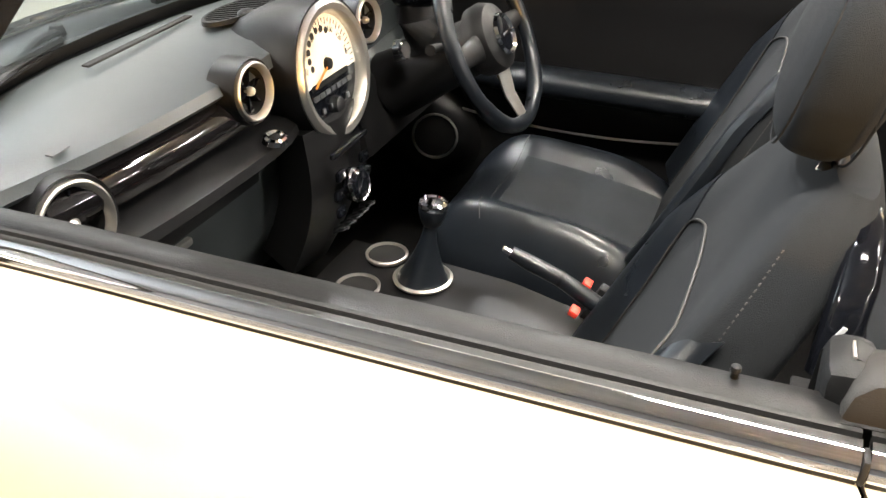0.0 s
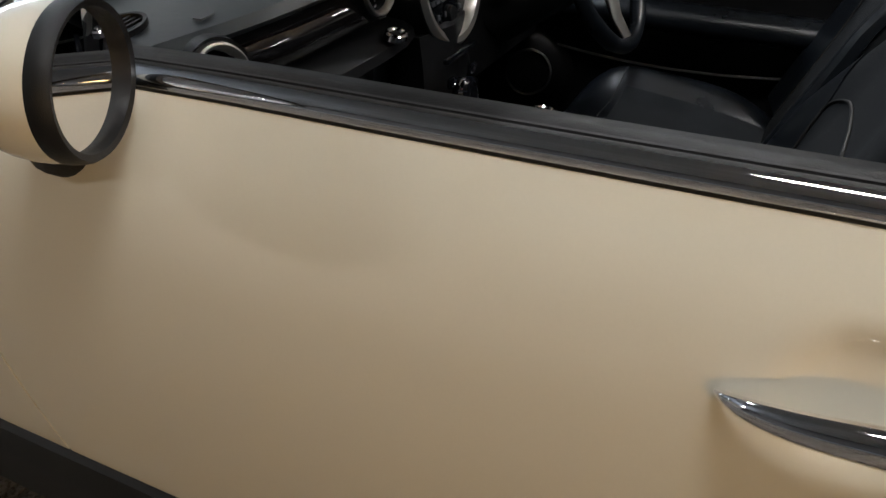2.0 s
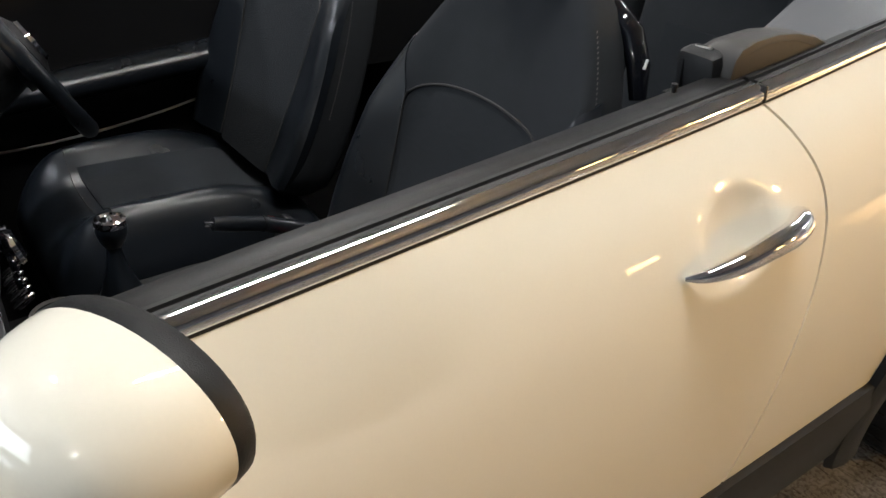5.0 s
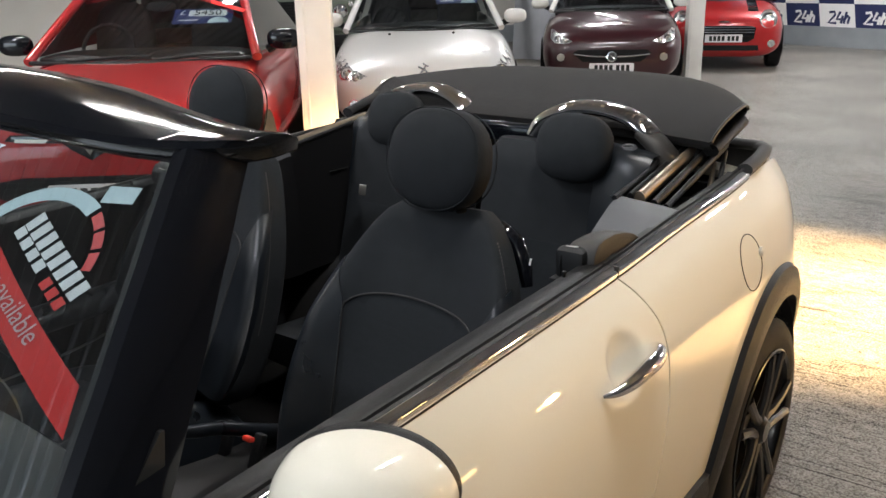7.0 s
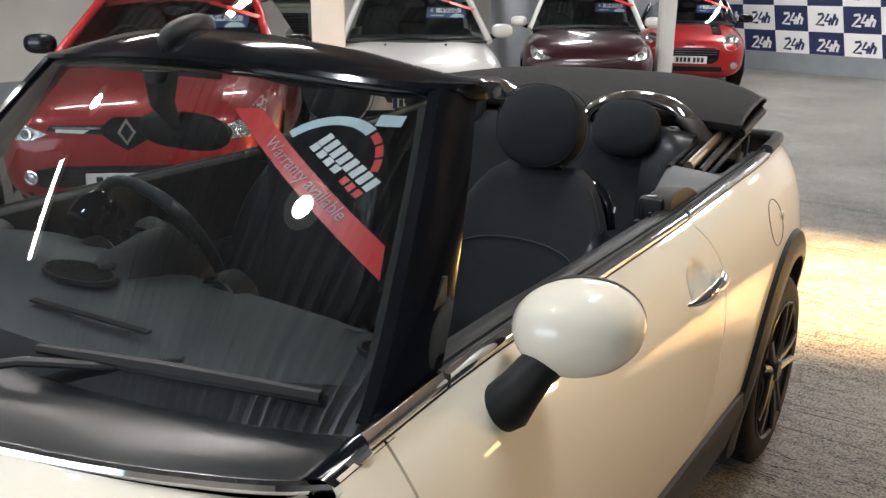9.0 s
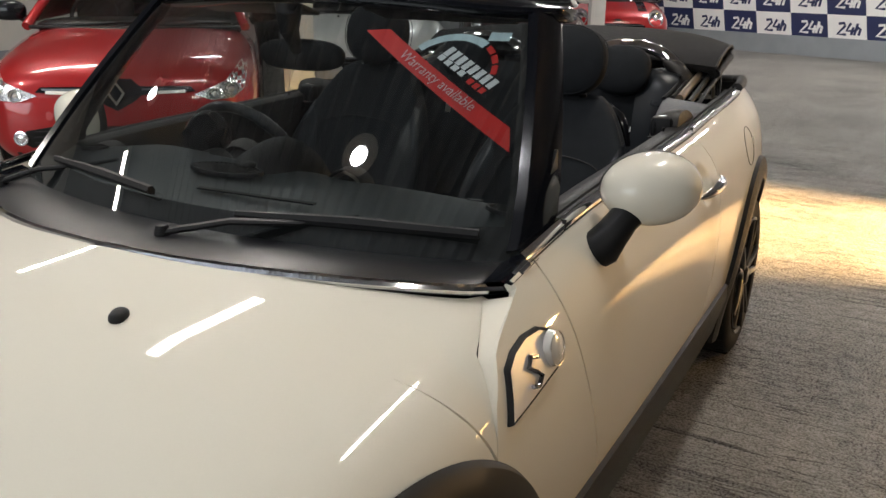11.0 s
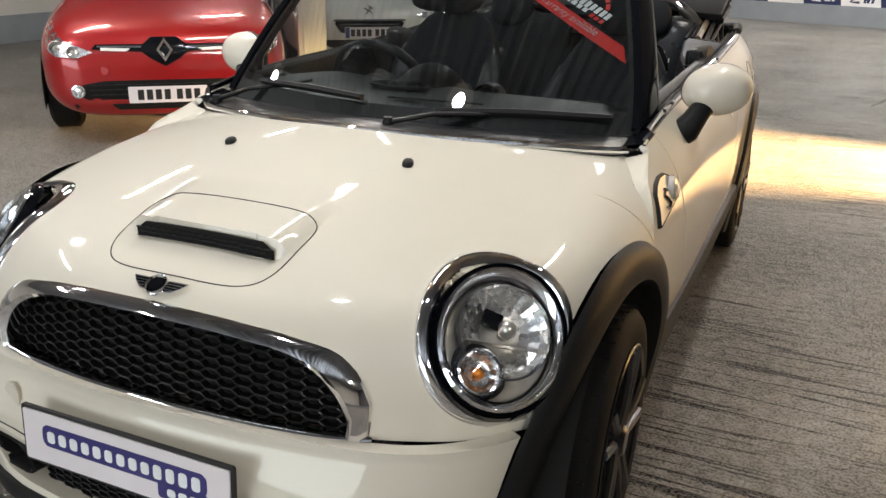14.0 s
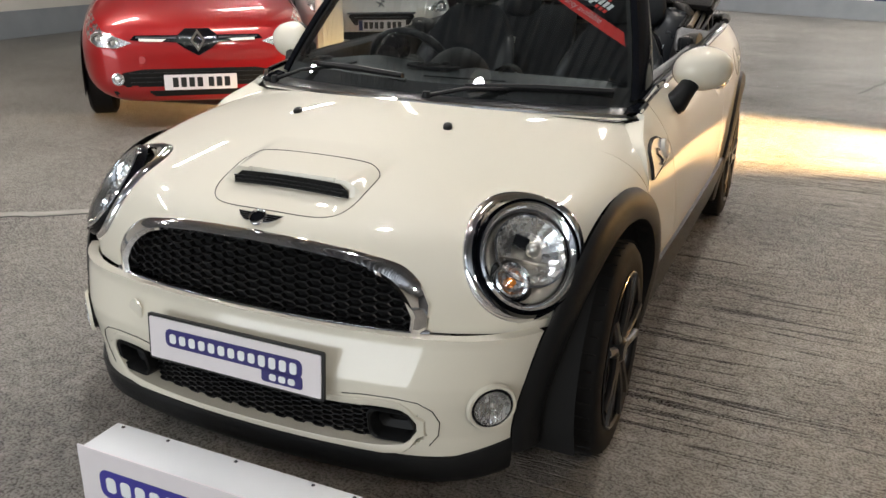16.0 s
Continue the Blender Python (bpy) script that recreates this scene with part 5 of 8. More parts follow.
# ---- the convertible: interior ----
def ring_sheet(rings):
    return sheet(np.array([[tuple(v) for v in r] for r in rings]), closed_u=True)


def capped(rings):
    bm = ring_sheet(rings)
    bm.verts.ensure_lookup_table()
    n = len(rings[0])
    total = len(bm.verts)
    bm.faces.new(bm.verts[0:n])
    bm.faces.new(bm.verts[total - n:total])
    return bm


# tub: floor, inner sides, bulkheads
tub = np.array([[(x, y, z if z < 0.9 or y > -0.56 else 0.79) for x, z in ((-0.70, 0.93), (-0.705, 0.70), (-0.69, 0.42), (-0.66, 0.27), (-0.2, 0.25), (0.2, 0.25), (0.66, 0.27), (0.69, 0.42), (0.705, 0.70), (0.70, 0.93))] for y in np.linspace(-0.80, 1.45, 24)])
part("floor_tub", sheet(tub), CARPET, CAR, "black carpeted cabin floor")
part("front_bulkhead", box((1.30, 0.02, 0.58), (0, -0.80, 0.54)), CARPET, CAR, smooth=False)
part("engine_cover", box((1.20, 0.85, 0.04), (0, -1.25, 0.50), 0.01), VOID, CAR, smooth=False)
part("rear_bulkhead", box((1.38, 0.02, 0.70), (0, 1.30, 0.60)), CARPET, CAR, smooth=False)

# door cards with armrest, map pocket line and speaker
for s in (1, -1):
    rows = []
    for y in np.linspace(-0.50, 0.56, 38):
        zb, w = float(belt(y)), float(half_width(float(y), float(belt(y))))
        x0 = w - 0.052
        rows.append([(s * (x0 + 0.019), y, zb + 0.0195), (s * (x0 + 0.010), y, zb + 0.0215), (s * (x0 - 0.012), y, zb + 0.0205), (s * (x0 - 0.022), y, zb + 0.012), (s * (x0 - 0.025), y, zb - 0.010), (s * (x0 - 0.020), y, zb - 0.06), (s * (x0 - 0.012), y, 0.80), (s * (x0 - 0.02), y, 0.74), (s * (x0 - 0.01), y, 0.62), (s * (x0 + 0.005), y, 0.45), (s * x0, y, 0.32)])
    card = part("door_card", sheet(np.array(rows)), TRIM, CAR, "black door card")
    arm = [[Vector((s * (0.672 - 0.045 + 0.050 * math.cos(a) * (1 - 0.4 * k ** 4)), -0.08 + 0.44 * k - 0.0, 0.695 + 0.035 * math.sin(a) * (1 - 0.3 * k ** 4))) for a in np.linspace(0, 2 * math.pi, 16, endpoint=False)] for k in np.linspace(-1, 1, 17)]
    arm = [[v + Vector((0, 0.16, 0)) for v in r] for r in arm]
    part("armrest", capped(arm), LEATHER, card, "black leather armrest")
    part("pull_line", tube([(s * 0.650, y, 0.565 + 0.06 * ((y + 0.05) / 0.5) ** 2) for y in np.linspace(-0.38, 0.45, 20)], 0.0035, 6), SATIN, card, "thin metal trim line")
    spk = frame_at((s * 0.607, -0.386, 0.515), (-s, 0.28, 0.15), (0, 1, 0))
    sp = part("door_speaker", lathe([(0.0, -0.012), (0.052, -0.010), (0.056, 0.0), (0.080, -0.002), (0.098, -0.012), (0.125, -0.05), (0.15, -0.09)], spk, 40), TRIM, card, "round door speaker")
    part("speaker_ring", lathe([(0.053, -0.002), (0.056, 0.004), (0.059, 0.003), (0.060, -0.004)], spk, 44), SATIN, sp, "thin metal speaker ring")
    part("lock_pin", lathe([(0.0, 0.016), (0.0040, 0.015), (0.0045, 0.011), (0.0032, 0.009), (0.0034, 0.0), (0.009, 0.0), (0.010, -0.003)], pose(s * 0.668, 0.404, float(belt(0.404)) + 0.0165), 16), CLADDING, card, "black door lock pin")

# dashboard
dash_y = spline([-0.68, -0.4, 0, 0.4, 0.68], [-0.435, -0.40, -0.395, -0.40, -0.435])
rows = []
for x in np.linspace(-0.68, 0.68, 61):
    yb = float(dash_y(float(x)))
    hump = 0.020 * math.exp(-((x + 0.36) / 0.17) ** 2) + 0.012 * math.exp(-((x + 0.05) / 0.12) ** 2)
    bx = min(abs(x), 0.60)
    front = max(float(screen_at(float(x), 0.91).y) - 0.02, -0.80)
    rows.append([(x, front, 0.885), (x, front + 0.05, 0.905), (x, (front + yb) / 2, 0.925 + hump), (x, yb - 0.06, 0.932 + hump * 1.4), (x, yb - 0.015, 0.925 + hump), (x, yb - 0.004, 0.912), (x, yb - 0.016, 0.901), (x, yb - 0.045, 0.893), (x, yb - 0.05, 0.80), (x, yb - 0.03, 0.78), (x, yb - 0.04, 0.60), (x, yb - 0.15, 0.42)])
dash = part("dashboard", sheet(np.array(rows)), DASH, CAR, "dark grey grained dashboard")
# gloss black fascia strip and the ledge under it, passenger's side
rows, led = [], []
for x in np.linspace(0.150, 0.565, 24):
    yb = float(dash_y(float(x)))
    rows.append([(x, yb - 0.040, 0.901), (x, yb - 0.014, 0.897), (x, yb + 0.004, 0.884), (x, yb + 0.010, 0.866), (x, yb + 0.004, 0.846), (x, yb - 0.016, 0.830), (x, yb - 0.05, 0.824)])
part("fascia_strip", sheet(np.array(rows)), PIANO, dash, "gloss black fascia strip")
for x in np.linspace(0.06, 0.60, 30):
    yb = float(dash_y(float(x)))
    k = 0.016 * math.sin(min(1, (x - 0.06) / 0.12) * math.pi / 2)
    led.append([(x, yb - 0.05, 0.826), (x, yb + 0.012, 0.824), (x, yb + 0.030 + k, 0.812), (x, yb + 0.034 + k, 0.796), (x, yb + 0.022, 0.778), (x, yb - 0.02, 0.766), (x, yb - 0.06, 0.765)])
part("fascia_ledge", sheet(np.array(led)), TRIM, dash, "padded ledge below the fascia")
glove = np.array([[(x, float(dash_y(float(x))) - 0.03 - 0.10 * v ** 2, 0.765 - 0.30 * v) for x in np.linspace(0.10, 0.60, 16)] for v in np.linspace(0, 1, 8)])
part("glovebox", sheet(glove), TRIM, dash, "black glovebox lid")
part("glovebox_joint", tube([(x, float(dash_y(float(x))) - 0.030, 0.735) for x in np.linspace(0.12, 0.58, 12)], 0.002, 5), SEAM, dash)
part("glovebox_catch", box((0.05, 0.012, 0.014), (0.33, -0.425, 0.70), 0.004), SATIN, dash)


def air_vent(at, axis, r, label, ring=SATIN):
    m = frame_at(at, axis, (1, 0, 0))
    v = part("air_vent", lathe([(r * 1.02, -0.05), (r * 1.03, -0.004), (r * 1.0, 0.005), (r * 0.95, 0.007), (r * 0.86, 0.002), (r * 0.82, -0.010)], m, 44), ring, dash, label)
    part("vent_cup", lathe([(r * 0.81, -0.005), (r * 0.80, -0.05), (0.0, -0.055)], m, 32), VOID, v)
    fins = bmesh.new()
    for k in range(3):
        box((r * 1.5, 0.003, 0.022), (0, 0, -0.020), bm=fins, m=m @ pose(0, 0, 0, 0, 0, 60 * k + 15))
    part("vane", fins, GLOSS_BLACK, v, smooth=False)
    part("vent_knob", ellipsoid((r * 0.17, r * 0.17, 0.010), (0, 0, -0.008), m=m, seg=(14, 8)), SATIN, v)
    part("vent_collar", lathe([(r * 1.03, -0.002), (r * 1.11, 0.001), (r * 1.17, -0.010), (r * 1.2, -0.05)], m, 40), TRIM, v)


air_vent((0.536, -0.402, 0.853), (0.10, 1, 0.12), 0.060, "round air vent with a silver ring")
air_vent((0.154, -0.379, 0.903), (0.02, 1, 0.12), 0.047, "round air vent with a silver ring")
air_vent((-0.262, -0.385, 0.905), (0.05, 1, 0.12), 0.044, "round air vent with a silver ring")
air_vent((-0.630, -0.400, 0.876), (-0.10, 1, 0.12), 0.056, "round air vent with a silver ring", CHROME)
# dash-end demister grille
for s in (1, -1):
    m = frame_at((s * 0.595, -0.500, 0.936), (s * 0.12, 0.05, 1), (1, 0, 0))
    dv = part("demister_vent", lathe([(0.045, -0.004), (0.044, 0.004), (0.038, 0.004), (0.036, -0.004), (0.0, -0.005)], m, 28, oval=0.62), TRIM, dash, "oval demister grille")
    sl = bmesh.new()
    for k in range(5):
        box((0.062, 0.003, 0.005), (0, -0.018 + 0.009 * k, 0.0), bm=sl, m=m)
    part("slat", sl, CLADDING, dv, smooth=False)
m = frame_at((-0.085, -0.560, 0.951), (0, -0.05, 1), (1, 0, 0))
dv = part("demister_vent", lathe([(0.105, -0.004), (0.103, 0.004), (0.094, 0.004), (0.090, -0.004), (0.0, -0.006)], m, 40, oval=0.40), CLADDING, dash, "wide demister grille")
sl = bmesh.new()
for k in range(15):
    box((0.004, 0.075 * math.sqrt(max(0.02, 1 - ((k - 7) / 7.6) ** 2)), 0.006), (-0.084 + 0.012 * k, 0, 0.0), (0), m=m @ pose(0, 0, 0, 0, 0, 0), bm=sl)
part("slat", sl, TRIM, dv, smooth=False)
part("screen_slot", box((0.30, 0.014, 0.004), (0.08, -0.655, 0.9315), 0.001, (0, 0, 4)), VOID, dash, smooth=False)
part("dash_tag", box((0.034, 0.012, 0.002), (0.498, -0.446, 0.9335), rot=(-4, 0, 8)), TRIM_GREY, dash, "small grey tag on the dashboard", smooth=False)
part("binnacle_knob", ellipsoid((0.018, 0.018, 0.010), (-0.05, -0.520, 0.957), seg=(14, 8)), CLADDING, dash)

# central speedometer
gm = frame_at((-0.058, -0.362, 0.872), (0.0, 0.985, 0.17), (-1, 0, 0))
ga = part("speedometer", lathe([(0.098, -0.02), (0.100, 0.008), (0.106, 0.018), (0.116, 0.020), (0.124, 0.012), (0.1265, -0.004)], gm, 56), SATIN, dash, "big round central speedometer with a silver ring")
part("gauge_pod", lathe([(0.1245, 0.012), (0.128, 0.012), (0.130, 0.0), (0.131, -0.02), (0.127, -0.09), (0.11, -0.15)], gm, 48), TRIM, ga)
face = bmesh.new()
pts = [(0.099 * math.cos(a), 0.099 * math.sin(a)) for a in np.linspace(radians(-8), radians(188), 40)]
outline(pts, 0.002, gm @ pose(0, 0, -0.004), face)
part("dial_face", face, DIAL, ga, "cream dial face", smooth=False)
low = bmesh.new()
outline([(0.099 * math.cos(a), 0.099 * math.sin(a)) for a in np.linspace(radians(188), radians(352), 36)], 0.002, gm @ pose(0, 0, -0.006), low)
part("radio_panel", low, GLOSS_BLACK, ga, "gloss black radio panel", smooth=False)
tick = bmesh.new()
for k in range(29):
    a = radians(184 - 188 * k / 28)
    long = 0.012 if k % 2 == 0 else 0.007
    box((long, 0.0016, 0.0008), (0.092 - long / 2, 0, 0), bm=tick, m=gm @ pose(0, 0, -0.0016) @ pose(0, 0, 0, 0, 0, math.degrees(a)))
for k in range(8):
    a = radians(205 - 150 * k / 7)
    outline([(-0.008 + 0.046 * math.cos(a) + 0.0062 * math.cos(b), 0.034 + 0.046 * math.sin(a) * 0.9 + 0.0062 * math.sin(b)) for b in np.linspace(0, 2 * math.pi, 10, endpoint=False)], 0.0006, gm @ pose(0, 0, -0.0018), tick)
part("dial_mark", tick, BLACK_PRINT, ga, "black scale marks", smooth=False)
num = bmesh.new()
for k, w in enumerate(("20", "40", "60", "80", "100", "120", "140")):
    a = radians(166 - 152 * k / 6)
    text_mesh(w, 0.013, gm @ pose(0.072 * math.cos(a), 0.072 * math.sin(a), -0.0012, 0, 0, math.degrees(a) - 90), 0.0002, num)
part("dial_number", num, BLACK_PRINT, ga, smooth=False)
part("needle", box((0.070, 0.003, 0.002), (0.030, 0, 0.003), m=gm @ pose(0, 0.012, 0) @ pose(0, 0, 0, 0, 0, 205)), ORANGE, ga, "orange needle", smooth=False)
part("needle_hub", lathe([(0.0, 0.008), (0.010, 0.007), (0.012, 0.0)], gm @ pose(0, 0.012, -0.002), 20), CLADDING, ga)
but = bmesh.new()
for k in range(7):
    box((0.016, 0.009, 0.004), (-0.060 + 0.020 * k, -0.034, 0), 0.001, bm=but, m=gm)
for k in range(4):
    box((0.010, 0.010, 0.004), (-0.045 + 0.030 * k, -0.062, 0), 0.001, bm=but, m=gm)
part("radio_button", but, TRIM_GREY, ga, smooth=False)
part("radio_knob", lathe([(0.0, 0.014), (0.015, 0.013), (0.018, 0.0)], gm @ pose(0.0, -0.066, -0.004), 24), CLADDING, ga)
part("radio_slot", box((0.13, 0.010, 0.002), (0, -0.016, -0.002), m=gm), VOID, ga, smooth=False)
part("gauge_glass", lathe([(0.0, 0.012), (0.099, 0.010)], gm, 40), LAMP_GLASS, ga, "clear cover glass").visible_shadow = False

# centre stack: slot, climate dial, toggle switches; central lock button
stack = []
for v in np.linspace(0, 1, 14):
    z, y = 0.800 - 0.30 * v, -0.325 + 0.03 * math.sin(v * math.pi) - 0.05 * v
    stack.append([(x, y - 0.02 * abs(x + 0.02) / 0.09, z) for x in np.linspace(-0.115, 0.075, 9)])
st = part("centre_console", sheet(np.array(stack), 0.08, inward=(0, -0.8, 0.6)), TRIM, dash, "black centre stack with switches")
part("cd_slot", box((0.13, 0.010, 0.010), (-0.02, -0.309, 0.752), 0.002), GLOSS_BLACK, st)
am = frame_at((-0.022, -0.300, 0.672), (0.0, 0.97, 0.22), (1, 0, 0))
part("climate_dial", lathe([(0.0, 0.012), (0.018, 0.012), (0.024, 0.016), (0.030, 0.010), (0.032, -0.010)], am, 32), GLOSS_BLACK, st, "round climate dial")
part("dial_ring", lathe([(0.030, 0.010), (0.033, 0.012), (0.035, 0.004)], am, 36), CHROME, st)
for dx, dz in ((0.055, 0.0), (-0.055, 0.0), (0.045, 0.036), (-0.045, 0.036), (0.05, -0.036), (-0.05, -0.036)):
    part("climate_button", box((0.026, 0.010, 0.020), (-0.022 + dx, -0.306, 0.672 + dz), 0.004), GLOSS_BLACK, st)
    # chrome sliver that stands in for the highlight on the button
    part("button_glint", box((0.010, 0.003, 0.003), (-0.022 + dx, -0.300, 0.678 + dz), 0.001), CHROME, st)
for k in range(5):
    tm = frame_at((-0.075 + 0.026 * k, -0.318, 0.595), (0, 0.9, 0.4), (1, 0, 0))
    part("toggle_switch", ellipsoid((0.0055, 0.007, 0.020), (0, 0, 0.012), m=tm, seg=(12, 8)), CHROME, st, "chrome toggle switch")
    part("toggle_guard", tube([tm @ Vector((0.012, 0, 0)), tm @ Vector((0.012, 0, 0.024)), tm @ Vector((0.0, 0, 0.030)), tm @ Vector((-0.012, 0, 0.024)), tm @ Vector((-0.012, 0, 0))], 0.002, 6), DARK_CHROME, st)
lm = frame_at((0.150, -0.352, 0.8215), (0.0, 0.25, 1), (1, 0, 0))
lock = part("lock_button", lathe([(0.0, 0.006), (0.012, 0.006), (0.018, 0.010), (0.023, 0.008), (0.026, 0.0)], lm, 32, oval=0.8), CHROME, dash, "chrome central locking button")
part("lock_mark", lathe([(0.0, 0.0075), (0.010, 0.0070)], lm, 16, oval=0.8), CLADDING, lock)

# tunnel, cup holders, gear lever, handbrake, buckles
tun = []
for y in np.linspace(-0.36, 0.42, 26):
    h = float(np.interp(y, [-0.36, -0.20, 0.0, 0.15, 0.42], [0.490, 0.495, 0.500, 0.480, 0.46]))
    w = float(np.interp(y, [-0.36, -0.15, 0.1, 0.42], [0.125, 0.105, 0.075, 0.07]))
    tun.append([(-w - 0.03, y, 0.26), (-w, y, h - 0.03), (-w + 0.012, y, h - 0.004), (0, y, h), (w - 0.012, y, h - 0.004), (w, y, h - 0.03), (w + 0.03, y, 0.26)])
tunnel = part("centre_tunnel", sheet(np.array(tun)), TRIM, CAR, "black centre tunnel")
for x, y in ((0.060, -0.262), (-0.066, -0.262)):
    cup = part("cup_holder", lathe([(0.042, 0.001), (0.043, 0.007), (0.0395, 0.009), (0.037, 0.004), (0.036, -0.02)], pose(x, y, 0.497), 40), SATIN, tunnel, "cup holder with a silver ring")
    part("cup_well", lathe([(0.037, 0.002), (0.035, 0.0005), (0.0, 0.0003)], pose(x, y, 0.4985), 24), VOID, cup)
gl = part("gear_lever", lathe([(0.055, 0.0), (0.058, 0.006), (0.052, 0.009), (0.048, 0.003)], pose(-0.012, -0.160, 0.500), 40, oval=1.0), SATIN, tunnel, "gear lever with a leather gaiter and chrome-topped knob")
gait = []
for k in range(12):
    t = k / 11
    r = 0.036 * (1 - t) ** 1.7 + 0.0125
    gait.append([Vector((-0.012 - 0.010 * t + r * (1 + 0.10 * math.cos(4 * a) * (1 - t)) * math.cos(a), -0.160 + 0.012 * t + r * (1 + 0.10 * math.cos(4 * a) * (1 - t)) * math.sin(a), 0.502 + 0.115 * t)) for a in np.linspace(0, 2 * math.pi, 24, endpoint=False)])
part("gaiter", ring_sheet(gait), LEATHER, gl, "black leather gaiter")
km = pose(-0.024, -0.148, 0.612, -6, 0, 0)
part("knob", lathe([(0.012, 0.0), (0.020, 0.012), (0.026, 0.030), (0.027, 0.044), (0.024, 0.050)], km, 28), LEATHER, gl, "black leather knob")
part("knob_cap", lathe([(0.0265, 0.042), (0.028, 0.048), (0.026, 0.055), (0.020, 0.057), (0.017, 0.054), (0.0, 0.054)], km, 28), CHROME, gl, "chrome knob cap")
part("shift_map", box((0.018, 0.003, 0.001), (0, 0, 0.0555), m=km), BLACK_PRINT, gl)
hb = part("handbrake", tube([(0.004, 0.018, 0.612), (0.004, 0.05, 0.600), (0.004, 0.11, 0.580), (0.002, 0.20, 0.530), (0.0, 0.26, 0.49)], [0.012, 0.0145, 0.0145, 0.017, 0.026], 14), LEATHER, tunnel, "leather handbrake lever")
part("release_button", tube([(0.004, 0.002, 0.617), (0.004, 0.020, 0.611)], 0.006, 12), CHROME, hb, "chrome release button")
part("lever_ring", tube([(0.004, 0.108, 0.5808), (0.004, 0.113, 0.5790)], 0.0155, 14), CLADDING, hb)
for s in (1, -1):
    bk = part("seat_belt_buckle", box((0.026, 0.020, 0.085), (s * 0.050, 0.165, 0.508), 0.005, (-24, 0, 0)), CLADDING, tunnel, "seat belt buckle with a red button")
    part("red_button", box((0.024, 0.017, 0.012), (s * 0.046, 0.148, 0.549), 0.003, (-24, 0, 0)), RED_PLASTIC, bk, "red release button")
    bel = bmesh.new()
    for k in range(6):
        box((0.028, 0.024, 0.004), (s * 0.054, 0.190 + 0.005 * k, 0.465 - 0.009 * k), 0.0015, (-30, 0, 0), bm=bel)
    part("bellows", bel, CLADDING, bk)

# steering wheel and stalks
sw = frame_at((-0.365, -0.160, 0.868), (0.0, 0.90, 0.44), (-1, 0, 0))
wheel = part("steering_wheel", tube([sw @ Vector((0.182 * math.cos(a), 0.182 * math.sin(a), 0.0)) for a in np.linspace(0, 2 * math.pi, 64, endpoint=False)], [0.0155 + 0.002 * (1 if abs(math.sin(2 * a)) > 0.85 else 0) for a in np.linspace(0, 2 * math.pi, 64, endpoint=False)], 14, True), LEATHER, CAR, "black leather three-spoke steering wheel")
part("airbag_pad", lathe([(0.0, 0.030), (0.04, 0.028), (0.066, 0.016), (0.074, -0.005), (0.070, -0.03)], sw, 36), TRIM, wheel, "round airbag pad")
part("hub_ring", lathe([(0.034, 0.030), (0.040, 0.035), (0.043, 0.028)], sw, 32), CHROME, wheel)
part("hub_badge", lathe([(0.0, 0.034), (0.020, 0.033), (0.034, 0.030)], sw, 24), GLOSS_BLACK, wheel)
part("hub_wings", box((0.044, 0.007, 0.003), (0, 0, 0.035), 0.001, m=sw), CHROME, wheel)
for a in (0, 180, 270):
    d = Vector((math.cos(radians(a)), math.sin(radians(a)), 0))
    part("spoke", tube([sw @ (d * 0.06 + Vector((0, 0, -0.004))), sw @ (d * 0.12 + Vector((0, 0, -0.010))), sw @ (d * 0.178)], [0.028, 0.022, 0.016], 12, flat=0.45, up=tuple(sw.to_3x3() @ Vector((0, 0, 1)))), SATIN if a == 270 else TRIM, wheel, "silver lower spoke" if a == 270 else "")
part("steering_column", tube([sw @ Vector((0, 0, -0.02)), sw @ Vector((0, -0.01, -0.12)), sw @ Vector((0, -0.02, -0.26))], [0.055, 0.062, 0.075], 20), TRIM, CAR, "black steering column shroud")
tacho = frame_at((-0.365, -0.305, 0.975), (0, 0.93, 0.35), (-1, 0, 0))
tc_ = part("rev_counter", lathe([(0.048, 0.012), (0.054, 0.014), (0.059, 0.004), (0.060, -0.03), (0.045, -0.07), (0.0, -0.08)], tacho, 36), GLOSS_BLACK, CAR, "small round rev counter behind the wheel")
part("rev_face", lathe([(0.0, 0.004), (0.049, 0.004)], tacho, 28), DIAL, tc_, "cream dial face")
part("rev_foot", tube([(-0.365, -0.325, 0.93), (-0.365, -0.32, 0.89), (-0.365, -0.30, 0.83)], [0.035, 0.045, 0.055], 16), TRIM, tc_)
for s in (1, -1):
    part("column_stalk", tube([sw @ Vector((0.05 * s, 0.02, -0.07)), sw @ Vector((0.11 * s, 0.035, -0.065)), sw @ Vector((0.15 * s, 0.04, -0.060))], [0.008, 0.008, 0.011], 10), CLADDING, CAR, "black column stalk")
part("ignition_button", lathe([(0.0, 0.006), (0.016, 0.008), (0.021, 0.004), (0.023, -0.01)], frame_at((-0.272, -0.315, 0.850), (0.1, 0.95, 0.25), (1, 0, 0)), 28), CHROME, dash, "chrome start button")
part("knee_panel", box((0.40, 0.05, 0.16), (-0.40, -0.40, 0.70), 0.02, (14, 0, 0)), TRIM, dash, "black knee panel")


# seats
def bag(rows, material, name, parent, label):
    return part(name, capped(rows), material, parent, label)


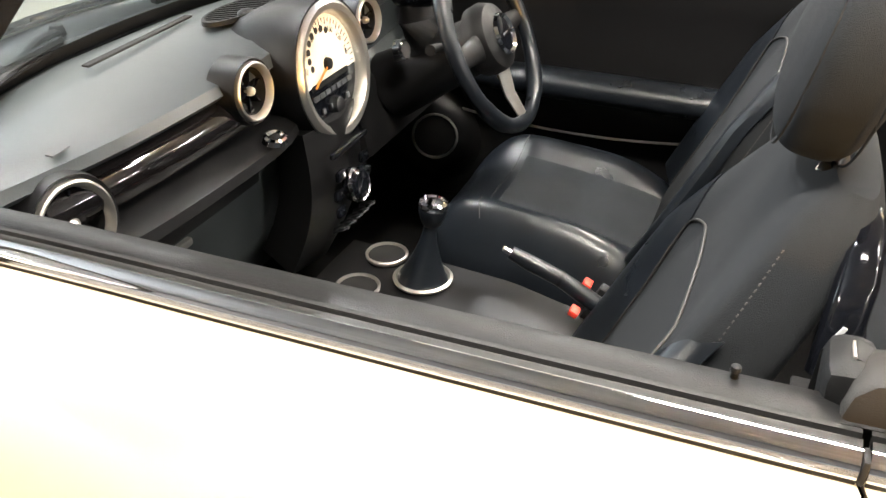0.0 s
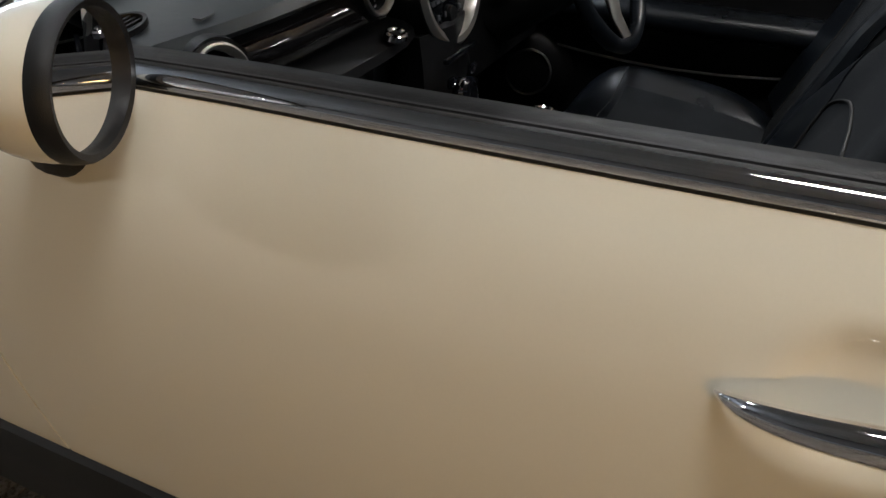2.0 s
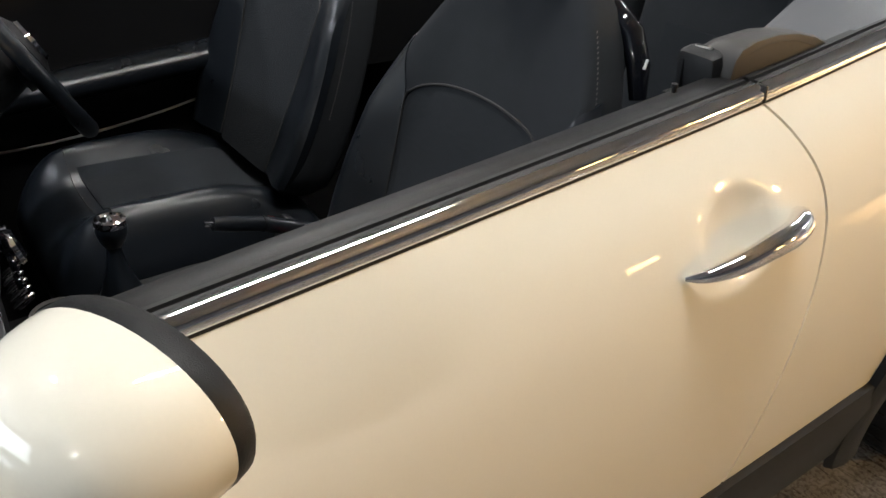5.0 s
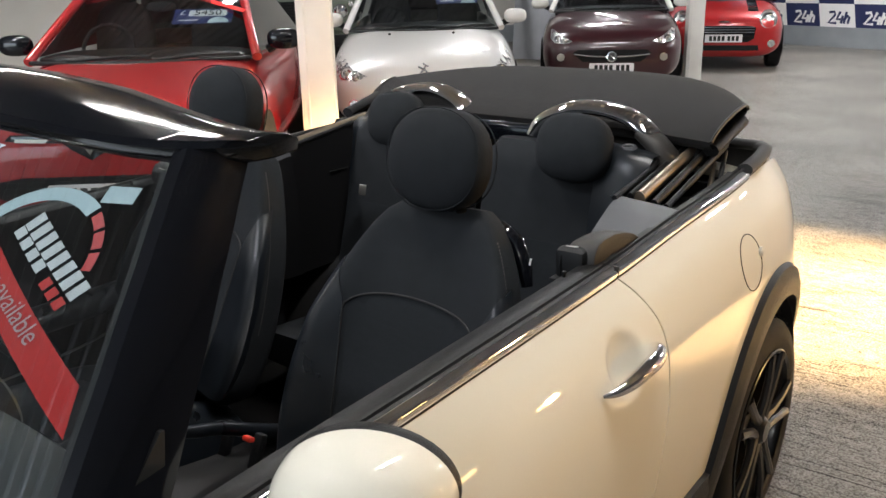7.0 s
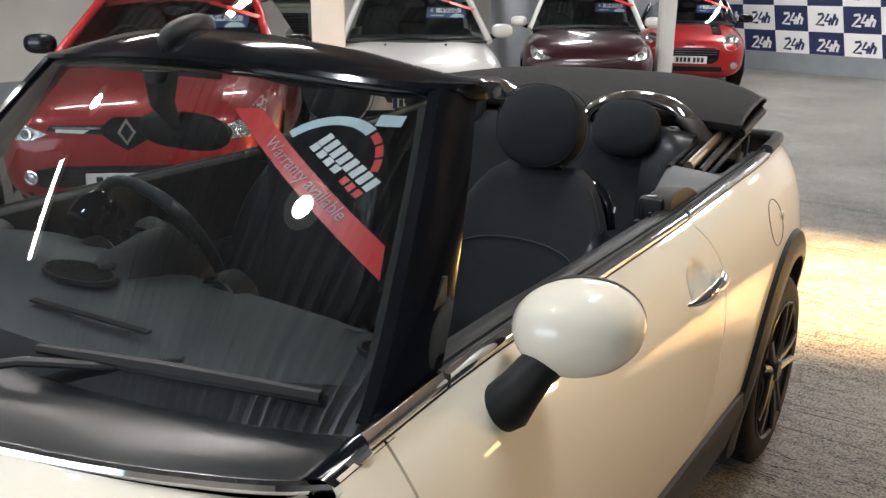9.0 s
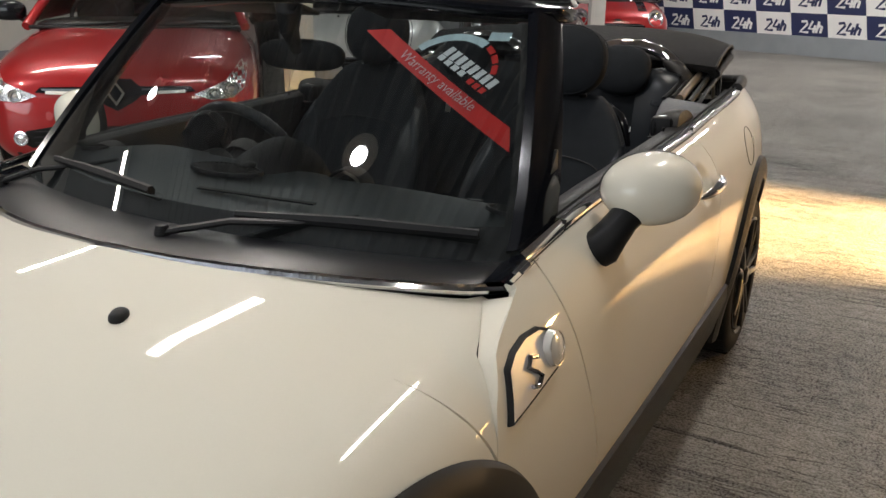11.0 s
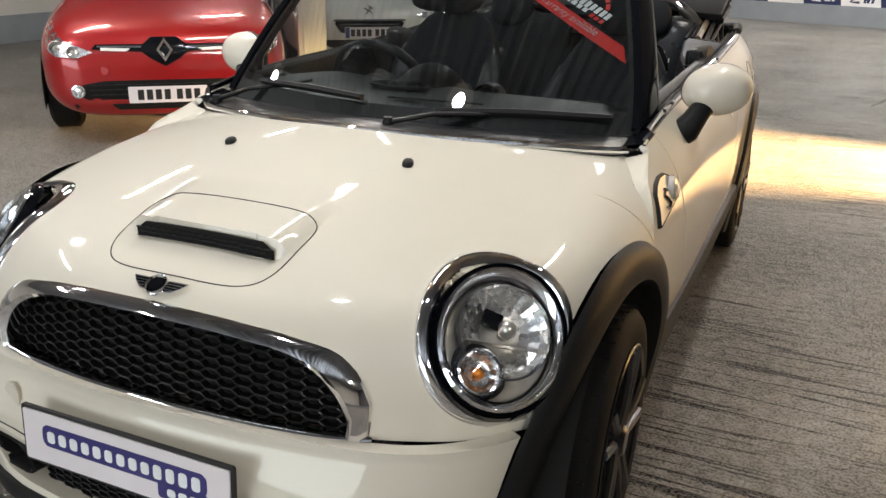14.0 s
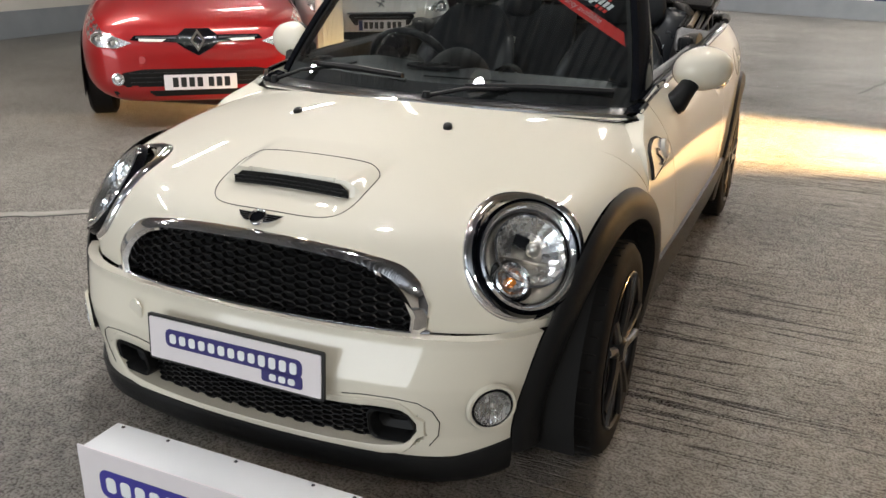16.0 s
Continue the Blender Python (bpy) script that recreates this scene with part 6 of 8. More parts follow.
def front_seat(cx, dy, name, dz=0.0):
    seat = part(name, bmesh.new(), CLADDING, CAR, "black leather and cloth front seat")
    seat.data = mesh_of("seat_base", box((0.40, 0.48, 0.14), (cx, -0.02 + dy, 0.33 + dz), 0.02), CLADDING)

    def cushion(x, y, z):
        return Vector((cx + x, y + dy, z + dz))

    def cushion_half(t):
        return 0.252 - 0.02 * (1 - t) - 0.045 * max(0.0, 1 - t / 0.10) ** 2

    def nose(t):
        return math.sqrt(max(0.03, 1 - (1 - min(1.0, t / 0.24)) ** 2)) * (1.0 if t < 0.97 else 0.6)

    def cushion_top(x, t):
        w = cushion_half(t)
        flat = min(1.0, (abs(x) / w) ** (1 / 0.62))
        bol = 0.082 * math.exp(-(((abs(x) / w - 0.75) / 0.24) ** 2)) * math.exp(-(((t - 0.45) / 0.42) ** 4))
        return 0.412 - 0.050 * t + (0.104 * math.sqrt(1 - flat * flat) ** 0.7 + bol * math.sqrt(1 - flat * flat) ** 0.5) * nose(t)
    rows = []
    for t in [0.0, 0.012, 0.03, 0.055, 0.085, 0.12, 0.16, 0.20] + np.linspace(0.25, 1.0, 16).tolist():
        w = cushion_half(t)
        sec = []
        for a in np.linspace(0, 2 * math.pi, 56, endpoint=False):
            c, si = math.cos(a), math.sin(a)
            x = w * math.copysign(abs(c) ** 0.62, c)
            z = cushion_top(x, t) if si > 1e-6 else 0.412 - 0.050 * t - 0.075 * abs(si) ** 0.5
            sec.append(cushion(x, -0.285 + 0.53 * t, z))
        rows.append(sec)
    bag(rows, LEATHER, "cushion", seat, "black leather seat cushion")
    ins = np.array([[tuple(cushion(0.128 * u, -0.285 + 0.53 * t, cushion_top(0.128 * u, t) + 0.004 - 0.006 * abs(u) ** 8)) for u in np.linspace(-1, 1, 15)] for t in np.linspace(0.26, 0.94, 20)])
    part("cushion_insert", sheet(ins, 0.008, inward=(cx, 0, 0)), FABRIC, seat, "black ribbed cloth insert")
    # backrest: leans back, wide shoulders, bolsters towards the front
    lean = radians(24.5)
    bx = spline([0, 0.12, 0.30, 0.55, 0.75, 0.90, 1.0], [0.225, 0.250, 0.262, 0.245, 0.205, 0.160, 0.115])
    rows = []
    for k in range(25):
        t = k / 24
        h = 0.62 * t
        w = float(bx(t))
        sec = []
        end = 0.5 if k in (0, 24) else 1.0
        for a in np.linspace(0, 2 * math.pi, 44, endpoint=False):
            c, si = math.cos(a), math.sin(a)
            x = w * math.copysign(abs(c) ** 0.6, c) * (0.9 if k in (0, 24) else 1)
            deep = 0.060 - 0.012 * t
            y = -deep * math.copysign(abs(si) ** 0.5, si) * end
            if si > 0:
                y -= 0.055 * max(0.0, (abs(x) / max(w, 0.01) - 0.50) / 0.50) ** 1.3 * (1 - max(0, t - 0.55) / 0.45)
            yy = y * math.cos(lean) + h * math.sin(lean)
            zz = h * math.cos(lean) - y * math.sin(lean) * 0.6
            sec.append(cushion(x, 0.220 + yy, 0.478 + zz))
        rows.append(sec)
    bag(rows, CLOTH, "backrest", seat, "black cloth backrest")

    def on_back(x, t, out):
        h = 0.62 * t
        deep = 0.060 - 0.012 * t
        w = float(bx(t))
        part_x = min(1.0, abs(x) / w)
        y = -deep * (1 - part_x ** (2 / 0.6)) ** 0.25 - out
        y -= 0.055 * max(0.0, (part_x - 0.50) / 0.50) ** 1.3 * (1 - max(0, t - 0.55) / 0.45)
        return cushion(x, 0.220 + y * math.cos(lean) + h * math.sin(lean), 0.478 + h * math.cos(lean) - y * math.sin(lean) * 0.6)
    # cloth insert: narrow at the hips, wide under a shallow arch
    ARCH_T = 0.60

    def insert_half(t):
        return float(np.interp(t, [0.0, 0.25, ARCH_T], [0.118, 0.135, 0.166]))

    def insert_t(u, v):
        return 0.03 + v * (ARCH_T - 0.03 + 0.085 * math.sqrt(max(0.0, 1 - u * u)))
    ins = np.array([[tuple(on_back(u * insert_half(insert_t(u, v)), insert_t(u, v), 0.0035 - 0.005 * max(abs(u) ** 10, v ** 14))) for u in np.linspace(-1, 1, 21)] for v in np.linspace(0, 1, 26)])
    part("back_insert", sheet(ins, 0.010, inward=(cx, 1.0, 0.5)), FABRIC, seat, "black ribbed cloth insert with an arched top")
    seam_line = [on_back(-insert_half(t), t, 0.002) for t in np.linspace(0.05, ARCH_T, 14)] + [on_back(u * 0.166, insert_t(u, 1.0), 0.002) for u in np.linspace(-0.98, 0.98, 28)] + [on_back(insert_half(t), t, 0.002) for t in np.linspace(ARCH_T, 0.05, 14)]
    part("insert_seam", tube(seam_line, 0.0022, 6), SEAM, seat)
    # leather bolsters from the hip to just over the arch
    for s in (1, -1):
        def bol_at(t, q):
            w = float(bx(t))
            x0 = insert_half(min(t, ARCH_T)) + 0.002
            if q < 0.8:
                return on_back(s * (x0 + (w * 0.985 - x0) * q / 0.8), t, 0.0025)
            p = on_back(s * w * 0.985, t, 0.0025)
            return p + Vector((s * (w * 0.015 + 0.004), 0.030 * (q - 0.8) / 0.2, 0.010 * (q - 0.8) / 0.2))
        tops = lambda q: 0.62 + 0.13 * min(1.0, q / 0.8) ** 0.8
        grid = np.array([[tuple(bol_at(0.04 + (tops(q) - 0.04) * v, q)) for q in np.linspace(0, 1, 15)] for v in np.linspace(0, 1, 22)])
        part("bolster", sheet(grid, 0.006, inward=(cx, 1.0, 0.5)), LEATHER, seat, "glossy black leather bolster")
    part("cushion_seam", tube([cushion(0.205 * math.sin(q), -0.285 + 0.53 * (0.28 - 0.06 * math.cos(q)), cushion_top(0.205 * math.sin(q), 0.28 - 0.06 * math.cos(q)) + 0.0005) for q in np.linspace(-1.35, 1.35, 30)], 0.0016, 5), SEAM, seat)
    # stitched seam along the outer side
    seam = bmesh.new()
    for s in (1, -1):
        for k in range(62):
            t = 0.30 + 0.62 * k / 62
            w = float(bx(t))
            p = cushion(s * w * 1.0, 0.220 + 0.62 * t * math.sin(lean) - 0.030, 0.478 + 0.62 * t * math.cos(lean) + 0.008)
            box((0.0012, 0.0012, 0.0036), tuple(p), rot=(-25, 0, 0), bm=seam)
    tagged(part("stitching", seam, STITCH, seat, smooth=False), kind="stuff")
    # rear shell pocket, tilt handle, airbag tag
    so = 1 if cx > 0 else -1
    hp = [cushion(so * x, y, z) for x, y, z in ((0.085, 0.494, 1.020), (0.122, 0.492, 1.010), (0.158, 0.490, 0.985), (0.178, 0.486, 0.945), (0.190, 0.478, 0.900))]
    hd = part("tilt_handle", tube(hp, [0.009, 0.013, 0.015, 0.015, 0.011], 12, flat=1.25, up=(0, 1, 0)), GLOSS_BLACK, seat, "black seat tilt handle")
    part("handle_mark", box((0.002, 0.004, 0.014), tuple(hp[3] + Vector((so * 0.0152, -0.002, 0.006))), rot=(-24, 0, 0)), WHITE_PRINT, hd)
    am_ = frame_at(cushion(so * 0.262, 0.352, 0.735), (so, -0.12, 0.05), (0, so * 0.72, 0.60 if so > 0 else -0.6))
    tg = part("airbag_tag", outline(round_rect(0.052, 0.019, 0.0085), 0.002, am_), BLACK_PRINT, seat, "small oval airbag tag")
    part("tag_edge", tube([am_ @ Vector((x, y, 0.002)) for x, y in round_rect(0.048, 0.015, 0.007)], 0.0008, 4, True), WHITE_PRINT, tg)
    part("tag_letters", text_mesh("AIRBAG", 0.0125, am_ @ pose(0, 0, 0.0024), 0.0003), WHITE_PRINT, tg, smooth=False)
    # head restraint
    hc = cushion(0.004, 0.447, 1.144)
    rows = []
    hm = Matrix.Translation(hc) @ pose(0, 0, 0, -12, 0, 0)
    for k in range(17):
        t = -1 + 2 * k / 16
        r = (1 - abs(t) ** 3.2) ** 0.5 if abs(t) < 1 else 0.12
        r = max(r, 0.14)
        rows.append([hm @ Vector((0.116 * r * math.copysign(abs(math.cos(a)) ** 0.88, math.cos(a)) * (1 + 0.05 * -t), 0.054 * t, 0.103 * r * math.copysign(abs(math.sin(a)) ** 0.85, math.sin(a)))) for a in np.linspace(0, 2 * math.pi, 44, endpoint=False)])
    hr = part("head_restraint", capped(rows), CLOTH, seat, "round black cloth head restraint")
    for y0_ in (-0.033, 0.033):
        part("piping", tube([hm @ Vector((0.1125 * math.copysign(abs(math.cos(a)) ** 0.88, math.cos(a)), y0_, 0.1005 * math.copysign(abs(math.sin(a)) ** 0.85, math.sin(a)))) for a in np.linspace(0, 2 * math.pi, 60, endpoint=False)], 0.0014, 5, True), CLOTH, hr)
    for s in (-1, 1):
        base = cushion(s * 0.052, 0.458, 1.030)
        part("post", tube([base, base + Vector((0, 0.010, 0.055))], 0.0065, 12), CHROME, hr, "chrome head restraint post")
        part("collar", lathe([(0.0, 0.008), (0.014, 0.008), (0.018, 0.003), (0.019, -0.004)], Matrix.Translation(base) @ pose(0, 0, 0.006, -20, 0, 0), 18), CHROME if s * so > 0 else CLADDING, hr)
    return seat


front_seat(0.355, 0.0, "passenger_seat")
front_seat(-0.350, 0.045, "driver_seat", 0.045)

# rear bench, roll bars, side consoles
for s in (1, -1):
    off = 0.0 if s > 0 else 0.10
    rows = []
    for k in range(17):
        t = k / 16
        w = 0.248 - 0.018 * t
        end = 0.5 if k in (0, 16) else 1
        rows.append([Vector((s * 0.275 + w * math.copysign(abs(math.cos(a)) ** 0.5, math.cos(a)) * (0.9 if end < 1 else 1), 0.975 + 0.145 * t + off * 0.5 - 0.055 * math.copysign(abs(math.sin(a)) ** 0.5, math.sin(a)) * end, 0.50 + 0.555 * t)) for a in np.linspace(0, 2 * math.pi, 36, endpoint=False)])
    rs = part("rear_seat_back", capped(rows), CLOTH, CAR, "black cloth rear seat back")
    ins = np.array([[(s * 0.275 + u * 0.14, 0.975 + 0.145 * t + off * 0.5 - 0.057 - 0.003 * (1 - abs(u) ** 3), 0.50 + 0.555 * t) for u in np.linspace(-1, 1, 11)] for t in np.linspace(0.05, 0.56, 10)])
    part("seat_insert", sheet(ins, 0.006, inward=(0, 2, 0.6)), FABRIC, rs)
    rows = [[Vector((s * 0.275 + 0.20 * math.copysign(abs(math.cos(a)) ** 0.5, math.cos(a)), 0.62 + 0.36 * t, 0.47 + 0.05 * math.copysign(abs(math.sin(a)) ** 0.5, math.sin(a)) - 0.03 * t)) for a in np.linspace(0, 2 * math.pi, 30, endpoint=False)] for t in np.linspace(0, 1, 8)]
    part("rear_cushion", capped(rows), CLOTH, CAR, "black cloth rear cushion")
    hm = pose(s * 0.342, 1.032 + off * 1.1, 1.064, -14, 0, 0)
    rows = []
    for k in range(13):
        t = -1 + 2 * k / 12
        r = max(0.15, (1 - abs(t) ** 3) ** 0.5)
        rows.append([hm @ Vector((0.105 * r * math.copysign(abs(math.cos(a)) ** 0.8, math.cos(a)), 0.048 * t, 0.088 * r * math.copysign(abs(math.sin(a)) ** 0.8, math.sin(a)))) for a in np.linspace(0, 2 * math.pi, 36, endpoint=False)])
    part("rear_head_restraint", capped(rows), CLOTH, CAR, "low black rear head restraint")
    hz = spline([0, 0.1, 0.3, 0.52, 0.75, 0.9, 1.0], [1.060, 1.098, 1.134, 1.143, 1.126, 1.099, 1.074])
    hx = spline([0, 0.1, 0.3, 0.52, 0.75, 0.9, 1.0], [0.148, 0.170, 0.245, 0.335, 0.428, 0.478, 0.508])
    hoop = [(s * float(hx(float(q))), 1.165 + off + 0.02 * math.sin(math.pi * q), float(hz(float(q)))) for q in np.linspace(0, 1, 34)]
    bar = part("roll_bar", tube(hoop, 0.021, 16, flat=2.0, up=(0, 1, 0)), CHROME, CAR, "flat chrome roll-over hoop")
    part("hoop_foot", tube([(s * 0.468, 1.163 + off, 1.096), (s * 0.512, 1.158 + off, 1.070), (s * 0.538, 1.160 + off, 1.040), (s * 0.545, 1.165 + off, 0.96)], [0.021, 0.026, 0.028, 0.028], 16, flat=1.7, up=(0, 1, 0)), GUIDE, bar, "dark plastic hoop foot with a warm-lit tint")
    drape = [(1.175, 1.050), (1.120, 1.070), (1.080, 1.071), (1.058, 1.056), (1.040, 1.010), (1.010, 0.90), (0.985, 0.72)]
    part("side_panel", sheet(np.array([[(s * (x + 0.02 * math.sin(math.pi * (x - 0.40) / 0.14) * (k / 6)), y + off - 0.012 * math.sin(math.pi * (x - 0.40) / 0.14), z - 0.020 * ((x - 0.40) / 0.14) ** 2) for k, (y, z) in enumerate(drape)] for x in np.linspace(0.40, 0.54, 9)])), LEATHER, CAR, "black leather panel beside the rear seat")
    part("belt_ring", lathe([(0.011, 0.004), (0.014, 0.007), (0.019, 0.006), (0.022, 0.0)], frame_at((s * 0.468, 1.086 + off, 1.066), (0, -0.15, 1), (1, 0, 0)), 20), TRIM_GREY, CAR, "grey belt ring")
    # side wall and lip inboard of the folded linkage
    lip = [(s * 0.548, 0.850, 1.000), (s * 0.546, 0.95, 1.012), (s * 0.542, 1.06, 1.026), (s * 0.530, 1.14, 1.040)]
    part("well_lip", tube(lip, 0.007, 8), CLADDING, CAR, "black lip of the linkage well")
    part("inner_side", sheet(np.array([[p, (p[0] - s * 0.012, p[1] - 0.01, p[2] - 0.10), (p[0] - s * 0.020, p[1] - 0.02, 0.60)] for p in lip])), TRIM, CAR)
    cons, lower = [], []
    for y in np.linspace(0.52, 0.868, 18):
        w = float(half_width(float(y), float(belt(float(y))))) - 0.030
        q = float(np.interp(y, [0.52, 0.60, 0.70, 0.85, 0.87], [0.085, 0.105, 0.135, 0.155, 0.158]))
        zi = float(np.interp(y, [0.52, 0.62, 0.70, 0.76, 0.81, 0.845, 0.868], [0.944, 0.950, 0.960, 0.978, 0.993, 1.000, 1.002]))
        zo = float(np.interp(y, [0.52, 0.70, 0.80, 0.868], [0.946, 0.962, 0.984, 0.990]))
        cons.append([(s * (w + 0.002), y, zo - 0.014), (s * (w - 0.004), y, zo), (s * (w - 0.03), y, zo + 0.002), (s * (w - q + 0.02), y, zi), (s * (w - q + 0.004), y, zi - 0.006), (s * (w - q - 0.004), y, zi - 0.025)])
        lower.append([(s * (w - q - 0.004), y, zi - 0.0245), (s * (w - q - 0.02), y, zi - 0.12), (s * (w - q - 0.02), y, 0.60)])
    part("rear_side_trim", sheet(np.array(cons), 0.006, inward=(s * 0.66, 0.75, 0.5)), TRIM_GREY, CAR, "grey plastic rear side trim")
    part("lower_side_trim", sheet(np.array(lower), 0.006, inward=(s * 0.66, 0.75, 0.5)), TRIM, CAR, "black lower side trim")
    part("trim_edge", tube([(s * x, 0.869, 0.997 - 0.075 * (x - 0.540)) for x in np.linspace(0.538, 0.694, 8)], 0.0055, 8), CLADDING, CAR)
    low = np.array([[(s * x, y, z) for x, z in ((0.700, 0.965), (0.665, 0.925), (0.56, 0.905), (0.545, 0.80), (0.54, 0.62))] for y in np.linspace(0.868, 1.36, 8)])
    part("linkage_well", sheet(low), VOID, CAR, "dark well of the roof linkage")
    # belt guide: half-round outer face, top falling inwards
    face = [(0.482, 0.930), (0.480, 0.975), (0.484, 0.994), (0.496, 1.007), (0.520, 1.0125), (0.565, 1.0125), (0.610, 1.005), (0.650, 0.992), (0.685, 0.974), (0.706, 0.955), (0.708, 0.930)]
    slices = []
    for x, inset, drop in ((0.690, 0.006, 0.006), (0.6885, 0.002, 0.002), (0.684, 0.0, 0.0), (0.660, 0.001, 0.001), (0.642, 0.002, 0.005), (0.624, 0.003, 0.014), (0.616, 0.008, 0.030)):
        slices.append([(s * x, 0.590 + (y - 0.590) * (1 - inset / 0.11), z - (drop if z > 0.935 else 0.0)) for y, z in face])
    guide = part("belt_guide", capped([[Vector(p) for p in r] for r in slices]), GUIDE, CAR, "half-round dark belt guide, tinted for the warm light on it")
    part("guide_groove", tube([(s * 0.6892, 0.590 + (y - 0.590) * 0.86, z - 0.010) for y, z in face[3:9]], 0.0012, 5), SEAM, guide)
    part("guide_front", box((0.064, 0.040, 0.078), (s * 0.642, 0.486, 0.960), 0.014, (4, 0, 0)), CLADDING, guide, "black belt guide housing")
    part("guide_plate", box((0.070, 0.050, 0.006), (s * 0.645, 0.474, 0.9385), 0.002), CLADDING, guide)
    part("belt_slot", box((0.026, 0.016, 0.006), (s * 0.640, 0.492, 0.996), 0.002, (-20, 0, 0)), SEAM, guide)
    part("slot_edge", tube([(s * 0.627, 0.484, 0.998), (s * 0.653, 0.484, 1.001)], 0.0016, 6), SATIN, guide)
    part("seat_belt", tube([(s * 0.628, 0.485, 0.985), (s * 0.622, 0.480, 0.80), (s * 0.63, 0.45, 0.45)], 0.022, 8, flat=0.08, up=(1, 0, 0)), CLADDING, CAR, "black seat belt")
    for metal, r, flat, ends in ((True, 0.0165, 0.8, ((0.590, 0.893, 0.996), (0.571, 1.255, 1.040))), (False, 0.009, 0.8, ((0.566, 0.893, 0.997), (0.548, 1.245, 1.042))), (False, 0.012, 0.8, ((0.622, 0.900, 0.984), (0.604, 1.270, 1.040))),
                                 (False, 0.009, 0.8, ((0.640, 0.930, 0.972), (0.632, 1.330, 1.048))), (True, 0.0095, 0.7, ((0.644, 1.185, 0.940), (0.615, 1.300, 1.002))), (False, 0.009, 0.7, ((0.656, 1.215, 0.945), (0.630, 1.335, 1.030))),
                                 (False, 0.017, 1.3, ((0.628, 1.225, 1.052), (0.632, 1.430, 1.098)))):
        part("roof_arm", tube([(s * x, y, z) for x, y, z in ends], r, 12, flat=flat, up=(s, 0, 0)), ARM if metal else CLADDING, CAR, "bronze-coloured roof linkage arm" if metal else "black roof linkage arm")
    well = np.array([[(s * x, y, z) for x, z in ((0.665, 0.985), (0.655, 0.93), (0.52, 0.90))] for y in np.linspace(1.02, 1.60, 8)])
    part("roof_well", sheet(well), VOID, CAR)

# rim of the opening behind the cabin
rim = [(-(float(half_width(float(y), 0.985)) - 0.012), y, float(belt(float(y))) + 0.018) for y in np.linspace(1.26, 1.52, 9)]
bend = [(0.66 * math.sin(a), 1.52 + 0.20 * math.cos(a) ** 0.7 if math.cos(a) > 0 else 1.52, 1.008 - 0.03 * math.cos(a)) for a in np.linspace(-math.pi / 2 + 0.02, math.pi / 2 - 0.02, 31)]
rim = rim + bend + [(-x, y, z) for x, y, z in rim[::-1]]
part("rear_rim_seal", tube(rim, 0.020, 10, flat=0.8), SEAM, CAR, "black rubber rim round the folded roof")

part("cross_beam", box((0.36, 0.045, 0.055), (0, 1.175, 1.058), 0.012), GLOSS_BLACK, CAR, "black beam between the roll-over hoops")

part("rim_wall", sheet(np.array([[(x * 0.985, y - 0.008 * max(0.0, y - 1.5) / 0.2, z - d) for d in (0.0, 0.06, 0.14)] for x, y, z in rim])), SEAM, CAR, "black wall inside the rear rim")
# belt tongue hanging by the far rear seat
part("belt_tongue", box((0.022, 0.004, 0.034), (-0.315, 0.94, 0.885), 0.002, (0, 8, 30)), SATIN, CAR, "chrome belt tongue")

# folded roof stack
rows = []
for u in np.linspace(-1, 1, 61):
    x = 0.640 * u
    back = 1.452 + 0.345 * (1 - abs(u) ** 3.4) + 0.06 * max(0.0, -u) ** 2
    front = 1.186 + 0.030 * (1 - u * u) + 0.17 * max(0.0, -u) ** 2
    top = 1.178 - 0.036 * abs(u) ** 3
    lip = 1.100 - 0.012 * abs(u) ** 4
    thick = 0.085 - 0.055 * abs(u) ** 3
    sec = [(front + 0.020, lip - min(thick, 0.035)), (front + 0.003, lip - 0.020), (front, lip - 0.008), (front + 0.014, lip)]
    sec += [(front + (back - front) * k, lip + (top - lip) * math.sin(k * math.pi / 2) ** 0.9) for k in (0.2, 0.4, 0.6, 0.78, 0.9)]
    sec += [(back - 0.006, top - 0.007), (back, top - 0.016), (back - 0.006, top - thick * 0.9), (front + (back - front) * 0.6, top - thick - 0.010), (front + (back - front) * 0.3, lip - min(thick, 0.045))]
    rows.append([(x, y, z) for y, z in sec])
top_ = part("folded_roof", sheet(np.array(rows), closed_u=True), HOODCLOTH, CAR, "black canvas roof folded behind the seats")
ends = [rows[0], rows[-1]]
rows = [[(x * 0.965, y + 0.03, z - 0.050) for x, y, z in r] for r in rows]
part("lower_fold", sheet(np.array(rows), closed_u=True), HOODCLOTH, top_)
for r in ends:
    part("roof_edge", tube([(x * 1.003, y, z) for x, y, z in r[2:11]], 0.0045, 8), GUIDE, top_, "piped side edge of the folded roof")

# interior mirror
mm = pose(-0.035, -0.330, 1.195, 8, 0, 6)
im_ = part("rear_view_mirror", ellipsoid((0.118, 0.020, 0.038), power=0.75, m=mm), CLADDING, CAR, "black oval rear-view mirror")
part("mirror_glass", lathe([(0.0, 0.0), (0.033, 0.0)], mm @ pose(0, 0.0205, 0, 90, 0, 0) @ Matrix.Diagonal((3.3, 1, 1, 1)), 36), MIRROR_FACE, im_)
part("mirror_stem", tube([(-0.035, -0.345, 1.205), (-0.035, -0.375, 1.255), (-0.035, -0.372, 1.315)], [0.016, 0.024, 0.034], 12), CLADDING, im_)
for s in (1, -1):
    part("sun_visor", box((0.36, 0.11, 0.014), (s * 0.28, -0.215, 1.297), 0.005, (-14, 0, 0)), TRIM, CAR, "black sun visor folded up")

# ---- the other cars, posts, banner and sign ----
from mathutils.bvhtree import BVHTree


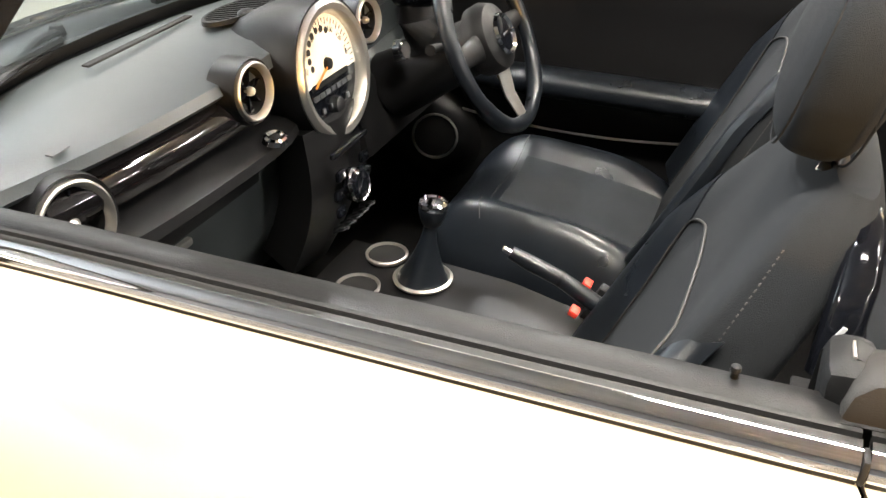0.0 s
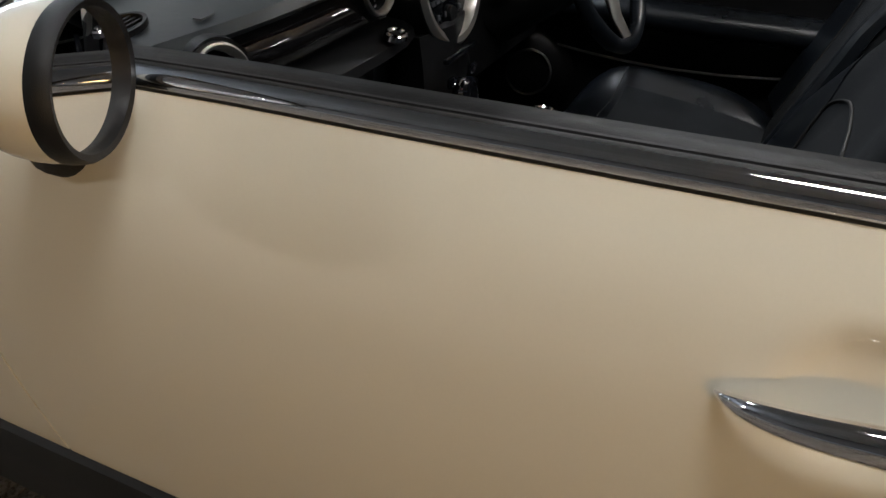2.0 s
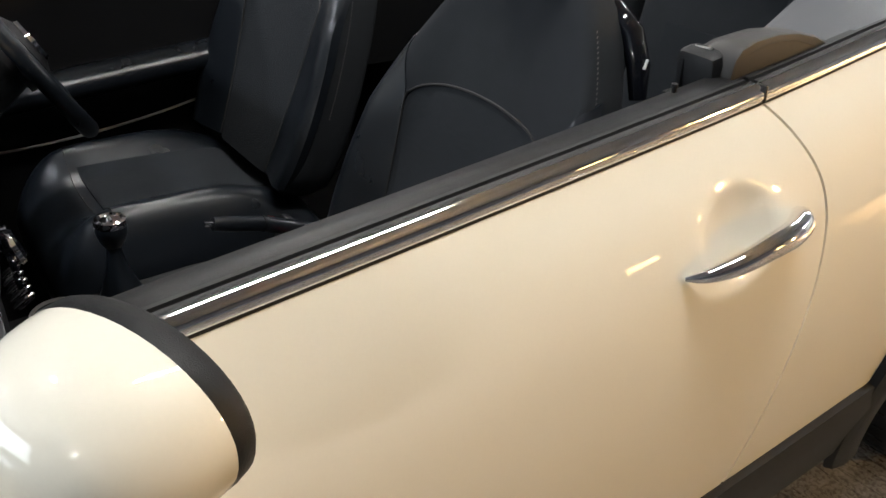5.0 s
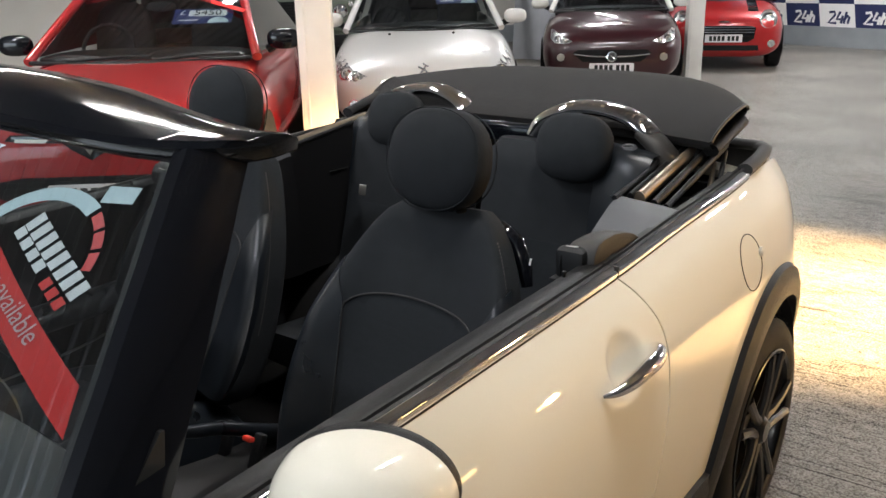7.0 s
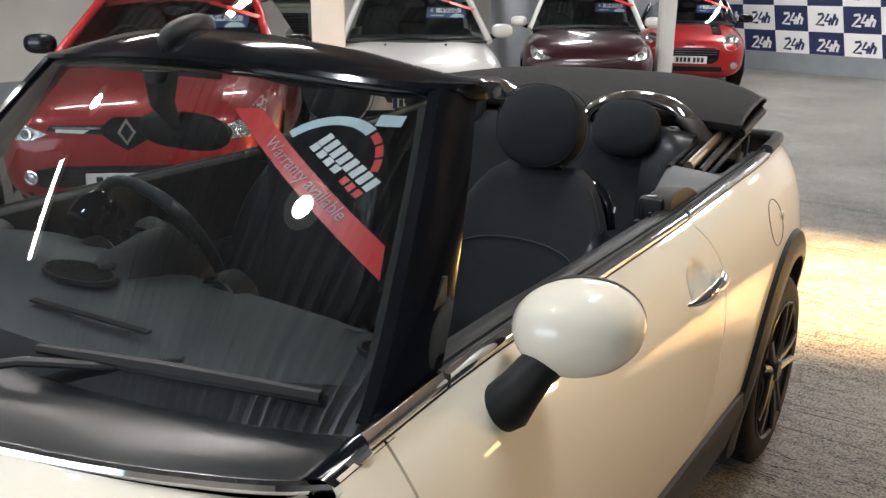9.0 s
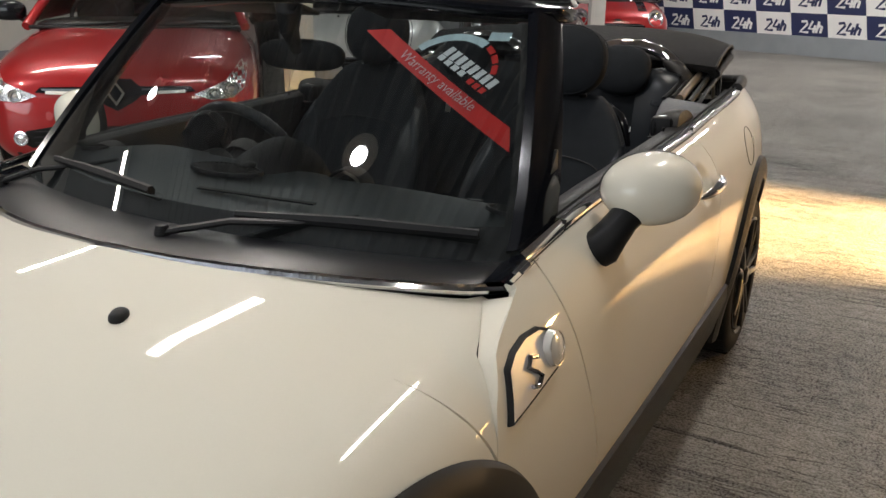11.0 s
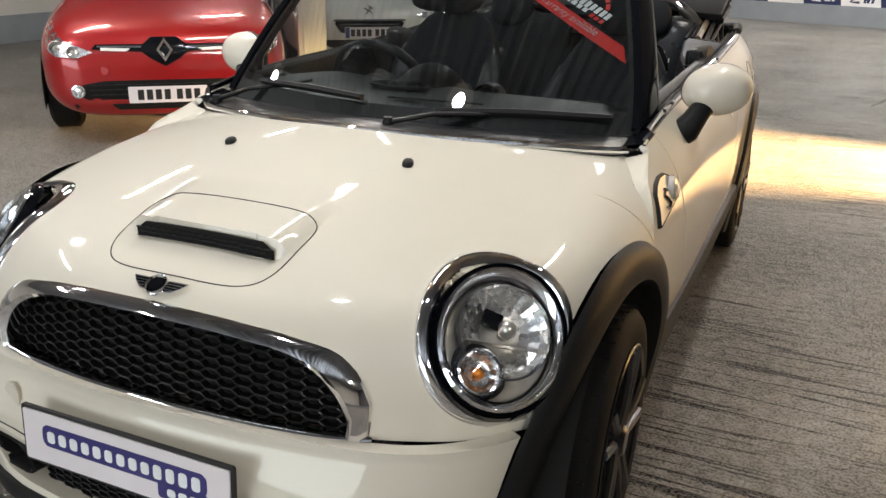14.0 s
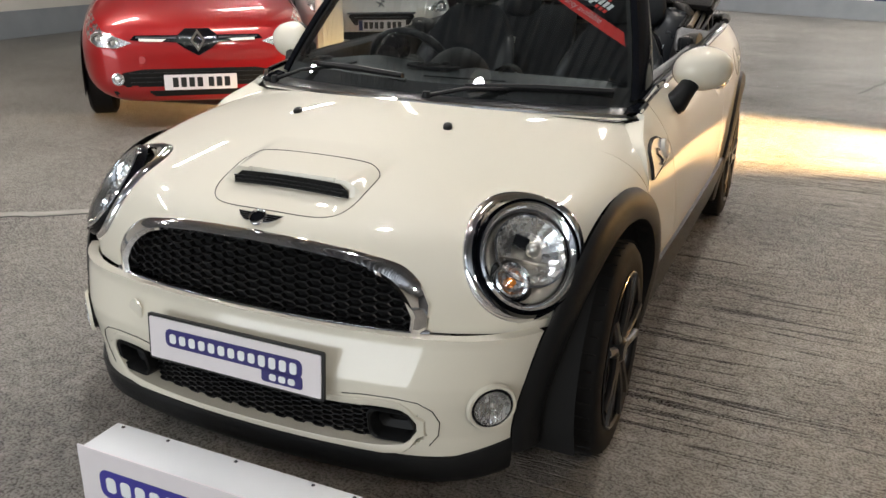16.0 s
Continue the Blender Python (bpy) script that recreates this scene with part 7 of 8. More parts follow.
def simple_wheel(parent, at, r, rim_mat=SATIN, spokes=7):
    s = 1 if at[0] > 0 else -1
    m = pose(*at) @ pose(0, 0, 0, 0, 90 * s, 0)
    w = part("wheel", lathe([(r * 0.62, -0.09), (r * 0.9, -0.10), (r, -0.075), (r, 0.075), (r * 0.9, 0.10), (r * 0.68, 0.098), (r * 0.66, 0.085)], m, 40), RUBBER, parent, "wheel with a black tyre")
    part("rim", lathe([(r * 0.67, 0.088), (r * 0.64, 0.06), (r * 0.62, -0.05), (0.0, -0.05)], m, 32), VOID, w)
    sp = bmesh.new()
    for k in range(spokes):
        box((r * 0.62, r * 0.14, 0.02), (r * 0.33, 0, 0.070), 0.004, bm=sp, m=m @ pose(0, 0, 0, 0, 0, 360 / spokes * k))
    lathe([(0.0, 0.09), (r * 0.14, 0.085), (r * 0.16, 0.06)], m, 16, sp)
    part("spokes", sp, rim_mat, w, smooth=False)


def plate_bars(parent, m, blue=True, width=0.52):
    p = part("number_plate", outline(round_rect(width, 0.111, 0.006), 0.006, m), PLATE, parent, "white number plate with plain black bars")
    for k in range(7):
        part("plate_bar", outline(round_rect(0.040, 0.070, 0.004), 0.001, m @ pose(-0.195 + (0.058 * k) + (0.022 if k > 3 else 0) + 0.015, 0, 0.0062)), BLACK_PRINT, p, smooth=False)
    if blue:
        part("plate_stripe", outline(round_rect(0.042, 0.105, 0.003), 0.001, m @ pose(-width / 2 + 0.024, 0, 0.0064)), BLUE_BOARD, p, smooth=False)


def parked_car(name, label, paint, nose_at_, turn, L, W, H, bonnet, plan, tail_roof, screen_y, roof_y, features, mirror=None, wheel_r=0.31, track_in=0.10, roof_paint=None):
    """A parked hatchback, facing -y before it is turned; nose_at_ is where the tip of its nose stands."""
    d = Vector((math.sin(radians(turn)), -math.cos(radians(turn)), 0))
    o = Vector((nose_at_[0], nose_at_[1], 0)) - d * (L / 2)
    car = thing(name, tuple(o), label, "car", "parked cars", turn)
    n0 = -L / 2
    stations = np.r_[0, 0.015, 0.04, 0.08, 0.14, 0.22, 0.34, 0.5, 0.7, 0.9, 1.1, 1.3, 1.6, 2.0, 2.5, 3.0, L - 0.4, L - 0.15, L - 0.03, L]
    bt, pl = spline(*bonnet), spline(*plan)
    rings = []
    for k, s in enumerate(stations):
        w, zt = W / 2 * float(pl(float(s))), float(bt(float(s)))
        zl = 0.20 + 0.10 * max(0, 1 - s / 0.05) + 0.06 * max(0.0, (s - L + 0.3) / 0.3)
        zm = zl + (zt - zl) * 0.62
        ring = []
        for a in np.linspace(0, 2 * math.pi, 48, endpoint=False):
            c, si = math.cos(a), math.sin(a)
            x = w * math.copysign(abs(c) ** 0.42, c)
            z = zm + ((zt - zm) * abs(si) ** (0.62 if s < 1.2 else 0.5) if si > 0 else -(zm - zl) * abs(si) ** 0.45)
            ring.append(Vector((x * (1 - 0.07 * max(0, (z - 0.6) / 0.4)), n0 + s, z)))
        rings.append(ring)
    body_bm = capped(rings)
    tree = BVHTree.FromBMesh(body_bm)
    part("body", body_bm, paint, car, "glossy painted bodywork")

    def drop(x, z, out):
        hit = tree.ray_cast(Vector((x, n0 - 1, z)), Vector((0, 1, 0)))[0]
        y = hit.y if hit is not None else n0 + 0.3
        return Vector((x, y - out, z))

    def patch(nm, poly, material, lab, out=0.006, both=False, parent=None, dome=0.0):
        for s in ((1, -1) if both else (1,)):
            bm = bmesh.new()
            f = bm.faces.new([bm.verts.new((s * x, 0, z)) for x, z in poly])
            bmesh.ops.triangulate(bm, faces=[f])
            bmesh.ops.subdivide_edges(bm, edges=bm.edges[:], cuts=3, use_grid_fill=True)
            rim = {v for e in bm.edges if len(e.link_faces) == 1 for v in e.verts}
            flat = {v: v.co.copy() for v in bm.verts}
            for v in bm.verts:
                v.co = drop(v.co.x, v.co.z, out + (0 if v in rim else dome))
            made = {}
            for e in [e for e in bm.edges if len(e.link_faces) == 1]:
                q = []
                for v in e.verts:
                    if v not in made:
                        made[v] = bm.verts.new(v.co + Vector((0, 0.03, 0)))
                    q.append(made[v])
                bm.faces.new((e.verts[0], e.verts[1], q[1], q[0]))
            ob = part(nm, bm, material, parent or car, lab)
        return ob

    features(car, patch, drop, n0)
    # greenhouse
    gy0, gy1, gy2, gy3 = n0 + screen_y, n0 + roof_y, n0 + tail_roof, n0 + L - 0.12
    zb = float(bt(float(screen_y))) - 0.01
    wb, wr = W / 2 * 0.90, W / 2 * 0.68

    def gh(y, up):
        """Half width of the cabin at height share up."""
        return wb + (wr - wb) * up
    top = lambda y: H - 0.05 * ((y - (gy1 + gy2) / 2) / 1.2) ** 2
    zr = top(gy1) - 0.02
    glass = np.array([[(gh(0, v) * 0.97 * u, gy0 + (gy1 - gy0) * v ** 1.08 + 0.20 * (1 - v * 0.5) * u * u, zb + (zr - zb) * v) for u in np.linspace(-1, 1, 21)] for v in np.linspace(0, 1, 12)])
    ws = part("windscreen", sheet(glass), SCREEN, car, "windscreen with a blue price board behind it")
    ws.visible_shadow = False
    roof = np.array([[(wr * u * (1 - 0.1 * (k / 9) ** 2), gy1 + (gy2 - gy1) * k / 9 + 0.10 * u * u * (1 - k / 9), top(gy1 + (gy2 - gy1) * k / 9) - 0.05 * u * u - 0.015) for u in np.linspace(-1, 1, 17)] for k in range(10)])
    part("roof", sheet(roof, 0.03, inward=(0, 0, 0)), roof_paint or paint, car, "painted roof")
    rear = np.array([[(wr * 0.95 * u + (wb - wr) * u * v, gy2 + (gy3 - gy2) * v, top(gy2) - 0.02 - 0.05 * u * u - (top(gy2) - zb - 0.05) * v) for u in np.linspace(-1, 1, 11)] for v in np.linspace(0, 1, 8)])
    part("rear_screen", sheet(rear), GLASS_TINT, car)
    for s in (1, -1):
        side = np.array([[(s * (gh(0, v) * 0.985), gy0 + 0.20 + (gy1 + 0.12 - gy0 - 0.20) * v + ((gy3 - 0.10) + (gy2 - gy3 + 0.05) * v - (gy0 + 0.2 + (gy1 + 0.12 - gy0 - 0.2) * v)) * u, zb + 0.02 + (zr - 0.03 - zb) * v) for u in np.linspace(0, 1, 14)] for v in np.linspace(0, 1, 8)])
        part("side_window", sheet(side), GLASS_TINT, car, "dark side window")
        part("a_pillar", tube([(s * gh(0, v) * 0.985, gy0 + 0.19 + (gy1 + 0.09 - gy0 - 0.19) * v ** 1.05, zb + (zr - zb) * v) for v in np.linspace(0, 1, 8)], 0.034, 10), roof_paint or paint, car, "painted windscreen pillar")
        part("roof_rail", tube([(s * wr, gy1 + 0.09, zr - 0.02), (s * wr * 0.98, (gy1 + gy2) / 2, top((gy1 + gy2) / 2) - 0.055), (s * wr * 0.93, gy2, top(gy2) - 0.06)], 0.03, 8), roof_paint or paint, car)
        mt = mirror or paint
        mir = part("door_mirror", ellipsoid((0.115, 0.06, 0.072), (s * (W / 2 + 0.06), gy0 + 0.42, zb + 0.10), (0, 0, 0), power=0.75), mt, car, "door mirror")
        part("mirror_arm", tube([(s * (W / 2 - 0.06), gy0 + 0.44, zb + 0.03), (s * (W / 2 + 0.0), gy0 + 0.43, zb + 0.06)], 0.03, 8), CLADDING, mir)
        for wy in (n0 + 0.80, n0 + L - 0.66):
            simple_wheel(car, (s * (W / 2 - track_in), wy, wheel_r), wheel_r)
            # flat black fan: the wheel well's shade is put into its colour
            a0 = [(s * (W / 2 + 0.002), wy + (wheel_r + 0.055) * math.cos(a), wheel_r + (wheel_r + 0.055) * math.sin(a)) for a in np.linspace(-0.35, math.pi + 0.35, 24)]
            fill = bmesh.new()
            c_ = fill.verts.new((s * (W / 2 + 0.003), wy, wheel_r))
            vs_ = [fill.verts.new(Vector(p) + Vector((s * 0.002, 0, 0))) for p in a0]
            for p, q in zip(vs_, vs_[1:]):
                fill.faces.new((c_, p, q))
            part("wheel_well_shade", fill, VOID, car, smooth=False)
    # cabin: dash, seats, dark floor
    part("cabin_floor", box((wb * 1.8, gy3 - gy0 - 0.4, 0.02), (0, (gy0 + gy3) / 2 + 0.1, zb - 0.12)), VOID, car, smooth=False)
    part("dash_top", ellipsoid((wb * 0.92, 0.28, 0.06), (0, gy0 + 0.34, zb - 0.0), power=0.6), TRIM, car)
    for s in (1, -1):
        st = part("front_seat", ellipsoid((0.22, 0.09, 0.34), (s * 0.36, gy0 + 1.05, zb + 0.02), (-14, 0, 0), power=0.6), CLOTH, car, "dark front seat")
        part("head_restraint", ellipsoid((0.12, 0.05, 0.08), (s * 0.36, gy0 + 1.14, zb + 0.43), power=0.7), CLOTH, st)
    part("steering_wheel", tube([(-0.36 + 0.18 * math.cos(a), gy0 + 0.62 + 0.06 * math.sin(a), zb + 0.04 + 0.17 * math.sin(a)) for a in np.linspace(0, 2 * math.pi, 28, endpoint=False)], 0.016, 8, True), TRIM, car)
    part("rear_view_mirror", ellipsoid((0.11, 0.02, 0.035), (0, gy1 - 0.02, zr - 0.10), power=0.7), CLADDING, car)
    for s in (0.05, 0.62):
        part("wiper", tube([(s - 0.5, gy0 - 0.015 + 0.2 * (s - 0.5) ** 2, zb + 0.015), (s - 0.15, gy0 + 0.02, zb + 0.04), (s + 0.05, gy0 + 0.03 + 0.1 * s * s, zb + 0.035)], [0.012, 0.010, 0.008], 6), CLADDING, car, "black wiper")
    part("scuttle", tube([(x, gy0 - 0.03 + 0.20 * (x / wb) ** 2, zb + 0.0) for x in np.linspace(-wb * 0.93, wb * 0.93, 17)], 0.03, 8, flat=0.5), CLADDING, car)
    return car, (gy0, gy1, zb, zr, wb)


def price_board(car, box_, digits, x=0.34):
    gy0, gy1, zb, zr, wb = box_
    lean = math.degrees(math.atan2(gy1 - gy0, zr - zb))
    z = zb + (zr - zb) * 0.60
    m = pose(x, gy0 + (gy1 - gy0) * 0.62 + 0.10, z, 90 - lean, 0, 0)
    b = part("price_board", outline(round_rect(0.42, 0.20, 0.012), 0.004, m), BLUE_BOARD, car, "blue price board with a white strip")
    part("price_strip", outline(round_rect(0.27, 0.082, 0.006), 0.002, m @ pose(0.03, 0.040, 0.004)), WHITE_PRINT, b, smooth=False)
    part("price_digits", text_mesh(digits, 0.100, m @ pose(0.03, 0.042, 0.0065), 0.0006), BLACK_PRINT, b, smooth=False)
    part("pound_sign", text_mesh("\u00a3", 0.085, m @ pose(-0.150, 0.042, 0.0065), 0.0006), WHITE_PRINT, b, smooth=False)
    part("print_bar", outline(round_rect(0.14, 0.016, 0.006), 0.001, m @ pose(-0.10, -0.055, 0.0045)), WHITE_PRINT, b, smooth=False)
    part("round_patch", outline([(0.075 * math.cos(a), 0.075 * math.sin(a)) for a in np.linspace(0, math.pi, 16)], 0.001, m @ pose(0.115, -0.095, 0.0045)), PALE_BLUE, b, smooth=False)
    # diagonal red band high on the far side of the screen
    m2 = pose(x + 0.10, gy0 + (gy1 - gy0) * 0.80 + 0.04, zb + (zr - zb) * 0.80, 90 - lean, 0, 0) @ pose(0, 0, 0, 0, 0, -30)
    part("red_band", outline(round_rect(0.46, 0.045, 0.002), 0.001, m2), RED_PRINT, car, "red warranty band on the glass", smooth=False)


def headlamp(car, patch, drop, poly, bulbs, name="headlamp"):
    for s in (1, -1):
        pts = [(s * x, z) for x, z in poly]
        h = patch(name, pts[::s], REFLECTOR, "clear headlamp with silver inside", 0.004)
        for bx, bz, br in bulbs:
            p = drop(s * bx, bz, 0.0)
            m = frame_at(p, (0, -1, 0.15), (1, 0, 0))
            part("reflector_bowl", lathe([(br, 0.018), (br * 1.08, 0.022), (br * 1.1, 0.01), (br * 0.8, 0.012), (br * 0.4, 0.006), (0.0, 0.004)], m, 24), CHROME, h)
            part("bulb", ellipsoid((br * 0.35, br * 0.35, 0.02), (0, 0, 0.012), m=m, seg=(12, 8)), SATIN, h)


PLAN_STD = ([0, 0.015, 0.04, 0.08, 0.14, 0.22, 0.34, 0.5, 0.8, 1.2, 3.0, 3.6, 3.9, 4.1], [0.62, 0.74, 0.80, 0.855, 0.90, 0.935, 0.965, 0.985, 1.0, 1.0, 1.0, 0.97, 0.90, 0.70])


# red hatchback beside the convertible
def red_front(car, patch, drop, n0):
    headlamp(car, patch, drop, [(0.46, 0.640), (0.56, 0.605), (0.70, 0.612), (0.765, 0.66), (0.79, 0.76), (0.775, 0.835), (0.73, 0.80), (0.66, 0.72), (0.55, 0.675)], [(0.69, 0.665, 0.045), (0.585, 0.640, 0.036)])
    patch("grille", [(-0.47, 0.660), (-0.15, 0.640), (-0.10, 0.600), (0, 0.545), (0.10, 0.600), (0.15, 0.640), (0.47, 0.660), (0.44, 0.690), (0.14, 0.690), (0.085, 0.735), (-0.085, 0.735), (-0.14, 0.690), (-0.44, 0.690)], GLOSS_BLACK, "gloss black grille band", 0.008)
    for s in (1, -1):
        patch("grille_blade", [(s * 0.15, 0.680), (s * 0.43, 0.683), (s * 0.43, 0.673), (s * 0.15, 0.668)][::s], CHROME, "chrome grille blade", 0.014)
        patch("day_light", [(s * 0.22, 0.664), (s * 0.41, 0.671), (s * 0.41, 0.652), (s * 0.25, 0.645)][::s], WHITE, "white running light", 0.013)
    p = drop(0, 0.652, 0.014)
    m = frame_at(p, (0, -1, 0.12), (1, 0, 0))
    rows = []
    for g, h in ((1.0, 0.0), (0.92, 0.016), (0.62, 0.016), (0.52, 0.0)):
        rows.append([m @ Vector((x * g, y * g, h)) for x, y in ((0, 0.085), (-0.058, 0.0), (0, -0.085), (0.058, 0.0))])
    part("badge", ring_sheet(rows), CHROME, car, "chrome diamond-shaped badge", smooth=False)
    patch("lower_intake", [(-0.60, 0.375), (-0.52, 0.325), (0.52, 0.325), (0.60, 0.375), (0.54, 0.430), (0.40, 0.452), (-0.40, 0.452), (-0.54, 0.430)], VOID, "black lower intake", 0.004)
    for z in (0.352, 0.385, 0.418):
        patch("intake_slat", [(-0.50, z), (0.50, z), (0.50, z + 0.009), (-0.50, z + 0.009)], CLADDING, "", 0.010)
    for s in (1, -1):
        m = frame_at(drop(s * 0.575, 0.385, 0.004), (s * 0.2, -1, 0), (1, 0, 0))
        f = part("fog_lamp", lathe([(0.045, -0.01), (0.045, 0.012), (0.036, 0.014), (0.033, 0.004), (0.0, 0.0)], m, 24), CHROME, car, "round fog lamp")
        part("fog_lens", ellipsoid((0.033, 0.033, 0.010), (0, 0, 0.006), m=m, seg=(14, 8)), REFLECTOR, f)
    patch("valance", [(-0.62, 0.295), (0.62, 0.295), (0.60, 0.25), (-0.60, 0.25)], CLADDING, "black lower valance", 0.004)
    plate_bars(car, frame_at(drop(0.0, 0.355, 0.016), (0, -1, 0), (1, 0, 0)), False)
    part("tow_cover", lathe([(0.028, 0.002), (0.027, 0.004), (0.0, 0.004)], frame_at(drop(-0.40, 0.520, 0.0), (-0.2, -1, 0), (1, 0, 0)), 24), RED, car)


c, g = parked_car("red_hatchback", "red metallic five-door hatchback parked nose out", RED, (-3.02, 1.66), 40, 4.05, 1.73, 1.44,
                  ([0, 0.015, 0.04, 0.08, 0.14, 0.22, 0.34, 0.5, 0.8, 1.05, 1.4, 2.5, 3.9, 4.05], [0.56, 0.655, 0.72, 0.765, 0.80, 0.835, 0.87, 0.905, 0.955, 0.99, 1.0, 1.0, 0.98, 0.75]),
                  PLAN_STD, 3.3, 1.02, 1.85, red_front, mirror=GLOSS_BLACK)
price_board(c, g, "5450")


# pearl white hatchback behind the post
def white_front(car, patch, drop, n0):
    headlamp(car, patch, drop, [(0.50, 0.640), (0.60, 0.600), (0.74, 0.610), (0.785, 0.68), (0.79, 0.79), (0.755, 0.83), (0.66, 0.72)], [(0.68, 0.665, 0.05), (0.60, 0.63, 0.03)])
    patch("grille", [(-0.36, 0.560), (-0.30, 0.470), (0.30, 0.470), (0.36, 0.560), (0.34, 0.590), (-0.34, 0.590)], GLOSS_BLACK, "black grille", 0.008)
    for z in (0.500, 0.525, 0.550):
        patch("grille_bar", [(-0.31, z), (0.31, z), (0.31, z + 0.008), (-0.31, z + 0.008)], CHROME if z > 0.54 else CLADDING, "", 0.014)
    patch("grille_frame", [(-0.38, 0.588), (0.38, 0.588), (0.37, 0.605), (-0.37, 0.605)], CHROME, "chrome grille edge", 0.012)
    p = drop(0, 0.69, 0.01)
    bd = bmesh.new()
    m = frame_at(p, (0, -1, 0.5), (1, 0, 0))
    for a, b in (((-0.03, -0.04), (0.02, 0.03)), ((0.02, 0.03), (0.04, 0.02)), ((-0.01, 0.0), (-0.05, 0.02)), ((0.0, 0.0), (0.03, -0.04)), ((0.02, 0.03), (-0.01, 0.05))):
        tube([m @ Vector((*a, 0.006)), m @ Vector((*b, 0.006))], 0.009, 6, bm=bd)
    part("badge", bd, CHROME, car, "small chrome emblem")
    patch("lower_intake", [(-0.55, 0.30), (0.55, 0.30), (0.50, 0.40), (-0.50, 0.40)], VOID, "black lower intake", 0.004)
    for s in (1, -1):
        m = frame_at(drop(s * 0.62, 0.40, 0.004), (s * 0.2, -1, 0), (1, 0, 0))
        part("fog_lamp", lathe([(0.05, -0.01), (0.05, 0.012), (0.04, 0.014), (0.0, 0.004)], m, 24), CHROME, car, "round fog lamp")
    for x in (-0.32, 0.28):
        part("washer_nozzle", ellipsoid((0.014, 0.02, 0.01), (x, n0 + 0.72, 0.95), seg=(10, 6)), CLADDING, car)
    plate_bars(car, frame_at(drop(0.0, 0.47, 0.018), (0, -1, 0), (1, 0, 0)))


c, g = parked_car("white_hatchback", "pearl white hatchback parked behind a white post", SILVERWHITE, (-3.30, 5.02), 38, 3.96, 1.74, 1.46,
                  ([0, 0.015, 0.04, 0.08, 0.14, 0.22, 0.34, 0.5, 0.8, 1.05, 1.4, 2.5, 3.8, 3.96], [0.55, 0.63, 0.68, 0.72, 0.76, 0.80, 0.84, 0.88, 0.94, 0.975, 0.99, 0.99, 0.97, 0.75]),
                  PLAN_STD, 3.2, 0.98, 1.75, white_front)
price_board(c, g, "4950")


# maroon city car with white mirrors and roof pillars
def maroon_front(car, patch, drop, n0):
    headlamp(car, patch, drop, [(0.46, 0.665), (0.56, 0.640), (0.68, 0.655), (0.73, 0.70), (0.735, 0.79), (0.70, 0.80), (0.58, 0.72)], [(0.64, 0.695, 0.045), (0.55, 0.672, 0.03)])
    patch("grille", [(-0.46, 0.535), (-0.34, 0.430), (0.34, 0.430), (0.46, 0.535), (0.40, 0.570), (-0.40, 0.570)], VOID, "black grille", 0.006)
    bar = bmesh.new()
    tube([drop(x, 0.490 + 0.16 * x * x, 0.016) for x in np.linspace(-0.44, 0.44, 21)], 0.012, 8, bm=bar)
    part("grille_bar", bar, CHROME, car, "curved chrome grille bar")
    m = frame_at(drop(0, 0.490, 0.022), (0, -1, 0.1), (1, 0, 0))
    b = part("badge", lathe([(0.062, 0.0), (0.062, 0.012), (0.050, 0.014), (0.047, 0.004), (0.0, 0.003)], m, 28), CHROME, car, "round chrome badge")
    part("badge_bar", tube([m @ Vector(p) for p in ((-0.05, 0.015, 0.012), (-0.01, 0.012, 0.014), (0.01, -0.012, 0.014), (0.05, -0.015, 0.012))], 0.008, 6), CHROME, b)
    for s in (1, -1):
        m = frame_at(drop(s * 0.60, 0.485, 0.004), (s * 0.2, -1, 0), (1, 0, 0))
        part("fog_lamp", lathe([(0.045, -0.01), (0.045, 0.010), (0.036, 0.012), (0.0, 0.006)], m, 24), SATIN, car, "round fog lamp")
    plate_bars(car, frame_at(drop(0.0, 0.36, 0.018), (0, -1, 0), (1, 0, 0)), False)


c, g = parked_car("maroon_city_car", "dark maroon city car with white mirrors and pillars", MAROON, (-3.25, 8.55), 28, 3.70, 1.72, 1.48,
                  ([0, 0.015, 0.04, 0.08, 0.14, 0.22, 0.34, 0.5, 0.8, 1.05, 1.4, 2.5, 3.55, 3.70], [0.55, 0.64, 0.70, 0.75, 0.79, 0.83, 0.87, 0.905, 0.96, 0.99, 1.0, 1.0, 0.98, 0.75]),
                  ([0, 0.015, 0.04, 0.08, 0.14, 0.22, 0.34, 0.5, 0.8, 1.2, 2.8, 3.3, 3.55, 3.70], PLAN_STD[1]), 2.9, 0.92, 1.60, maroon_front, mirror=WHITE, roof_paint=WHITE)
price_board(c, g, "8450")


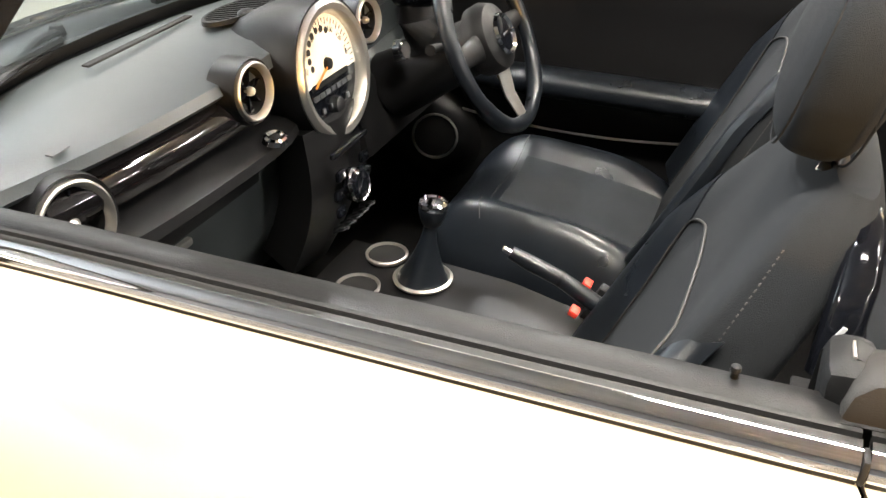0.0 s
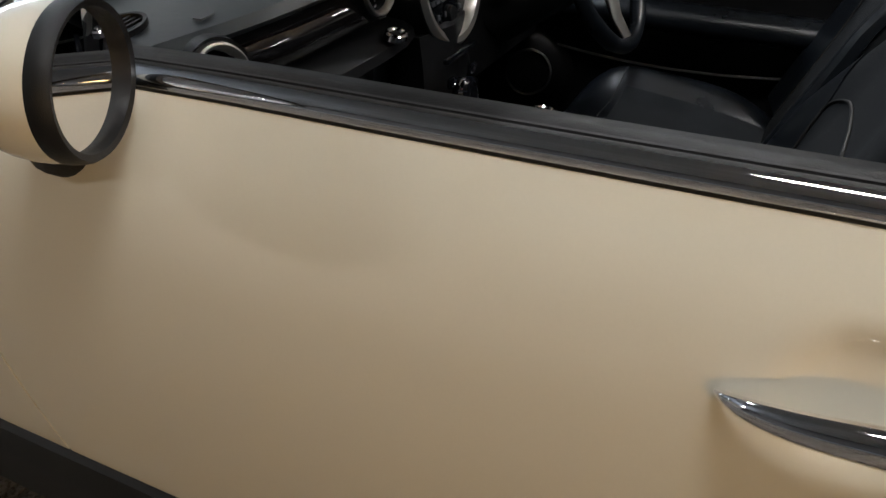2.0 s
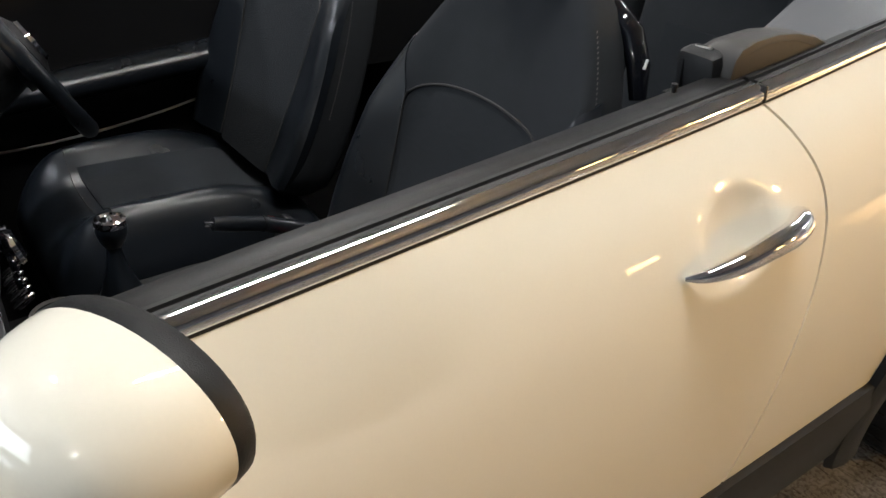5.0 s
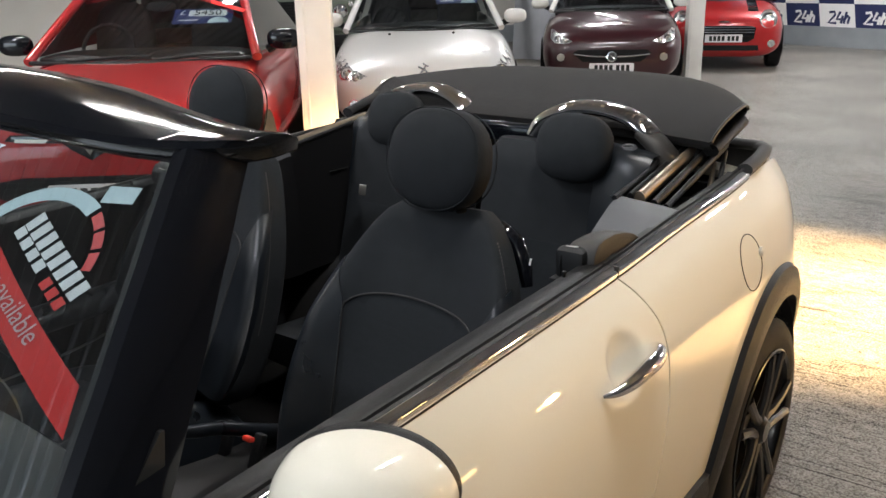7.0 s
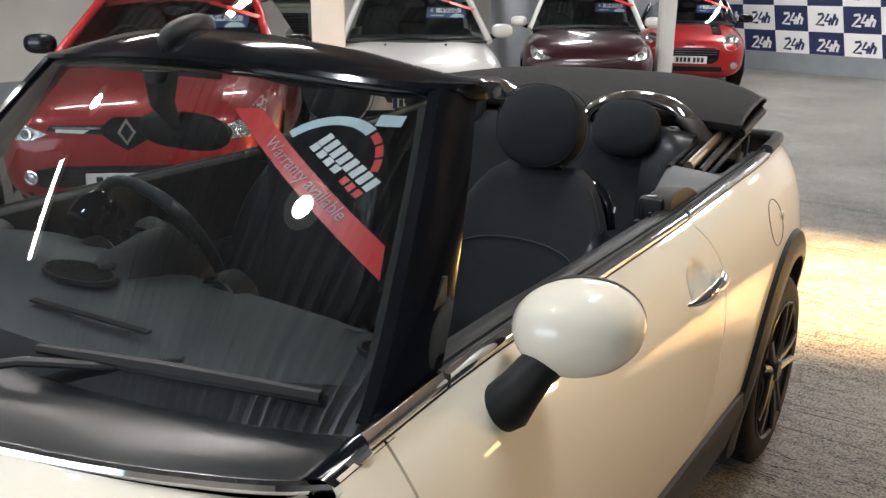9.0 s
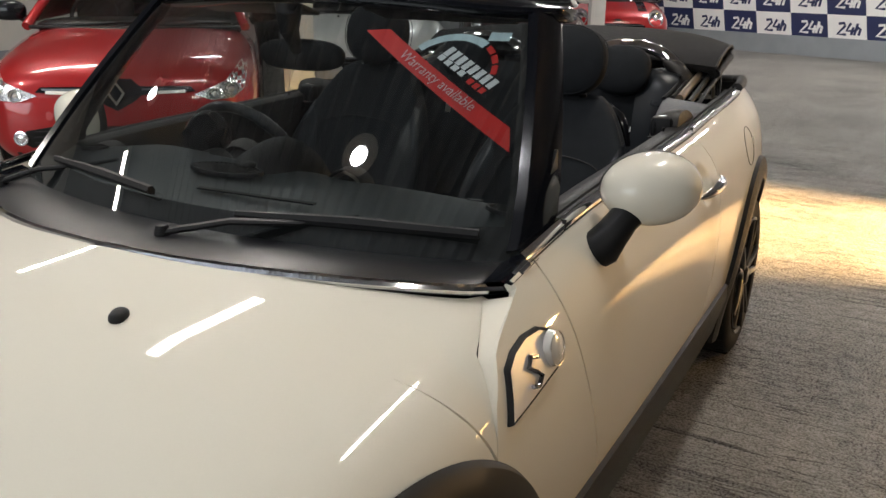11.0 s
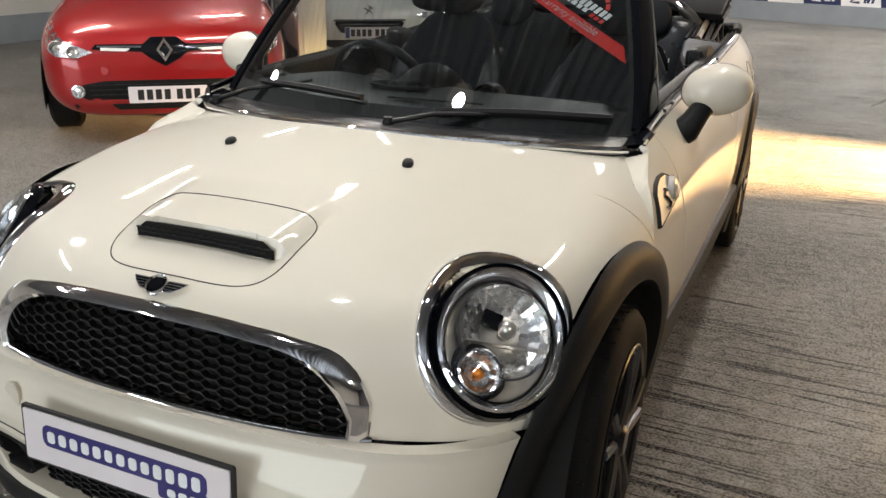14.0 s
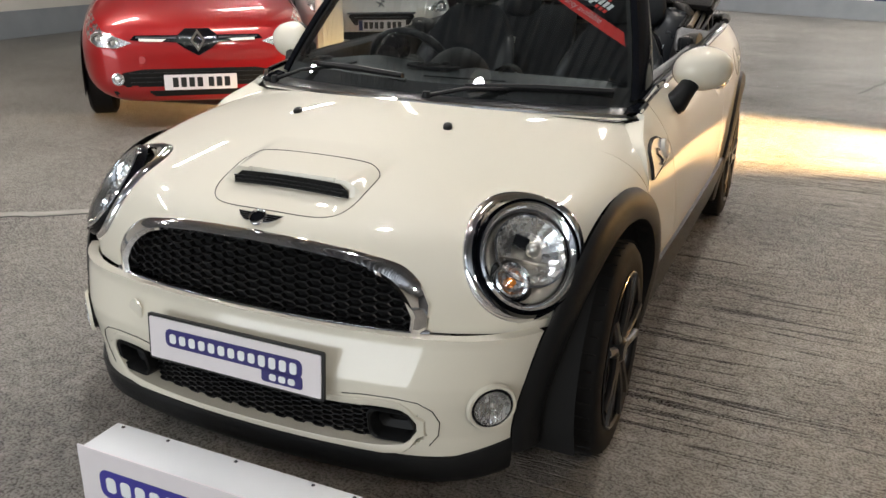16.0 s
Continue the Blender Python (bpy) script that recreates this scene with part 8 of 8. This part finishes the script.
# red three-door with black stripes by the banner
def stripe_front(car, patch, drop, n0):
    for s in (1, -1):
        m = frame_at(drop(s * 0.60, 0.735, 0.0), (s * 0.25, -1, 0.35), (1, 0, 0))
        h = part("headlamp", lathe([(0.125, -0.03), (0.128, 0.012), (0.118, 0.020), (0.108, 0.012), (0.09, 0.0), (0.05, -0.006), (0.0, -0.008)], m, 36, oval=1.1), CHROME, car, "oval headlamp in a chrome ring")
        part("bulb", ellipsoid((0.04, 0.04, 0.02), (0, 0, 0.004), m=m, seg=(12, 8)), REFLECTOR, h)
        m = frame_at(drop(s * 0.66, 0.40, 0.004), (s * 0.2, -1, 0), (1, 0, 0))
        part("fog_lamp", lathe([(0.055, -0.01), (0.055, 0.012), (0.045, 0.014), (0.0, 0.004)], m, 24), CHROME, car, "round fog lamp")
        st = np.array([[(s * (0.33 + 0.14 * u), n0 + y, float(stripe_line(y)) + 0.004) for u in (0, 0.5, 1)] for y in np.linspace(0.24, 1.0, 16)])
        for r_ in st:
            for q in r_:
                hit = drop_top(car, q[0], q[1])
                q[2] = hit + 0.004
        part("bonnet_stripe", sheet(st, 0.004, inward=(0, 0, 0)), GLOSS_BLACK, car, "black bonnet stripe with a pale edge")
    patch("grille", [(-0.44, 0.620), (-0.42, 0.470), (-0.34, 0.420), (0.34, 0.420), (0.42, 0.470), (0.44, 0.620), (0.36, 0.650), (-0.36, 0.650)], GLOSS_BLACK, "black grille", 0.008)
    for z in (0.555, 0.590, 0.625):
        patch("grille_bar", [(-0.42, z), (0.42, z), (0.42, z + 0.011), (-0.42, z + 0.011)], CHROME, "chrome grille bar", 0.016)
    patch("lower_intake", [(-0.50, 0.30), (0.50, 0.30), (0.48, 0.375), (-0.48, 0.375)], VOID, "black lower intake", 0.006)
    patch("badge", [(-0.09, 0.705), (0, 0.695), (0.09, 0.705), (0, 0.725)], CHROME, "small winged badge", 0.012)
    plate_bars(car, frame_at(drop(0.0, 0.475, 0.024), (0, -1, 0), (1, 0, 0)), False)


def stripe_line(y):
    return 0.9


def drop_top(car, x, y):
    body = next(o for o in car.children if o.name.startswith("body"))
    tree = BVHTree.FromPolygons([v.co for v in body.data.vertices], [tuple(p.vertices) for p in body.data.polygons])
    hit = tree.ray_cast(Vector((x, y, 2.5)), Vector((0, 0, -1)))[0]
    return hit.z if hit is not None else 0.9


c, g = parked_car("striped_hatchback", "red three-door hatchback with black bonnet stripes", RED, (-3.05, 11.75), 22, 3.82, 1.73, 1.41,
                  ([0, 0.015, 0.04, 0.08, 0.14, 0.22, 0.34, 0.5, 0.8, 1.05, 1.4, 2.5, 3.7, 3.82], [0.55, 0.66, 0.73, 0.77, 0.80, 0.84, 0.87, 0.90, 0.95, 0.985, 1.0, 1.0, 0.98, 0.75]),
                  ([0, 0.015, 0.04, 0.08, 0.14, 0.22, 0.34, 0.5, 0.8, 1.2, 2.8, 3.3, 3.65, 3.82], PLAN_STD[1]), 3.1, 0.95, 1.45, stripe_front, mirror=GLOSS_BLACK, roof_paint=GLOSS_BLACK)
price_board(c, g, "10950")

# drab green off-road car, boxy, in the back row
jeep = thing("off_road_car", (-7.6, 7.6, 0), "boxy drab green off-road car", "car", "parked cars", 46)
part("body", box((1.70, 3.4, 0.62), (0, 1.70, 0.92), 0.03), GREEN, jeep, "flat-sided green bodywork")
part("cab", box((1.60, 2.2, 0.62), (0, 2.3, 1.50), 0.05), GREEN, jeep)
part("windscreen", box((1.40, 0.02, 0.42), (0, 1.19, 1.50), 0.01, (-8, 0, 0)), GLASS_TINT, jeep)
part("radiator_grille", box((0.78, 0.03, 0.34), (0, -0.02, 0.98), 0.01), VOID, jeep, "black slatted grille")
gr = bmesh.new()
for k in range(8):
    box((0.74, 0.012, 0.014), (0, -0.042, 0.84 + 0.04 * k), 0.002, bm=gr)
part("grille_slat", gr, CLADDING, jeep, smooth=False)
for s in (1, -1):
    part("wing", box((0.40, 0.95, 0.46), (s * 0.66, 0.44, 0.96), 0.03), GREEN, jeep, "square green front wing")
    m = frame_at((s * 0.63, -0.045, 1.00), (0, -1, 0), (1, 0, 0))
    h = part("headlamp", lathe([(0.10, 0.0), (0.10, 0.02), (0.088, 0.026), (0.085, 0.012), (0.0, 0.022)], m, 28), CHROME, jeep, "round headlamp")
    part("side_lamp", lathe([(0.036, 0.0), (0.034, 0.024), (0.0, 0.03)], frame_at((s * 0.78, -0.045, 1.10), (0, -1, 0), (1, 0, 0)), 16), REFLECTOR, jeep)
    part("indicator", lathe([(0.036, 0.0), (0.034, 0.024), (0.0, 0.03)], frame_at((s * 0.78, -0.045, 0.92), (0, -1, 0), (1, 0, 0)), 16), AMBER, jeep)
    for y in (0.46, 2.80):
        simple_wheel(jeep, (s * 0.72, y, 0.38), 0.38, GREEN, 5)
part("bumper", box((1.72, 0.12, 0.15), (0, -0.10, 0.62), 0.012), CLADDING, jeep, "black steel bumper")
part("chassis", box((1.2, 3.2, 0.3), (0, 1.7, 0.5), 0.02), VOID, jeep)
part("bonnet", box((1.0, 1.1, 0.06), (0, 0.55, 1.24), 0.02), GREEN, jeep, "flat green bonnet")

# steel posts
def post(x, y, w, turn=38):
    t = thing("steel_post", (x, y, 0), "white painted square steel roof post", "post", "roof posts", turn)
    part("shaft", box((w, w * 0.7, CEILING + 0.02), (0, 0, (CEILING + 0.02) / 2), 0.006), POST, t)
    part("web", box((0.012, w * 0.72, CEILING), (-w * 0.28, -0.006, CEILING / 2)), POST, t, smooth=False)
    part("foot_plate", box((w * 1.5, w * 1.4, 0.02), (0, 0, 0.01), 0.003), POST, t)


post(-2.98, 3.42, 0.235)
post(-2.80, 9.95, 0.205)

# chequered banner on the rear wall
banner = thing("wall_banner", label="navy and white chequered banner with rows of plain print", category="banner")
wall_a, wall_t = Vector((-9.2, 18.6, 0)), Vector((15.4, -5.3, 0)).normalized()
BM = frame_at(wall_a + Vector((0, 0, 0.0)) - Vector((wall_t.y * -1, wall_t.x, 0)) * -0.0, Vector((wall_t.y, -wall_t.x, 0)), wall_t)
CELL_W, CELL_H, CUT = 0.70, 0.47, 0.15
BAN_NAVY = mat("navy_banner_vinyl", (0.02, 0.028, 0.085), 0.45, vary=0.15, scale=4)
BAN_WHITE = mat("white_banner_vinyl", (0.78, 0.775, 0.76), 0.45, vary=0.06, scale=4)
x0_ = 3.2
for r in range(4):
    for k in range(13):
        dark = (r + k) % 2 == 0
        cx_, cz_ = x0_ + CELL_W * k - 0.09 * r, 0.30 + CELL_H * r
        cell = [(0, 0), (CELL_W - (CUT if not dark else 0), 0)]
        if not dark:
            cell += [(CELL_W - CUT + CUT * math.sin(a), CUT - CUT * math.cos(a)) for a in np.linspace(0.2, math.pi / 2, 5)]
        cell += [(CELL_W, CELL_H), (0, CELL_H)]
        lean_ = -0.09
        cell = [(x + lean_ * y / CELL_H, y) for x, y in cell]
        b = part("banner_panel", outline(cell, 0.004 if not dark else 0.002, BM @ pose(cx_, cz_, 0.010 if not dark else 0.006)), BAN_WHITE if not dark else BAN_NAVY, banner, "", smooth=False)
        mk = bmesh.new()
        mm_ = BM @ pose(cx_ + CELL_W * 0.47, cz_ + CELL_H * 0.48, 0.016)
        for pts_ in (((-0.15, 0.075), (-0.07, 0.085), (-0.05, 0.04), (-0.15, -0.075), (-0.02, -0.075)), ((0.03, 0.085), (-0.02, -0.02), (0.09, -0.02)), ((0.075, 0.03), (0.055, -0.08)), ((0.13, 0.085), (0.10, -0.08)), ((0.11, -0.01), (0.15, 0.03), (0.18, 0.01), (0.165, -0.08))):
            tube([mm_ @ Vector((p[0] * 1.22, p[1] * 1.25, 0)) for p in pts_], 0.026, 5, bm=mk, flat=0.2, up=tuple(BM.to_3x3() @ Vector((0, 0, 1))))
        part("print_stroke", mk, BAN_WHITE if dark else BAN_NAVY, b, smooth=False)
part("banner_sheet", box((9.2, 4 * CELL_H, 0.004), (x0_ + 4.4, 0.30 + 2 * CELL_H, 0.003), m=BM), BAN_WHITE, banner, smooth=False)

# grey sheet hung between the back row cars
drape = np.array([[(-6.6 + 2.6 * u, 11.6 + 1.4 * u + 0.10 * math.sin(u * 30 + v * 3), 0.05 + 2.6 * v) for u in np.linspace(0, 1, 50)] for v in np.linspace(0, 1, 8)])
alone("hanging_sheet", sheet(drape, 0.004), GREY_DRAPE, "grey plastic sheet hung in folds behind the cars", "sheet")

# box sign in front of the car
sign = thing("box_sign", (0.105, -2.115, 0), "low white box sign with bars of navy print", "sign")
part("sign_box", box((0.70, 0.115, 0.246), (0, 0, 0.125), 0.003), mat("sign_white_board", (0.72, 0.74, 0.75), 0.35, vary=0.06, scale=6), sign, "white board box")
part("front_board", box((0.716, 0.005, 0.25), (-0.004, -0.0605, 0.127), 0.001), PLATE, sign, "white front board", smooth=False)
part("end_board", box((0.008, 0.115, 0.24), (0.354, 0, 0.124), 0.001), mat("bare_wood_edge", (0.32, 0.20, 0.10), 0.7, vary=0.3, scale=30), sign, "bare wooden end", smooth=False)
sm_ = frame_at((0, -0.0635, 0.165), (0, -1, 0), (1, 0, 0))
bn = bmesh.new()
outline(round_rect(0.60, 0.078, 0.025), 0.001, sm_, bn)
outline(round_rect(0.20, 0.052, 0.012), 0.001, sm_ @ pose(0.20, -0.062, 0), bn)
part("sign_print", bn, mat("blue_sign_print", (0.05, 0.045, 0.30), 0.4, vary=0.06), sign, "blue bar of print", smooth=False)
bl = bmesh.new()
for k in range(13):
    outline(round_rect(0.030, 0.042, 0.011), 0.0008, sm_ @ pose(-0.265 + 0.0442 * k, 0, 0.0012), bl)
part("sign_letters", bl, WHITE_PRINT, sign, smooth=False)
for x in (-0.32, -0.18, 0.02, 0.23, 0.335):
    part("screw", lathe([(0.0, 0.002), (0.004, 0.0015), (0.005, 0.0)], pose(x, 0.045, 0.2485), 8), DARK_CHROME, sign)

# floor joints and a few dry leaves
FILLER = mat("pale_mortar", (0.30, 0.285, 0.26), 0.7, vary=0.35, scale=9, bump=0.5, bump_scale=60)
for a, b in (((-9.0, -5.2), (-2.55, -0.54)), ((-2.55, -0.54), (-1.6, 0.12)), ((1.9, 7.2), (3.6, 11.5)), ((1.5, 5.8), (1.9, 7.2))):
    d = Vector((b[0] - a[0], b[1] - a[1], 0))
    n = 14
    line = [Vector((a[0], a[1], 0.001)) + d * k / n + Vector((random.uniform(-0.015, 0.015), random.uniform(-0.015, 0.015), 0)) for k in range(n + 1)]
    part("floor_crack", tube(line, 0.010, 5, flat=0.12), SEAM, floor)
    if a[0] < 0:
        side = Vector((-d.y, d.x, 0)).normalized()
        part("joint_filler", sheet(np.array([[tuple(p + side * q + Vector((0, 0, h))) for q, h in ((0.008, 0.0), (0.012, 0.004), (0.070, 0.004), (0.078, 0.0))] for p in line])), FILLER, floor, "pale mortar beside the floor joint")
LEAF = mat("dry_leaf", (0.30, 0.10, 0.03), 0.7, vary=0.3, scale=40)
for k, (x, y) in enumerate(((2.05, 0.55), (1.75, 2.2), (2.5, 3.1), (2.2, 1.4))):
    lf = bmesh.new()
    vs_ = [lf.verts.new((x + 0.032 * px, y + 0.016 * py, 0.004 + 0.006 * pz)) for px, py, pz in ((-1, 0, 1), (-0.4, 0.8, 0), (0.4, 0.7, 0.6), (1, 0, 1.6), (0.4, -0.7, 0.4), (-0.4, -0.8, 0))]
    lf.faces.new(vs_)
    alone("dry_leaf", lf, LEAF, "small brown dry leaf on the floor", "leaf", "dry leaves")
